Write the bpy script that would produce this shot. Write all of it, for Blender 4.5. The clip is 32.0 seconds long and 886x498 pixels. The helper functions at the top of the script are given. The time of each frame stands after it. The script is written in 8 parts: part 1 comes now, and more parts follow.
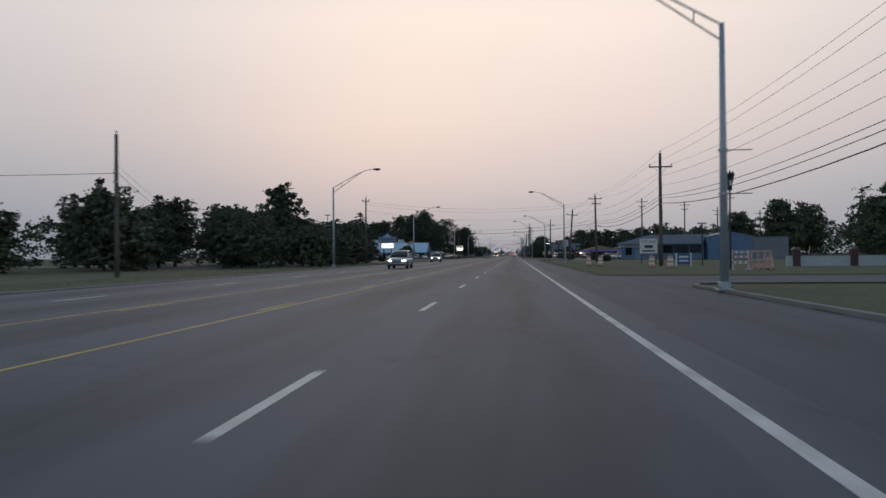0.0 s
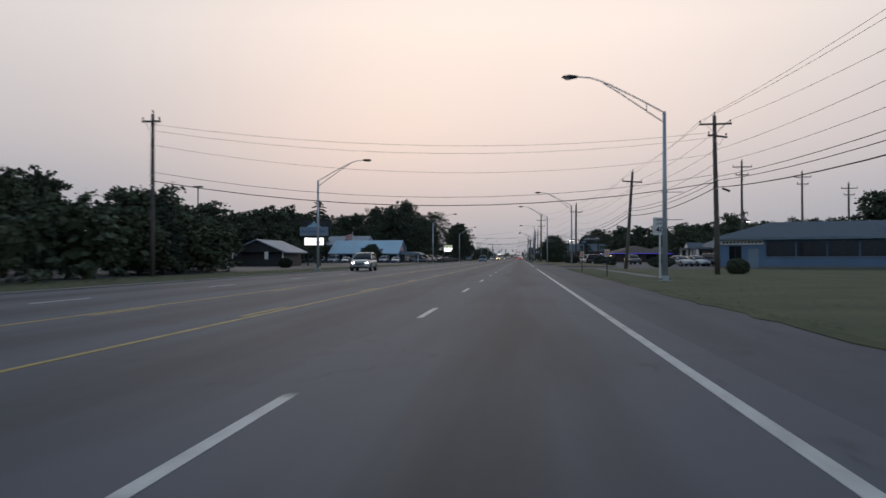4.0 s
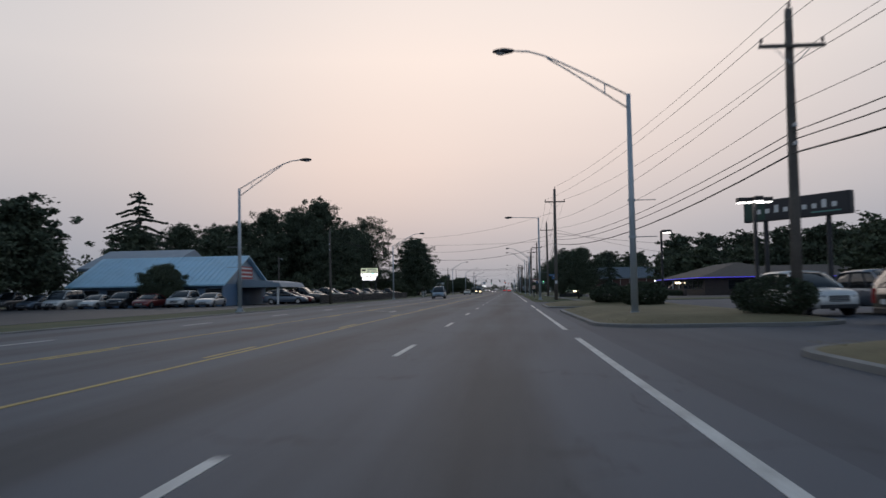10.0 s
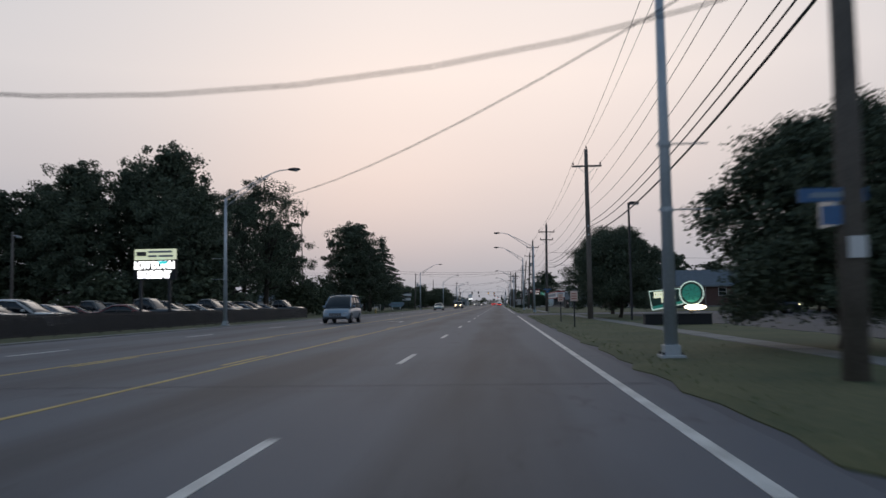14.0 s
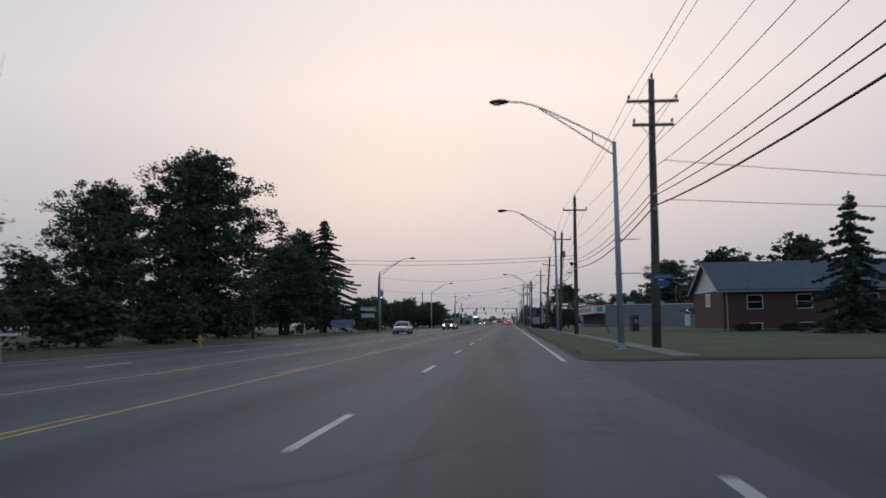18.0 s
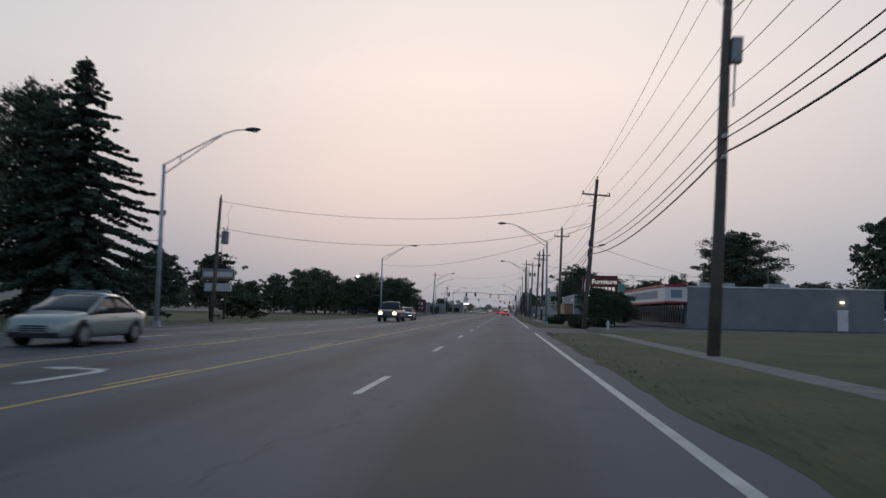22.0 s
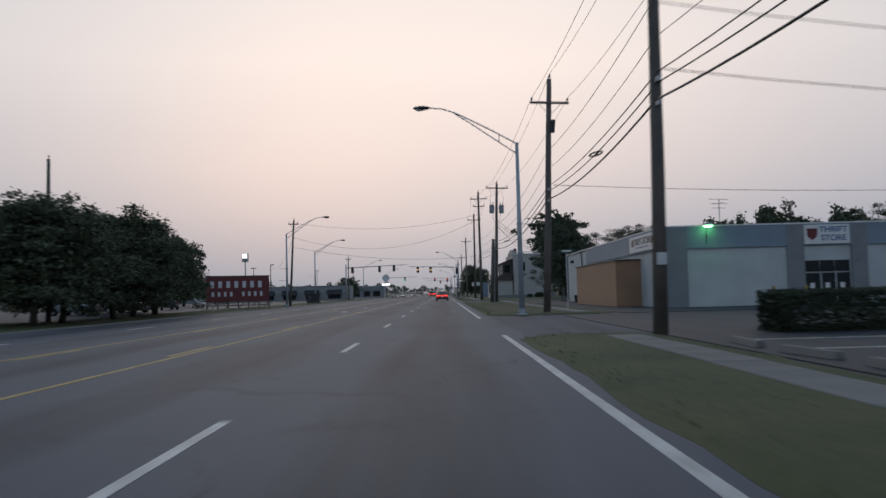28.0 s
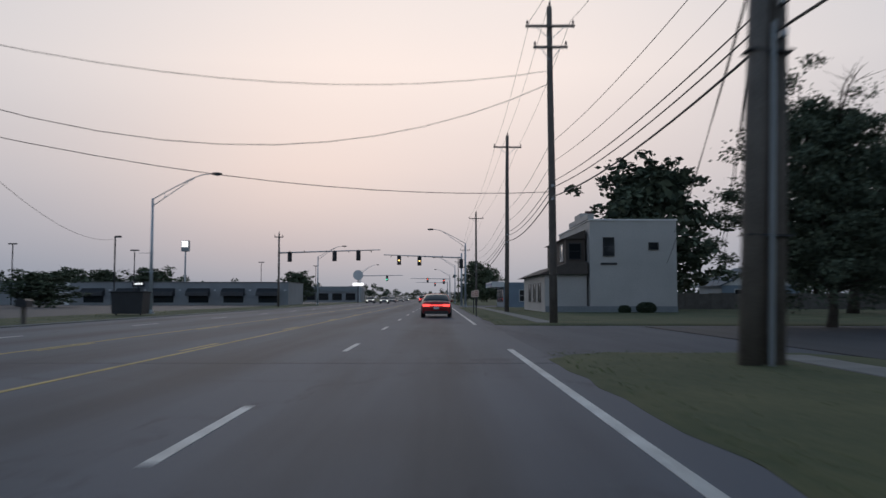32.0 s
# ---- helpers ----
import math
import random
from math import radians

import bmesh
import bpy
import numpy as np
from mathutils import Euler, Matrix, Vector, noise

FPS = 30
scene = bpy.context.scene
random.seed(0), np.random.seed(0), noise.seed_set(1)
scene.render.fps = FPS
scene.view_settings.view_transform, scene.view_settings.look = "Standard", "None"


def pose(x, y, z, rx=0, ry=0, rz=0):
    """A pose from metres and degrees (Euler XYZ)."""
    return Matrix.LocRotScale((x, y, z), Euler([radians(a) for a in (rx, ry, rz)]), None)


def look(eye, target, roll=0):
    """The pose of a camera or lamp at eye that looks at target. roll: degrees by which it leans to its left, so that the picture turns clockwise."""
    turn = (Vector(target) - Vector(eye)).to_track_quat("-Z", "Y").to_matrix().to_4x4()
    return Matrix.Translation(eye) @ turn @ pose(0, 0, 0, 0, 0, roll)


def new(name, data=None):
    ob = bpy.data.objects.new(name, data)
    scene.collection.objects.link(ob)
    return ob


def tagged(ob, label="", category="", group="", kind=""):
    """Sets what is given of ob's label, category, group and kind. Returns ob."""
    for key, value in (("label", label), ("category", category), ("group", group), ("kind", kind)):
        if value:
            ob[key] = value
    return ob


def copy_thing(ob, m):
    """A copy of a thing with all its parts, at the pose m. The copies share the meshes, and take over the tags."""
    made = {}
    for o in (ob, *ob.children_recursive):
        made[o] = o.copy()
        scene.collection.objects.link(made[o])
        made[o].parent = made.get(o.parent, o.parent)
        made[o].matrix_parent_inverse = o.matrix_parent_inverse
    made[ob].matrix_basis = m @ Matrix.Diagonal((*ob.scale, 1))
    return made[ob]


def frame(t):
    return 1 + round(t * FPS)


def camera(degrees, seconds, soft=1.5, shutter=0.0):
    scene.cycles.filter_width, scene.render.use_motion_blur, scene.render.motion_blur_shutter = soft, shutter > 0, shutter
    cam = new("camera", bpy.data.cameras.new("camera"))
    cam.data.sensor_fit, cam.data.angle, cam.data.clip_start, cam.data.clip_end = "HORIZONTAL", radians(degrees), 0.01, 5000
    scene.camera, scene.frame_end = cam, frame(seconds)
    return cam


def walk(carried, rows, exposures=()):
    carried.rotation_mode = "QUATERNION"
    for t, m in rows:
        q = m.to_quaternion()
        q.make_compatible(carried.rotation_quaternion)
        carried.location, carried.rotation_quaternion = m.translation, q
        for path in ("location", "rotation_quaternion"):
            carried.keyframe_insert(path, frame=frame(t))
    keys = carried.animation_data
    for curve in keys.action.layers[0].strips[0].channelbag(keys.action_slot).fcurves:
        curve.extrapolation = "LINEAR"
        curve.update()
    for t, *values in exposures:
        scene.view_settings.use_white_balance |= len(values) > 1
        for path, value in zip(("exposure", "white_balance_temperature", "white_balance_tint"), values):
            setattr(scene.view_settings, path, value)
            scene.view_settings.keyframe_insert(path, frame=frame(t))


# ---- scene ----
cam = camera(58.0, 32.0, soft=1.5, shutter=0.5)
PATH = [
    (0.0, -0.068, -108.94, 1.2, 90.47, 0.47, 5.12),
    (0.5, -0.044, -99.91, 1.2, 90.65, 0.36, 4.75),
    (1.0, -0.03, -90.81, 1.2, 90.41, 0.09, 4.63),
    (1.5, -0.031, -81.75, 1.2, 90.38, -0.1, 4.85),
    (2.0, -0.036, -72.73, 1.2, 90.26, -0.36, 4.64),
    (2.5, -0.051, -63.55, 1.2, 90.35, -0.45, 5.01),
    (4.5, -0.095, -24.75, 1.2, 90.66, 0.18, 5.56),
    (5.0, -0.031, -15.34, 1.2, 90.61, 0.26, 5.55),
    (5.5, 0.041, -6.06, 1.2, 90.61, 0.2, 5.84),
    (6.0, 0.092, 3.27, 1.2, 90.57, -0.08, 5.67),
    (6.5, 0.121, 12.55, 1.2, 90.53, -0.44, 5.4),
    (7.0, 0.109, 21.75, 1.2, 90.76, -0.56, 5.19),
    (7.5, 0.099, 30.82, 1.2, 91.2, -0.89, 5.22),
    (8.0, 0.099, 40.03, 1.2, 91.44, -0.7, 4.76),
    (8.5, 0.095, 49.28, 1.2, 92.06, -0.12, 5.34),
    (9.0, 0.061, 58.6, 1.2, 92.57, 0.6, 5.28),
    (9.5, 0.068, 67.38, 1.2, 92.7, 0.85, 5.0),
    (10.0, 0.06, 76.31, 1.2, 93.01, 1.07, 4.75),
    (10.5, 0.042, 85.26, 1.2, 93.09, 1.41, 4.43),
    (11.0, 0.003, 94.17, 1.2, 93.13, 1.1, 4.05),
    (11.5, -0.055, 103.08, 1.2, 93.57, 0.96, 3.87),
    (12.0, -0.102, 112.05, 1.2, 93.7, 1.33, 3.51),
    (12.5, -0.117, 121.0, 1.2, 93.8, 1.39, 3.58),
    (13.0, -0.112, 130.0, 1.2, 93.77, 1.27, 3.35),
    (13.5, -0.083, 138.96, 1.2, 93.83, 1.32, 3.88),
    (14.0, -0.033, 148.04, 1.2, 93.96, 0.88, 4.02),
    (14.5, 0.03, 157.2, 1.2, 94.06, 0.65, 4.06),
    (16.5, 0.118, 192.11, 1.2, 95.05, -0.02, 4.91),
    (17.0, 0.11, 200.72, 1.2, 95.2, 0.03, 4.74),
    (17.5, 0.086, 209.2, 1.2, 95.42, 0.59, 4.55),
    (18.0, 0.047, 217.67, 1.2, 95.3, 0.87, 4.73),
    (18.5, -0.001, 226.11, 1.2, 95.27, 1.31, 4.53),
    (19.0, -0.054, 234.53, 1.2, 95.13, 0.73, 4.69),
    (19.5, -0.106, 243.29, 1.2, 95.06, 0.59, 4.6),
    (20.0, -0.145, 252.38, 1.2, 94.71, 0.41, 4.46),
    (20.5, -0.15, 261.3, 1.2, 94.59, 0.0, 4.41),
    (21.0, -0.131, 270.03, 1.2, 94.44, -0.41, 4.41),
    (21.5, -0.068, 278.49, 1.2, 94.48, -0.72, 4.45),
    (22.0, -0.025, 287.27, 1.2, 94.38, -1.32, 4.49),
    (22.5, -0.018, 296.09, 1.2, 94.28, -1.71, 4.65),
    (23.0, -0.034, 304.97, 1.2, 94.36, -2.07, 4.73),
    (23.5, -0.056, 313.79, 1.2, 94.31, -1.89, 4.41),
    (24.0, -0.068, 322.37, 1.2, 94.45, -0.23, 4.27),
    (24.5, -0.068, 330.93, 1.2, 94.23, -0.06, 3.86),
    (26.5, -0.049, 365.36, 1.2, 94.0, 1.85, 1.27),
    (27.0, -0.023, 374.02, 1.2, 93.56, 1.69, 0.13),
    (27.5, 0.015, 382.6, 1.2, 93.1, 1.62, -0.3),
    (28.0, 0.049, 391.2, 1.2, 93.13, 1.5, 0.0),
    (28.5, 0.075, 400.0, 1.2, 93.15, 1.42, 0.19),
    (29.0, 0.081, 408.87, 1.2, 93.2, 1.56, 0.29),
    (29.5, 0.064, 417.85, 1.2, 93.14, 1.39, 0.46),
    (30.0, 0.055, 426.95, 1.2, 93.39, 1.35, 0.62),
    (30.5, 0.054, 436.29, 1.2, 93.62, 0.74, 0.77),
    (31.0, 0.042, 445.39, 1.2, 93.83, 0.7, 0.29),
    (31.5, 0.014, 454.35, 1.2, 93.59, 0.3, 0.09),
    (32.0, -0.018, 463.26, 1.2, 93.5, -0.05, -0.38),
]
EXPOSURE = [(0.0, 0.0), (2.0, .06), (6.0, .06), (7.0, 0.0), (8.0, -.07), (9.0, -.02), (11.0, -.01), (14.0, .03), (17.0, .07), (20.0, .03), (23.0, -.02), (24.5, -.02), (27.0, .05), (28.0, .05), (30.0, 0.0), (31.0, -.10), (32.0, 0.0)]
walk(cam, [(t, pose(*p)) for t, *p in PATH], [(t, stops, 6500 + 150 * min(1, max(0, (12 - t) / 5)) - 90 * min(1, max(0, (t - 28) / 3)), 10) for t, stops in EXPOSURE])

# ---- world and light: hazy dusk, no hard shadows ----
world = bpy.data.worlds.new("dusk_sky")
world.use_nodes = True
scene.world = world
wn, wl = world.node_tree.nodes, world.node_tree.links
wn.clear()
w_out, w_bg = wn.new("ShaderNodeOutputWorld"), wn.new("ShaderNodeBackground")
w_sky = wn.new("ShaderNodeTexSky")
w_sky.sky_type, w_sky.sun_disc = "NISHITA", False
w_sky.sun_elevation, w_sky.sun_rotation = radians(4), radians(-12)
w_sky.dust_density, w_sky.air_density = 6.0, 1.5
w_co, w_sep, w_ramp = wn.new("ShaderNodeTexCoord"), wn.new("ShaderNodeSeparateXYZ"), wn.new("ShaderNodeValToRGB")
w_map = wn.new("ShaderNodeMapping")
w_noise = wn.new("ShaderNodeTexNoise")
w_map.inputs["Scale"].default_value = (1.0, 1.0, 5.0)
w_noise.inputs["Scale"].default_value, w_noise.inputs["Detail"].default_value = 1.6, 3.0
wl.new(w_co.outputs["Generated"], w_sep.inputs[0])
wl.new(w_co.outputs["Generated"], w_map.inputs["Vector"])
wl.new(w_map.outputs[0], w_noise.inputs["Vector"])
w_add = wn.new("ShaderNodeMath")
w_add.operation = "MULTIPLY_ADD"
w_add.inputs[1].default_value = 0.05
wl.new(w_noise.outputs["Fac"], w_add.inputs[0])
wl.new(w_sep.outputs["Z"], w_add.inputs[2])
wl.new(w_add.outputs[0], w_ramp.inputs[0])
SKY = [(0.0, (0.255, 0.272, 0.318)), (0.025, (0.30, 0.312, 0.352)), (0.06, (0.385, 0.382, 0.412)), (0.11, (0.495, 0.465, 0.478)),
       (0.19, (0.685, 0.602, 0.574)), (0.30, (0.825, 0.727, 0.675)), (0.42, (0.76, 0.70, 0.67)), (0.60, (0.32, 0.385, 0.46)), (1.0, (0.155, 0.22, 0.30))]
els = w_ramp.color_ramp.elements
while len(els) < len(SKY):
    els.new(0.5)
for e, (p, c) in zip(els, SKY):
    e.position, e.color = p, (*c, 1)
w_mix = wn.new("ShaderNodeMix")
w_mix.data_type, w_mix.blend_type = "RGBA", "ADD"
w_mix.inputs["Factor"].default_value = 0.004
wl.new(w_ramp.outputs[0], w_mix.inputs["A"])
wl.new(w_sky.outputs[0], w_mix.inputs["B"])
w_away = wn.new("ShaderNodeMapRange")
w_away.inputs["From Min"].default_value, w_away.inputs["From Max"].default_value = 0.72, -0.5
wl.new(w_sep.outputs["Y"], w_away.inputs["Value"])
w_cool = wn.new("ShaderNodeMix")
w_cool.data_type, w_cool.blend_type = "RGBA", "MULTIPLY"
w_cool.inputs["B"].default_value = (0.62, 0.78, 0.95, 1)
wl.new(w_away.outputs[0], w_cool.inputs["Factor"])
w_abs = wn.new("ShaderNodeMath")
w_abs.operation = "ABSOLUTE"
wl.new(w_sep.outputs["X"], w_abs.inputs[0])
w_side = wn.new("ShaderNodeMapRange")
w_side.interpolation_type = "SMOOTHSTEP"
w_side.inputs["From Min"].default_value, w_side.inputs["From Max"].default_value = 0.05, 0.62
wl.new(w_abs.outputs[0], w_side.inputs["Value"])
w_tint = wn.new("ShaderNodeMix")
w_tint.data_type = "RGBA"
w_tint.inputs["A"].default_value, w_tint.inputs["B"].default_value = (1.145, 1.128, 1.130, 1), (0.80, 0.87, 0.955, 1)
wl.new(w_side.outputs[0], w_tint.inputs["Factor"])
w_gain = wn.new("ShaderNodeMix")
w_gain.data_type, w_gain.blend_type = "RGBA", "MULTIPLY"
w_gain.inputs["Factor"].default_value = 1.0
wl.new(w_mix.outputs["Result"], w_gain.inputs["A"])
wl.new(w_tint.outputs["Result"], w_gain.inputs["B"])
wl.new(w_gain.outputs["Result"], w_cool.inputs["A"])
wl.new(w_cool.outputs["Result"], w_bg.inputs["Color"])
w_bg.inputs["Strength"].default_value = 1.0
wl.new(w_bg.outputs[0], w_out.inputs["Surface"])

sun = new("dusk_sun", bpy.data.lights.new("dusk_sun", "SUN"))
sun.data.energy, sun.data.angle, sun.data.color = 0.2, radians(30), (1.0, 0.9, 0.82)
sun.matrix_world = look((0, 0, 50), (12, -60, 30))

# ---- materials ----
def mat(name, col, rough=0.6, metal=0.0, var=0.18, scale=1.2, fine=30.0, bump=0.15, col2=None, emit=None, power=0.0, rand=0.0):
    m = bpy.data.materials.new(name)
    m.use_nodes = True
    n, l = m.node_tree.nodes, m.node_tree.links
    b = n["Principled BSDF"]
    b.inputs["Roughness"].default_value, b.inputs["Metallic"].default_value = rough, metal
    co = n.new("ShaderNodeTexCoord")
    big, small = n.new("ShaderNodeTexNoise"), n.new("ShaderNodeTexNoise")
    big.inputs["Scale"].default_value, big.inputs["Detail"].default_value = scale, 4
    small.inputs["Scale"].default_value, small.inputs["Detail"].default_value = fine, 3
    l.new(co.outputs["Object"], big.inputs["Vector"])
    l.new(co.outputs["Object"], small.inputs["Vector"])
    avg = n.new("ShaderNodeMath")
    avg.operation = "MULTIPLY_ADD"
    avg.inputs[1].default_value = 0.45
    l.new(small.outputs["Fac"], avg.inputs[0])
    half = n.new("ShaderNodeMath")
    half.operation = "MULTIPLY"
    half.inputs[1].default_value = 0.55
    l.new(big.outputs["Fac"], half.inputs[0])
    l.new(half.outputs[0], avg.inputs[2])
    fac = avg.outputs[0]
    if rand:
        oi = n.new("ShaderNodeObjectInfo")
        ra = n.new("ShaderNodeMath")
        ra.operation = "MULTIPLY_ADD"
        ra.inputs[1].default_value = rand
        l.new(oi.outputs["Random"], ra.inputs[0])
        l.new(fac, ra.inputs[2])
        fac = ra.outputs[0]
    ramp = n.new("ShaderNodeValToRGB")
    c2 = col2 or tuple(min(1, c * (1 + var)) for c in col)
    c1 = tuple(c * (1 - var) for c in col)
    ramp.color_ramp.elements[0].position, ramp.color_ramp.elements[0].color = 0.33, (*c1, 1)
    ramp.color_ramp.elements[1].position, ramp.color_ramp.elements[1].color = 0.67, (*c2, 1)
    l.new(fac, ramp.inputs[0])
    l.new(ramp.outputs[0], b.inputs["Base Color"])
    if bump:
        bp = n.new("ShaderNodeBump")
        bp.inputs["Strength"].default_value, bp.inputs["Distance"].default_value = bump, 0.02
        l.new(small.outputs["Fac"], bp.inputs["Height"])
        l.new(bp.outputs[0], b.inputs["Normal"])
    if emit:
        b.inputs["Emission Color"].default_value, b.inputs["Emission Strength"].default_value = (*emit, 1), power
    return m


def leaf_mat(name, dark, light):
    m = bpy.data.materials.new(name)
    m.use_nodes = True
    n, l = m.node_tree.nodes, m.node_tree.links
    b = n["Principled BSDF"]
    g, r = n.new("ShaderNodeNewGeometry"), n.new("ShaderNodeValToRGB")
    r.color_ramp.elements[0].color, r.color_ramp.elements[1].color = (*dark, 1), (*light, 1)
    l.new(g.outputs["Random Per Island"], r.inputs[0])
    l.new(r.outputs[0], b.inputs["Base Color"])
    b.inputs["Roughness"].default_value = 0.75
    b.inputs["Specular IOR Level"].default_value = 0.2
    return m


def asphalt(name, base, worn, rough=0.55, lanes=True):
    """Old asphalt: paler wheel tracks, dark oil down the lane middles, patches, cracks and fine stone."""
    m = bpy.data.materials.new(name)
    m.use_nodes = True
    n, l = m.node_tree.nodes, m.node_tree.links
    b = n["Principled BSDF"]
    co, sep = n.new("ShaderNodeTexCoord"), n.new("ShaderNodeSeparateXYZ")
    l.new(co.outputs["Object"], sep.inputs[0])
    mp = n.new("ShaderNodeMapping")
    mp.inputs["Scale"].default_value = (1.0, 0.06, 1.0)
    l.new(co.outputs["Object"], mp.inputs["Vector"])
    streak, grain, patch = n.new("ShaderNodeTexNoise"), n.new("ShaderNodeTexNoise"), n.new("ShaderNodeTexNoise")
    streak.inputs["Scale"].default_value, streak.inputs["Detail"].default_value = 1.1, 5
    grain.inputs["Scale"].default_value, grain.inputs["Detail"].default_value = 60, 3
    patch.inputs["Scale"].default_value, patch.inputs["Detail"].default_value = 0.12, 4
    l.new(mp.outputs[0], streak.inputs["Vector"])
    l.new(co.outputs["Object"], grain.inputs["Vector"])
    l.new(co.outputs["Object"], patch.inputs["Vector"])

    def math(op, a, b_=None, c=None):
        q = n.new("ShaderNodeMath")
        q.operation = op
        for k, v in enumerate((a, b_, c)):
            if v is None:
                continue
            if isinstance(v, (int, float)):
                q.inputs[k].default_value = v
            else:
                l.new(v, q.inputs[k])
        return q.outputs[0]
    f = math("MULTIPLY_ADD", streak.outputs["Fac"], 0.62, math("MULTIPLY", patch.outputs["Fac"], 0.35))
    if lanes:
        wave = math("COSINE", math("MULTIPLY", math("ADD", sep.outputs["X"], 0.25), 2 * math_pi / 3.7))
        f = math("MULTIPLY_ADD", wave, -0.13, f)
    f = math("MULTIPLY_ADD", grain.outputs["Fac"], 0.22, f)
    ramp = n.new("ShaderNodeValToRGB")
    ramp.color_ramp.elements[0].position, ramp.color_ramp.elements[0].color = 0.38, (*base, 1)
    ramp.color_ramp.elements[1].position, ramp.color_ramp.elements[1].color = 0.68, (*worn, 1)
    l.new(f, ramp.inputs[0])
    vor = n.new("ShaderNodeTexVoronoi")
    vor.feature = "DISTANCE_TO_EDGE"
    vor.inputs["Scale"].default_value = 0.16
    wob = n.new("ShaderNodeTexNoise")
    wob.inputs["Scale"].default_value, wob.inputs["Detail"].default_value = 0.9, 5
    l.new(co.outputs["Object"], wob.inputs["Vector"])
    vm = n.new("ShaderNodeVectorMath")
    vm.operation = "MULTIPLY_ADD"
    vm.inputs[1].default_value = (2.2, 2.2, 0)
    l.new(wob.outputs["Color"], vm.inputs[0])
    l.new(co.outputs["Object"], vm.inputs[2])
    l.new(vm.outputs[0], vor.inputs["Vector"])
    crack = math("LESS_THAN", vor.outputs["Distance"], 0.0045)
    mx = n.new("ShaderNodeMix")
    mx.data_type = "RGBA"
    mx.inputs["B"].default_value = (*(c * 0.45 for c in base), 1)
    l.new(math("MULTIPLY", crack, 0.4), mx.inputs["Factor"])
    l.new(ramp.outputs[0], mx.inputs["A"])
    l.new(mx.outputs["Result"], b.inputs["Base Color"])
    b.inputs["Roughness"].default_value = rough
    b.inputs["Specular IOR Level"].default_value = 0.36
    bp = n.new("ShaderNodeBump")
    bp.inputs["Strength"].default_value, bp.inputs["Distance"].default_value = 0.25, 0.01
    l.new(grain.outputs["Fac"], bp.inputs["Height"])
    l.new(bp.outputs[0], b.inputs["Normal"])
    return m


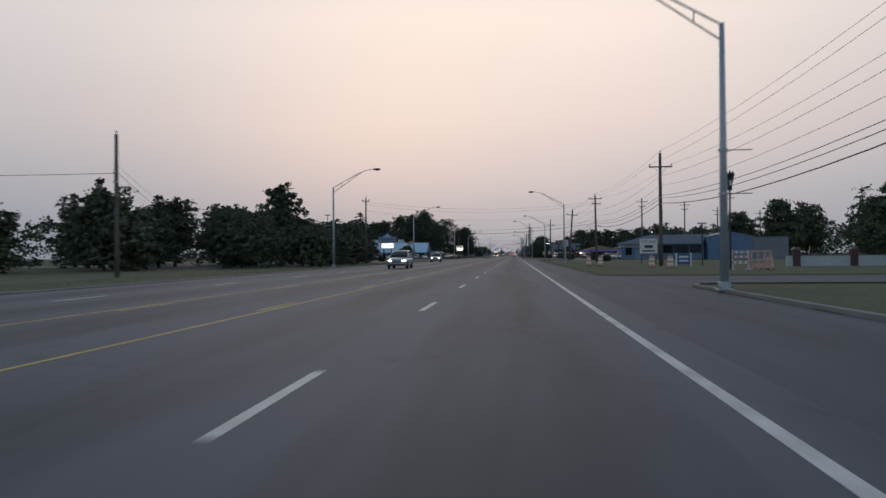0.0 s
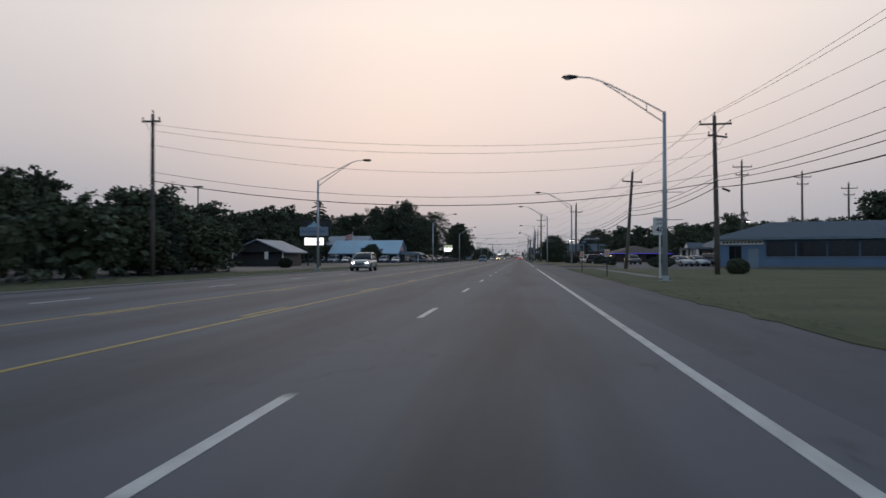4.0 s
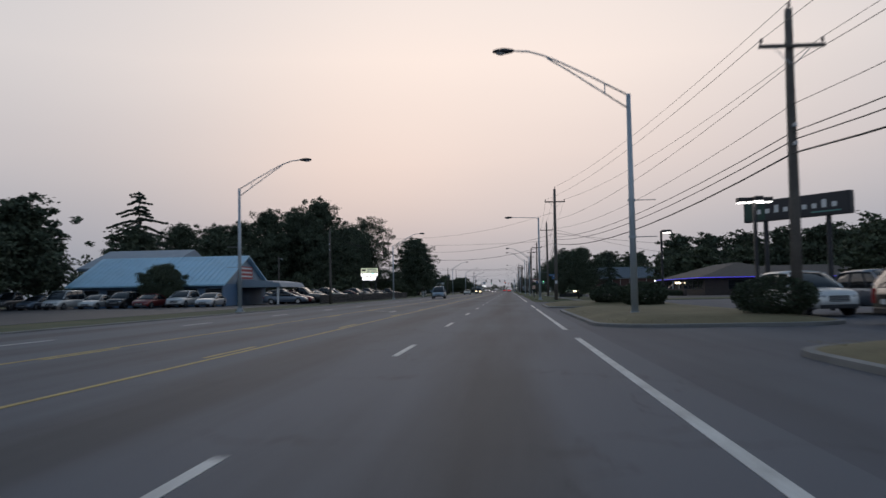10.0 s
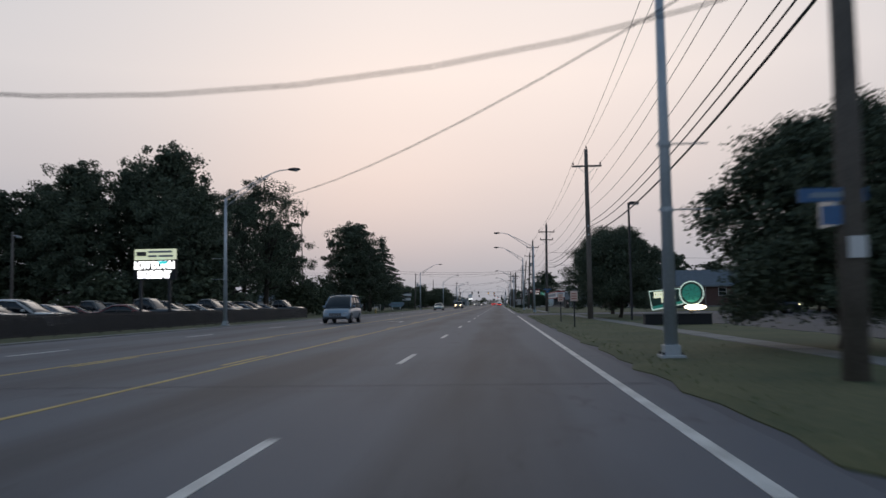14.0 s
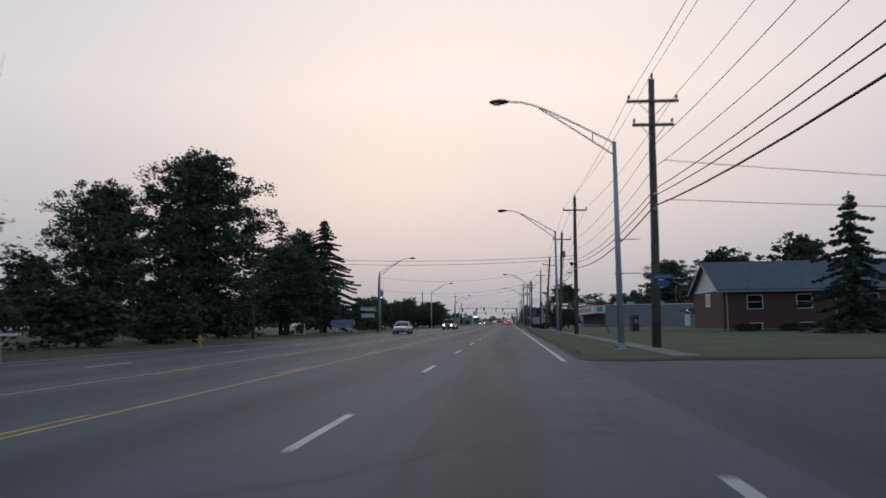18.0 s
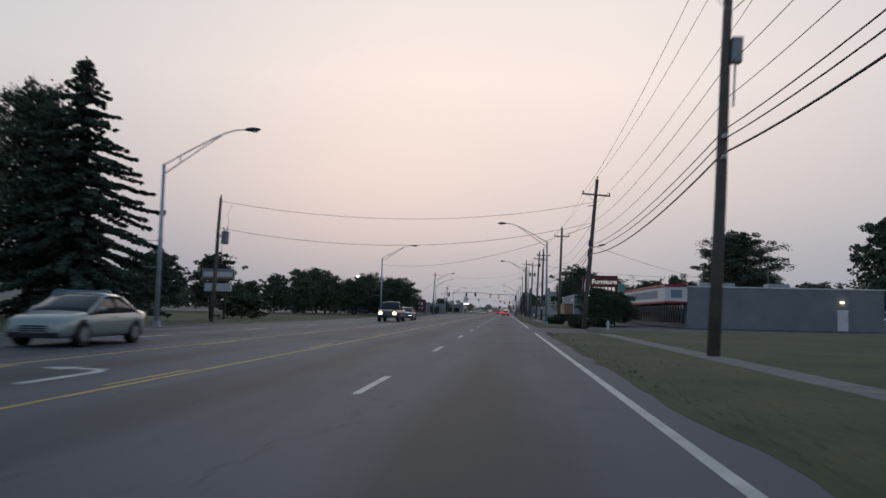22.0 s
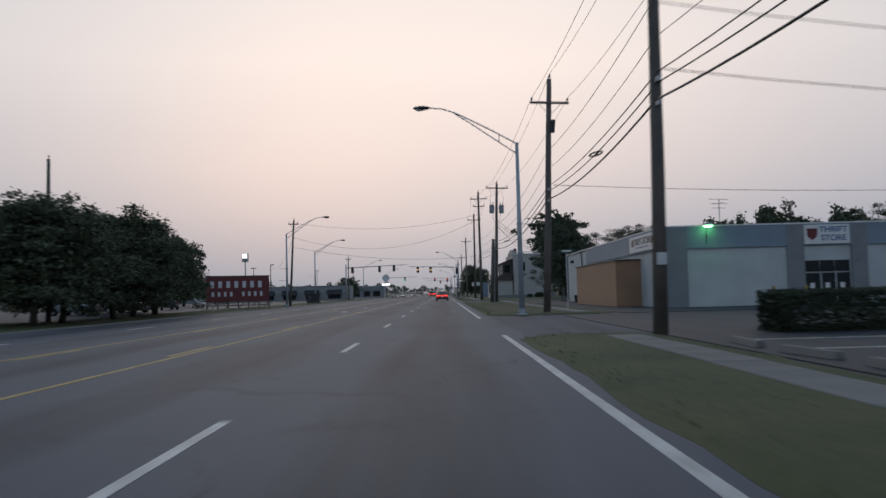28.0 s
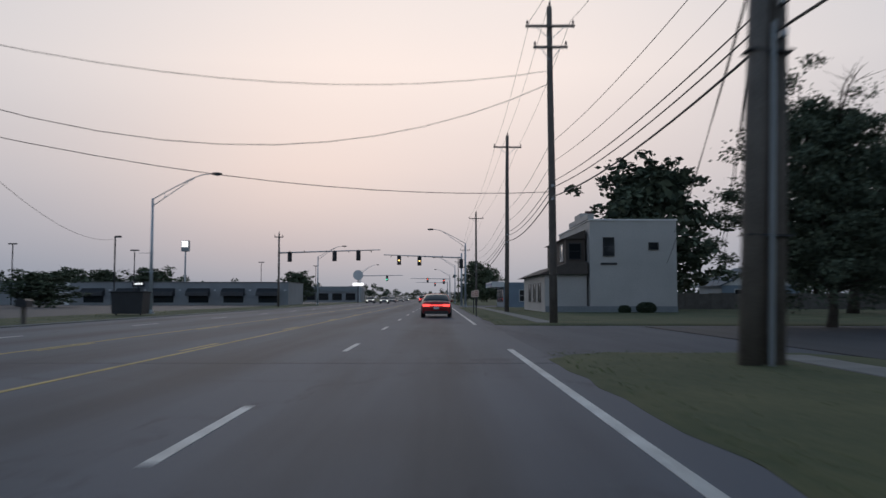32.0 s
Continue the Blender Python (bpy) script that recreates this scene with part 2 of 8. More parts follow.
math_pi = math.pi
M = dict(
    road=asphalt("road_asphalt", (0.026, 0.032, 0.042), (0.078, 0.090, 0.112), 0.72),
    lot=asphalt("lot_asphalt", (0.015, 0.018, 0.023), (0.036, 0.041, 0.050), 0.7, False),
    side=asphalt("side_asphalt", (0.034, 0.041, 0.054), (0.066, 0.076, 0.095), 0.75, False),
    concrete=mat("concrete", (0.15, 0.15, 0.142), 0.8, var=0.25, scale=0.7, fine=25, bump=0.3, rand=0.12),
    kerb=mat("kerb_concrete", (0.17, 0.17, 0.165), 0.8, var=0.25, scale=0.5, fine=18, bump=0.3),
    grass=mat("grass_ground", (0.030, 0.066, 0.020), 0.95, var=0.35, scale=0.30, fine=9, bump=0.6, col2=(0.098, 0.098, 0.037)),
    worn=mat("worn_grass", (0.055, 0.066, 0.026), 0.95, var=0.35, scale=0.6, fine=10, bump=0.6, col2=(0.125, 0.104, 0.052)),
    dry=mat("dry_grass", (0.125, 0.105, 0.050), 0.95, var=0.3, scale=0.35, fine=12, bump=0.5, col2=(0.20, 0.165, 0.085)),
    blade=leaf_mat("grass_blades", (0.055, 0.096, 0.030), (0.145, 0.162, 0.066)),
    dryblade=leaf_mat("dry_grass_blades", (0.14, 0.12, 0.055), (0.30, 0.25, 0.13)),
    leaf=leaf_mat("dark_leaves", (0.050, 0.066, 0.046), (0.115, 0.138, 0.088)),
    leaf2=leaf_mat("olive_leaves", (0.054, 0.069, 0.044), (0.120, 0.142, 0.085)),
    needle=leaf_mat("conifer_needles", (0.042, 0.058, 0.046), (0.095, 0.118, 0.086)),
    hedge=leaf_mat("hedge_leaves", (0.028, 0.040, 0.026), (0.070, 0.088, 0.052)),
    bark=mat("bark", (0.055, 0.045, 0.036), 0.9, var=0.4, scale=3, fine=22, bump=0.6),
    wood=mat("weathered_pole_wood", (0.118, 0.102, 0.088), 0.85, var=0.35, scale=1.5, fine=26, bump=0.5, rand=0.1),
    steel=mat("galvanised_steel", (0.42, 0.44, 0.46), 0.45, 0.6, var=0.15, scale=2, fine=20, bump=0.05),
    alu=mat("pale_painted_steel", (0.40, 0.44, 0.47), 0.45, 0.25, var=0.12, scale=1.5, fine=18, bump=0.05),
    dark=mat("dark_metal", (0.035, 0.036, 0.04), 0.5, 0.4, var=0.2, scale=2, fine=20, bump=0.05),
    wire=mat("black_cable", (0.02, 0.02, 0.022), 0.6, var=0.1, bump=0),
    ceram=mat("brown_glazed_insulator", (0.12, 0.09, 0.08), 0.25, var=0.1, bump=0),
    grey=mat("grey_enamel", (0.27, 0.29, 0.30), 0.45, 0.1, var=0.12, bump=0.05),
    white=mat("white_paint", (0.72, 0.71, 0.69), 0.55, var=0.08, scale=0.8, fine=15, bump=0.1),
    line=mat("worn_road_paint", (0.50, 0.50, 0.48), 0.6, var=0.35, scale=1.4, fine=14, bump=0.2),
    yellow=mat("worn_yellow_paint", (0.42, 0.30, 0.08), 0.65, var=0.35, scale=1.4, fine=14, bump=0.2),
    blue_wall=mat("blue_painted_block", (0.115, 0.195, 0.31), 0.7, var=0.15, scale=0.6, fine=10, bump=0.2),
    pale_blue=mat("pale_blue_metal_roof", (0.30, 0.52, 0.66), 0.4, 0.1, var=0.1, scale=0.5, fine=12, bump=0.08),
    grey_wall=mat("grey_painted_block", (0.21, 0.225, 0.235), 0.75, var=0.15, scale=0.5, fine=10, bump=0.2),
    blue_grey=mat("blue_grey_panel", (0.20, 0.255, 0.31), 0.6, var=0.12, scale=0.6, fine=12, bump=0.1),
    pale_wall=mat("pale_rendered_wall", (0.48, 0.51, 0.51), 0.8, var=0.14, scale=0.5, fine=14, bump=0.25),
    cream=mat("dirty_cream_siding", (0.43, 0.41, 0.39), 0.75, var=0.12, scale=0.4, fine=10, bump=0.15),
    tan=mat("tan_plywood", (0.345, 0.205, 0.122), 0.7, var=0.18, scale=0.5, fine=16, bump=0.15, rand=0.05),
    brick=mat("red_brown_brick", (0.078, 0.042, 0.036), 0.85, var=0.3, scale=2.5, fine=20, bump=0.3, rand=0.25),
    dark_brick=mat("dark_brown_brick", (0.046, 0.036, 0.032), 0.85, var=0.3, scale=2.5, fine=20, bump=0.3, rand=0.2),
    mall_wall=mat("weathered_mall_wall", (0.25, 0.26, 0.27), 0.8, var=0.18, scale=0.3, fine=10, bump=0.2),
    mortar=mat("mortar", (0.17, 0.155, 0.14), 0.9, var=0.2, bump=0.2),
    shingle=mat("grey_shingles", (0.085, 0.105, 0.125), 0.85, var=0.3, scale=2, fine=12, bump=0.4, rand=0.2),
    bshingle=mat("brown_shingles", (0.062, 0.05, 0.043), 0.85, var=0.3, scale=2, fine=12, bump=0.4, rand=0.2),
    flag_red=mat("flag_red_cloth", (0.42, 0.07, 0.08), 0.85, var=0.2, bump=0.1),
    red=mat("red_trim", (0.34, 0.022, 0.030), 0.5, var=0.15, bump=0.05),
    maroon=mat("dark_red_board", (0.13, 0.022, 0.024), 0.5, var=0.2, scale=0.8, fine=12, bump=0.05),
    sign_green=mat("dark_green_sign", (0.018, 0.06, 0.045), 0.4, var=0.15, bump=0),
    sign_blue=mat("street_sign_blue", (0.03, 0.11, 0.26), 0.4, var=0.1, bump=0),
    board_blue=mat("faded_blue_board", (0.20, 0.31, 0.38), 0.6, var=0.2, bump=0.05),
    sign_teal=mat("teal_box", (0.12, 0.30, 0.26), 0.5, var=0.1, bump=0),
    pink=mat("faded_pink_plastic", (0.52, 0.36, 0.32), 0.6, var=0.2, bump=0.05),
    sign_orange=mat("temporary_sign_orange", (0.66, 0.36, 0.21), 0.5, var=0.12, bump=0),
    sign_pale=mat("pale_orange_sign", (0.72, 0.52, 0.42), 0.5, var=0.1, bump=0),
    sign_dark=mat("dark_lettering", (0.03, 0.03, 0.035), 0.5, var=0.1, bump=0),
    tyre=mat("tyre_rubber", (0.016, 0.016, 0.017), 0.85, var=0.2, bump=0.1),
    glass=mat("tinted_glass", (0.012, 0.015, 0.018), 0.06, var=0.05, bump=0),
    shop_glass=mat("shop_window_glass", (0.02, 0.026, 0.03), 0.08, var=0.1, bump=0),
    chrome=mat("chrome", (0.6, 0.6, 0.6), 0.2, 0.9, var=0.05, bump=0),
    head=mat("lit_headlight", (0.9, 0.9, 0.85), 0.3, var=0, bump=0, emit=(1.0, 0.95, 0.86), power=14),
    warmhead=mat("lit_warm_headlight", (0.9, 0.85, 0.7), 0.3, var=0, bump=0, emit=(1.0, 0.72, 0.38), power=9),
    offhead=mat("unlit_headlight", (0.45, 0.46, 0.47), 0.2, 0.3, var=0.1, bump=0),
    tail=mat("lit_tail_lamp", (0.5, 0.02, 0.02), 0.3, var=0, bump=0, emit=(1.0, 0.06, 0.05), power=2.6),
    offtail=mat("unlit_tail_lamp", (0.28, 0.02, 0.02), 0.25, var=0.1, bump=0),
    plate=mat("plate_white", (0.6, 0.6, 0.6), 0.5, var=0.05, bump=0),
    lamp_white=mat("lit_lamp_white", (0.9, 0.9, 0.9), 0.4, var=0, bump=0, emit=(1.0, 0.97, 0.92), power=5),
    lamp_warm=mat("lit_lamp_warm", (0.9, 0.85, 0.7), 0.4, var=0, bump=0, emit=(1.0, 0.8, 0.55), power=5),
    panel_lit=mat("lit_sign_face", (0.9, 0.9, 0.9), 0.5, var=0, bump=0, emit=(1.0, 0.98, 0.96), power=1.3),
    panel_yellow=mat("lit_yellow_sign_face", (0.7, 0.72, 0.5), 0.5, var=0, bump=0, emit=(0.85, 0.9, 0.62), power=0.5),
    neon_blue=mat("blue_neon", (0.08, 0.08, 0.6), 0.4, var=0, bump=0, emit=(0.10, 0.08, 1.0), power=0.75),
    neon_green=mat("green_lamp", (0.2, 0.9, 0.4), 0.4, var=0, bump=0, emit=(0.22, 1.0, 0.34), power=11),
    sig_green=mat("lit_green_signal", (0.1, 0.8, 0.5), 0.4, var=0, bump=0, emit=(0.1, 1.0, 0.6), power=3),
    sig_red=mat("lit_red_signal", (0.8, 0.1, 0.1), 0.4, var=0, bump=0, emit=(1.0, 0.1, 0.06), power=3),
    sig_amber=mat("lit_amber_signal", (0.9, 0.6, 0.2), 0.4, var=0, bump=0, emit=(1.0, 0.62, 0.2), power=3),
    outline_lit=mat("lit_pale_tube", (0.5, 0.6, 0.55), 0.4, var=0, bump=0, emit=(0.62, 0.80, 0.70), power=0.55),
    letter_lit=mat("lit_cream_letters", (0.6, 0.6, 0.45), 0.4, var=0, bump=0, emit=(0.80, 0.84, 0.62), power=0.75),
    board_lit=mat("lit_white_letters", (0.9, 0.9, 0.9), 0.4, var=0, bump=0, emit=(1.0, 0.99, 0.97), power=2.4),
    sign_glow=mat("softly_lit_lettering", (0.8, 0.74, 0.70), 0.5, var=0.05, bump=0, emit=(1.0, 0.86, 0.78), power=0.35),
    cyan_lit=mat("lit_cyan_block", (0.05, 0.5, 0.55), 0.4, var=0, bump=0, emit=(0.02, 0.62, 0.66), power=0.9),
    teal_lit=mat("lit_teal_disc", (0.04, 0.3, 0.22), 0.4, var=0, bump=0, emit=(0.04, 0.40, 0.30), power=0.13),
)
PAINT = {}


def paint(name, col):
    if name not in PAINT:
        m = mat("car_paint_" + name, col, 0.28, 0.25, var=0.05, bump=0)
        m.node_tree.nodes["Principled BSDF"].inputs["Coat Weight"].default_value = 0.5
        PAINT[name] = m
    return PAINT[name]


# ---- mesh helpers ----
def thing(name, x, y, z=0.0, rz=0.0, label="", category="", group="", kind=""):
    ob = new(name)
    ob.empty_display_size = 0.2
    ob.matrix_world = pose(x, y, z, 0, 0, rz)
    return tagged(ob, label, category, group, kind)


def part(name, bm, material, parent=None, label="", smooth=False, bevel=0.0):
    if bevel:
        bmesh.ops.bevel(bm, geom=list(bm.edges), offset=bevel, segments=2, affect="EDGES", profile=0.6, clamp_overlap=True)
    me = bpy.data.meshes.new(name)
    bm.to_mesh(me)
    bm.free()
    me.materials.append(material)
    if smooth:
        for p in me.polygons:
            p.use_smooth = True
    ob = new(name, me)
    ob.parent = parent
    if label:
        ob["label"] = label
    return ob


def shared(name, me, parent, x, y, z, rz=0.0):
    ob = new(name, me)
    ob.parent = parent
    ob.matrix_basis = pose(x, y, z, 0, 0, rz)
    return ob


def box(bm, x0, x1, y0, y1, z0, z1):
    v = [bm.verts.new(c) for c in ((x0, y0, z0), (x1, y0, z0), (x1, y1, z0), (x0, y1, z0), (x0, y0, z1), (x1, y0, z1), (x1, y1, z1), (x0, y1, z1))]
    for f in ((3, 2, 1, 0), (4, 5, 6, 7), (0, 1, 5, 4), (1, 2, 6, 5), (2, 3, 7, 6), (3, 0, 4, 7)):
        bm.faces.new([v[i] for i in f])
    return bm


def cube(x0, x1, y0, y1, z0, z1):
    return box(bmesh.new(), x0, x1, y0, y1, z0, z1)


def tube(bm, p, q, r0, r1=None, n=8):
    p, q = Vector(p), Vector(q)
    r1 = r0 if r1 is None else r1
    d = (q - p).normalized()
    a = d.orthogonal().normalized()
    b = d.cross(a)
    ring = []
    for c, r in ((p, r0), (q, r1)):
        ring.append([bm.verts.new(c + (a * math.cos(t) + b * math.sin(t)) * r) for t in (2 * math.pi * k / n for k in range(n))])
    for k in range(n):
        bm.faces.new((ring[0][k], ring[0][(k + 1) % n], ring[1][(k + 1) % n], ring[1][k]))
    bm.faces.new(ring[0][::-1])
    bm.faces.new(ring[1])
    return bm


def polytube(bm, pts, radii, n=8):
    """One swept tube along a line of points."""
    rings = []
    for i, p in enumerate(pts):
        p = Vector(p)
        d = (Vector(pts[min(i + 1, len(pts) - 1)]) - Vector(pts[max(i - 1, 0)])).normalized()
        a = d.cross(Vector((0.31, 0.17, 0.94))).normalized()
        b = d.cross(a)
        r = radii[i] if isinstance(radii, (list, tuple)) else radii
        rings.append([bm.verts.new(p + (a * math.cos(t) + b * math.sin(t)) * r) for t in (2 * math.pi * k / n for k in range(n))])
    for u, v in zip(rings, rings[1:]):
        for k in range(n):
            bm.faces.new((u[k], u[(k + 1) % n], v[(k + 1) % n], v[k]))
    bm.faces.new(rings[0][::-1])
    bm.faces.new(rings[-1])
    return bm


def prism(bm, pts, axis, a, b):
    """A polygon given by two coordinates, pulled from a to b along axis 0, 1 or 2."""
    def at(p, c):
        v = list(p)
        v.insert(axis, c)
        return v
    lo, hi = [bm.verts.new(at(p, a)) for p in pts], [bm.verts.new(at(p, b)) for p in pts]
    n = len(pts)
    for k in range(n):
        bm.faces.new((lo[k], lo[(k + 1) % n], hi[(k + 1) % n], hi[k]))
    bm.faces.new(lo[::-1])
    bm.faces.new(hi)
    bmesh.ops.recalc_face_normals(bm, faces=bm.faces)
    return bm


def from_arrays(name, verts, faces, material, parent=None, label="", smooth=False):
    me = bpy.data.meshes.new(name)
    me.from_pydata(verts, [], faces)
    me.materials.append(material)
    ob = new(name, me)
    ob.parent = parent
    if label:
        ob["label"] = label
    return ob


def text_mesh(name, words, size, material, parent, m, label="", spacing=1.0, bold=0.0):
    cu = bpy.data.curves.new(name, "FONT")
    cu.body, cu.size, cu.align_x, cu.align_y = words, size, "CENTER", "CENTER"
    cu.extrude, cu.space_character, cu.offset = 0.006, spacing, bold
    tmp = bpy.data.objects.new(name, cu)
    scene.collection.objects.link(tmp)
    me = bpy.data.meshes.new_from_object(tmp.evaluated_get(bpy.context.evaluated_depsgraph_get()))
    bpy.data.objects.remove(tmp)
    bpy.data.curves.remove(cu)
    me.materials.clear()
    me.materials.append(material)
    ob = new(name, me)
    ob.parent = parent
    ob.matrix_basis = m
    if label:
        ob["label"] = label
    return ob


FACE_SOUTH = pose(0, 0, 0, 90, 0, 0)


# ---- plants ----
def leaf_quads(rng, centres, spread, count, size, flat=1.0, lean=None):
    """Small folded leaf quads scattered in blobs round the centres."""
    c = np.repeat(np.asarray(centres), count, axis=0)
    s = np.repeat(np.asarray(spread), count, axis=0)
    n = len(c)
    d = rng.normal(size=(n, 3))
    d /= np.linalg.norm(d, axis=1)[:, None]
    r = rng.random(n) ** 0.42
    p = c + d * s * r[:, None] * np.array([1, 1, flat])
    u = rng.normal(size=(n, 3))
    u[:, 2] *= 0.6
    u /= np.linalg.norm(u, axis=1)[:, None]
    w = np.cross(u, rng.normal(size=(n, 3)))
    w /= np.linalg.norm(w, axis=1)[:, None]
    k = size * (0.6 + 0.8 * rng.random(n))[:, None]
    v = np.stack([p - u * k, p + w * k * 0.55, p + u * k, p - w * k * 0.55], 1)
    return v.reshape(-1, 3)


def quads_object(name, v, material, parent, label=""):
    me = bpy.data.meshes.new(name)
    n = len(v) // 4
    me.vertices.add(len(v))
    me.vertices.foreach_set("co", np.ascontiguousarray(v, dtype=np.float32).ravel())
    me.loops.add(len(v))
    me.loops.foreach_set("vertex_index", np.arange(len(v), dtype=np.int32))
    me.polygons.add(n)
    me.polygons.foreach_set("loop_start", np.arange(0, len(v), 4, dtype=np.int32))
    me.update(calc_edges=True)
    me.materials.append(material)
    ob = new(name, me)
    ob.parent = parent
    if label:
        ob["label"] = label
    return ob


def broad_tree(seed, h=12.0, r=5.0, low=2.2, blobs=26, count=260, size=0.26, material="leaf", x=0.0, y=0.0, name="tree", label="", group="roadside trees", ragged=1.0, twigs=0, fill=1.0):
    """A tapered trunk with limbs; each limb carries a lobe, each lobe several uneven leaf clumps."""
    rng = np.random.default_rng(seed)
    t = thing(name, x, y, 0, 0, label, "tree", group)
    bm = bmesh.new()
    tr = 0.02 * h
    top = h * 0.66
    wob = [(rng.normal() * 0.12, rng.normal() * 0.12) for _ in range(5)]
    polytube(bm, [(0, 0, -0.15), (wob[0][0], wob[0][1], low * 0.6), (wob[1][0] * 2, wob[1][1] * 2, low + (top - low) * 0.4), (wob[2][0] * 3, wob[2][1] * 3, top)], [tr * 1.35, tr, tr * 0.7, tr * 0.25], 8)
    cs, sp = [], []
    for k in range(blobs):
        f = (k + 0.5) / blobs
        z = low + (h - low) * (0.06 + 0.86 * f)
        prof = math.sin(math.pi * min(1, 0.20 + 0.74 * (z - low) / (h - low))) ** 0.55
        ang = k * 2.399963 + rng.normal() * 0.4
        rad = r * prof * (0.50 + 0.42 * rng.random()) * (0.92 if f < 0.85 else 0.55)
        c = np.array((rad * math.cos(ang), rad * math.sin(ang), z))
        lobe = r * (0.20 + 0.14 * rng.random())
        for q in range(5):
            o = rng.normal(size=3) * lobe * np.array((.62, .62, .42)) * ragged
            b = lobe * (0.34 + 0.34 * rng.random())
            cs.append(tuple(c + o))
            sp.append((b, b, b * 0.62))
        if k % 2 == 0:
            j = low + (z - low) * 0.4
            polytube(bm, [(0, 0, j), (c[0] * 0.5, c[1] * 0.5, (j + z) / 2 + 0.2), tuple(c)], [tr * 0.40, tr * 0.24, tr * 0.07], 5)
    for k in range(twigs):
        a, z = rng.uniform(0, 6.28), h * rng.uniform(.72, .9)
        e = np.array((math.cos(a) * r * .5, math.sin(a) * r * .5, h * rng.uniform(.98, 1.1)))
        polytube(bm, [(0, 0, z * .8), tuple(e * (.6, .6, .93)), tuple(e)], [.06, .03, .008], 4)
        for q in range(5):
            s_ = e * (.7 + .06 * q, .7 + .06 * q, .95)
            polytube(bm, [tuple(s_), tuple(s_ + rng.normal(size=3) * (.5, .5, .3) + (0, 0, .5))], [.016, .005], 3)
    part("trunk", bm, M["bark"], t, "dark rough trunk with spreading limbs", smooth=True)
    hs = h - low
    core = leaf_quads(rng, [(0, 0, low + hs * q) for q in (0.22, 0.36, 0.5, 0.64, 0.78)], [(r * q, r * q, hs * .14) for q in (0.62, .72, .72, .62, .42)], int(count * blobs // 14 * fill), size * 1.5 if fill >= 1 else size * 1.75)
    v = leaf_quads(rng, cs, sp, count // 5, size)
    tw = leaf_quads(rng, cs, [(s[0] * 1.5, s[1] * 1.5, s[2] * 1.4) for s in sp], count // 22, size * .9)
    quads_object("crown", np.concatenate([core, v, tw]), M[material], t, "dense dark leafy crown with ragged outline")
    return t


def conifer(seed, h=15.0, r=4.0, low=1.2, x=0.0, y=0.0, label="", tiers=22, name="conifer_tree", size=0.25, dense=1.0, group="roadside conifers", loose=0.3, taper=.82):
    """A straight trunk with drooping branches wound round it and needle clumps along each."""
    rng = np.random.default_rng(seed)
    t = thing(name, x, y, 0, 0, label, "tree", group)
    bm = bmesh.new()
    polytube(bm, [(0, 0, -0.15), (0.05, 0, h * 0.5), (0, 0.04, h * 0.98)], [0.018 * h, 0.011 * h, 0.02], 8)
    vs = []
    n = tiers * 8
    for k in range(n):
        f = ((k // 8 + .2 + .75 * rng.random()) / tiers) ** 1.12
        z = low + (h - low - 0.3) * f
        ln = r * (1 - f) ** taper * (1 - loose + 1.3 * loose * rng.random()) + 0.2
        a = k * 2.399963 + rng.normal() * 0.15
        rise, droop = 0.10 * ln, (0.30 + 0.16 * rng.random()) * ln
        q = np.linspace(0.12, 1.0, max(2, int(ln / 0.34)))
        pts = np.stack([ln * q * math.cos(a), ln * q * math.sin(a), z + rise * q - droop * q * q + .10 * ln * q ** 6], 1)
        if k % 2 == 0 and f < 0.9:
            polytube(bm, [(0, 0, z), tuple(pts[len(q) // 2]), tuple(pts[-1])], [0.05, 0.03, 0.008], 4)
        w = 0.13 + 0.42 * (1 - q)
        vs.append(leaf_quads(rng, pts, np.stack([w, w, w * .28 + .05], 1), max(3, int(13 * dense)), size * .72))
    vs.append(leaf_quads(rng, [(0, 0, h - 0.4)], [(0.12, 0.12, 0.5)], 22, 0.14))
    part("trunk", bm, M["bark"], t, "straight dark trunk", smooth=True)
    quads_object("crown", np.concatenate(vs), M["needle"], t, "dark layered needle branches")
    return t


def shrub(seed, lx, ly, h, x, y, name="bush", label="", count=3200, material="hedge", size=0.055, rz=0.0, square=0.0, group="clipped bushes", z=0.0):
    """A clipped bush: stems, and leaves packed towards a bumpy skin."""
    rng = np.random.default_rng(seed)
    t = thing(name, x, y, z, rz, label, "bush", group)
    bm = bmesh.new()
    for k in range(6):
        a = k * 1.05
        tube(bm, (0.1 * math.cos(a), 0.1 * math.sin(a), -0.05), (lx * 0.3 * math.cos(a), ly * 0.3 * math.sin(a), h * 0.6), 0.03, 0.012, 5)
    part("stem", bm, M["bark"], t)
    d = rng.normal(size=(count, 3))
    d /= np.linalg.norm(d, axis=1)[:, None]
    if square > .5:
        d = rng.uniform(-1, 1, (count, 3))
        ax = rng.integers(0, 3, count)
        d[np.arange(count), ax] = np.sign(d[np.arange(count), ax])
    elif square:
        d = np.sign(d) * np.abs(d) ** (1 - square)
        d /= np.maximum(np.abs(d).max(axis=1), 0.72)[:, None] ** square
    rr = 0.72 + 0.3 * rng.random(count) ** 0.5
    bump = 1 + 0.07 * np.sin(d[:, 0] * 7 + seed) * np.cos(d[:, 1] * 6)
    c = d * rr[:, None] * bump[:, None] * np.array([lx / 2, ly / 2, h / 2]) + np.array([0, 0, h / 2])
    c[:, 2] = np.maximum(c[:, 2], 0.03)
    v = leaf_quads(rng, c, np.full((count, 3), 0.06), 2, size)
    quads_object("foliage", v, M[material], t, "dense small dark leaves")
    return t


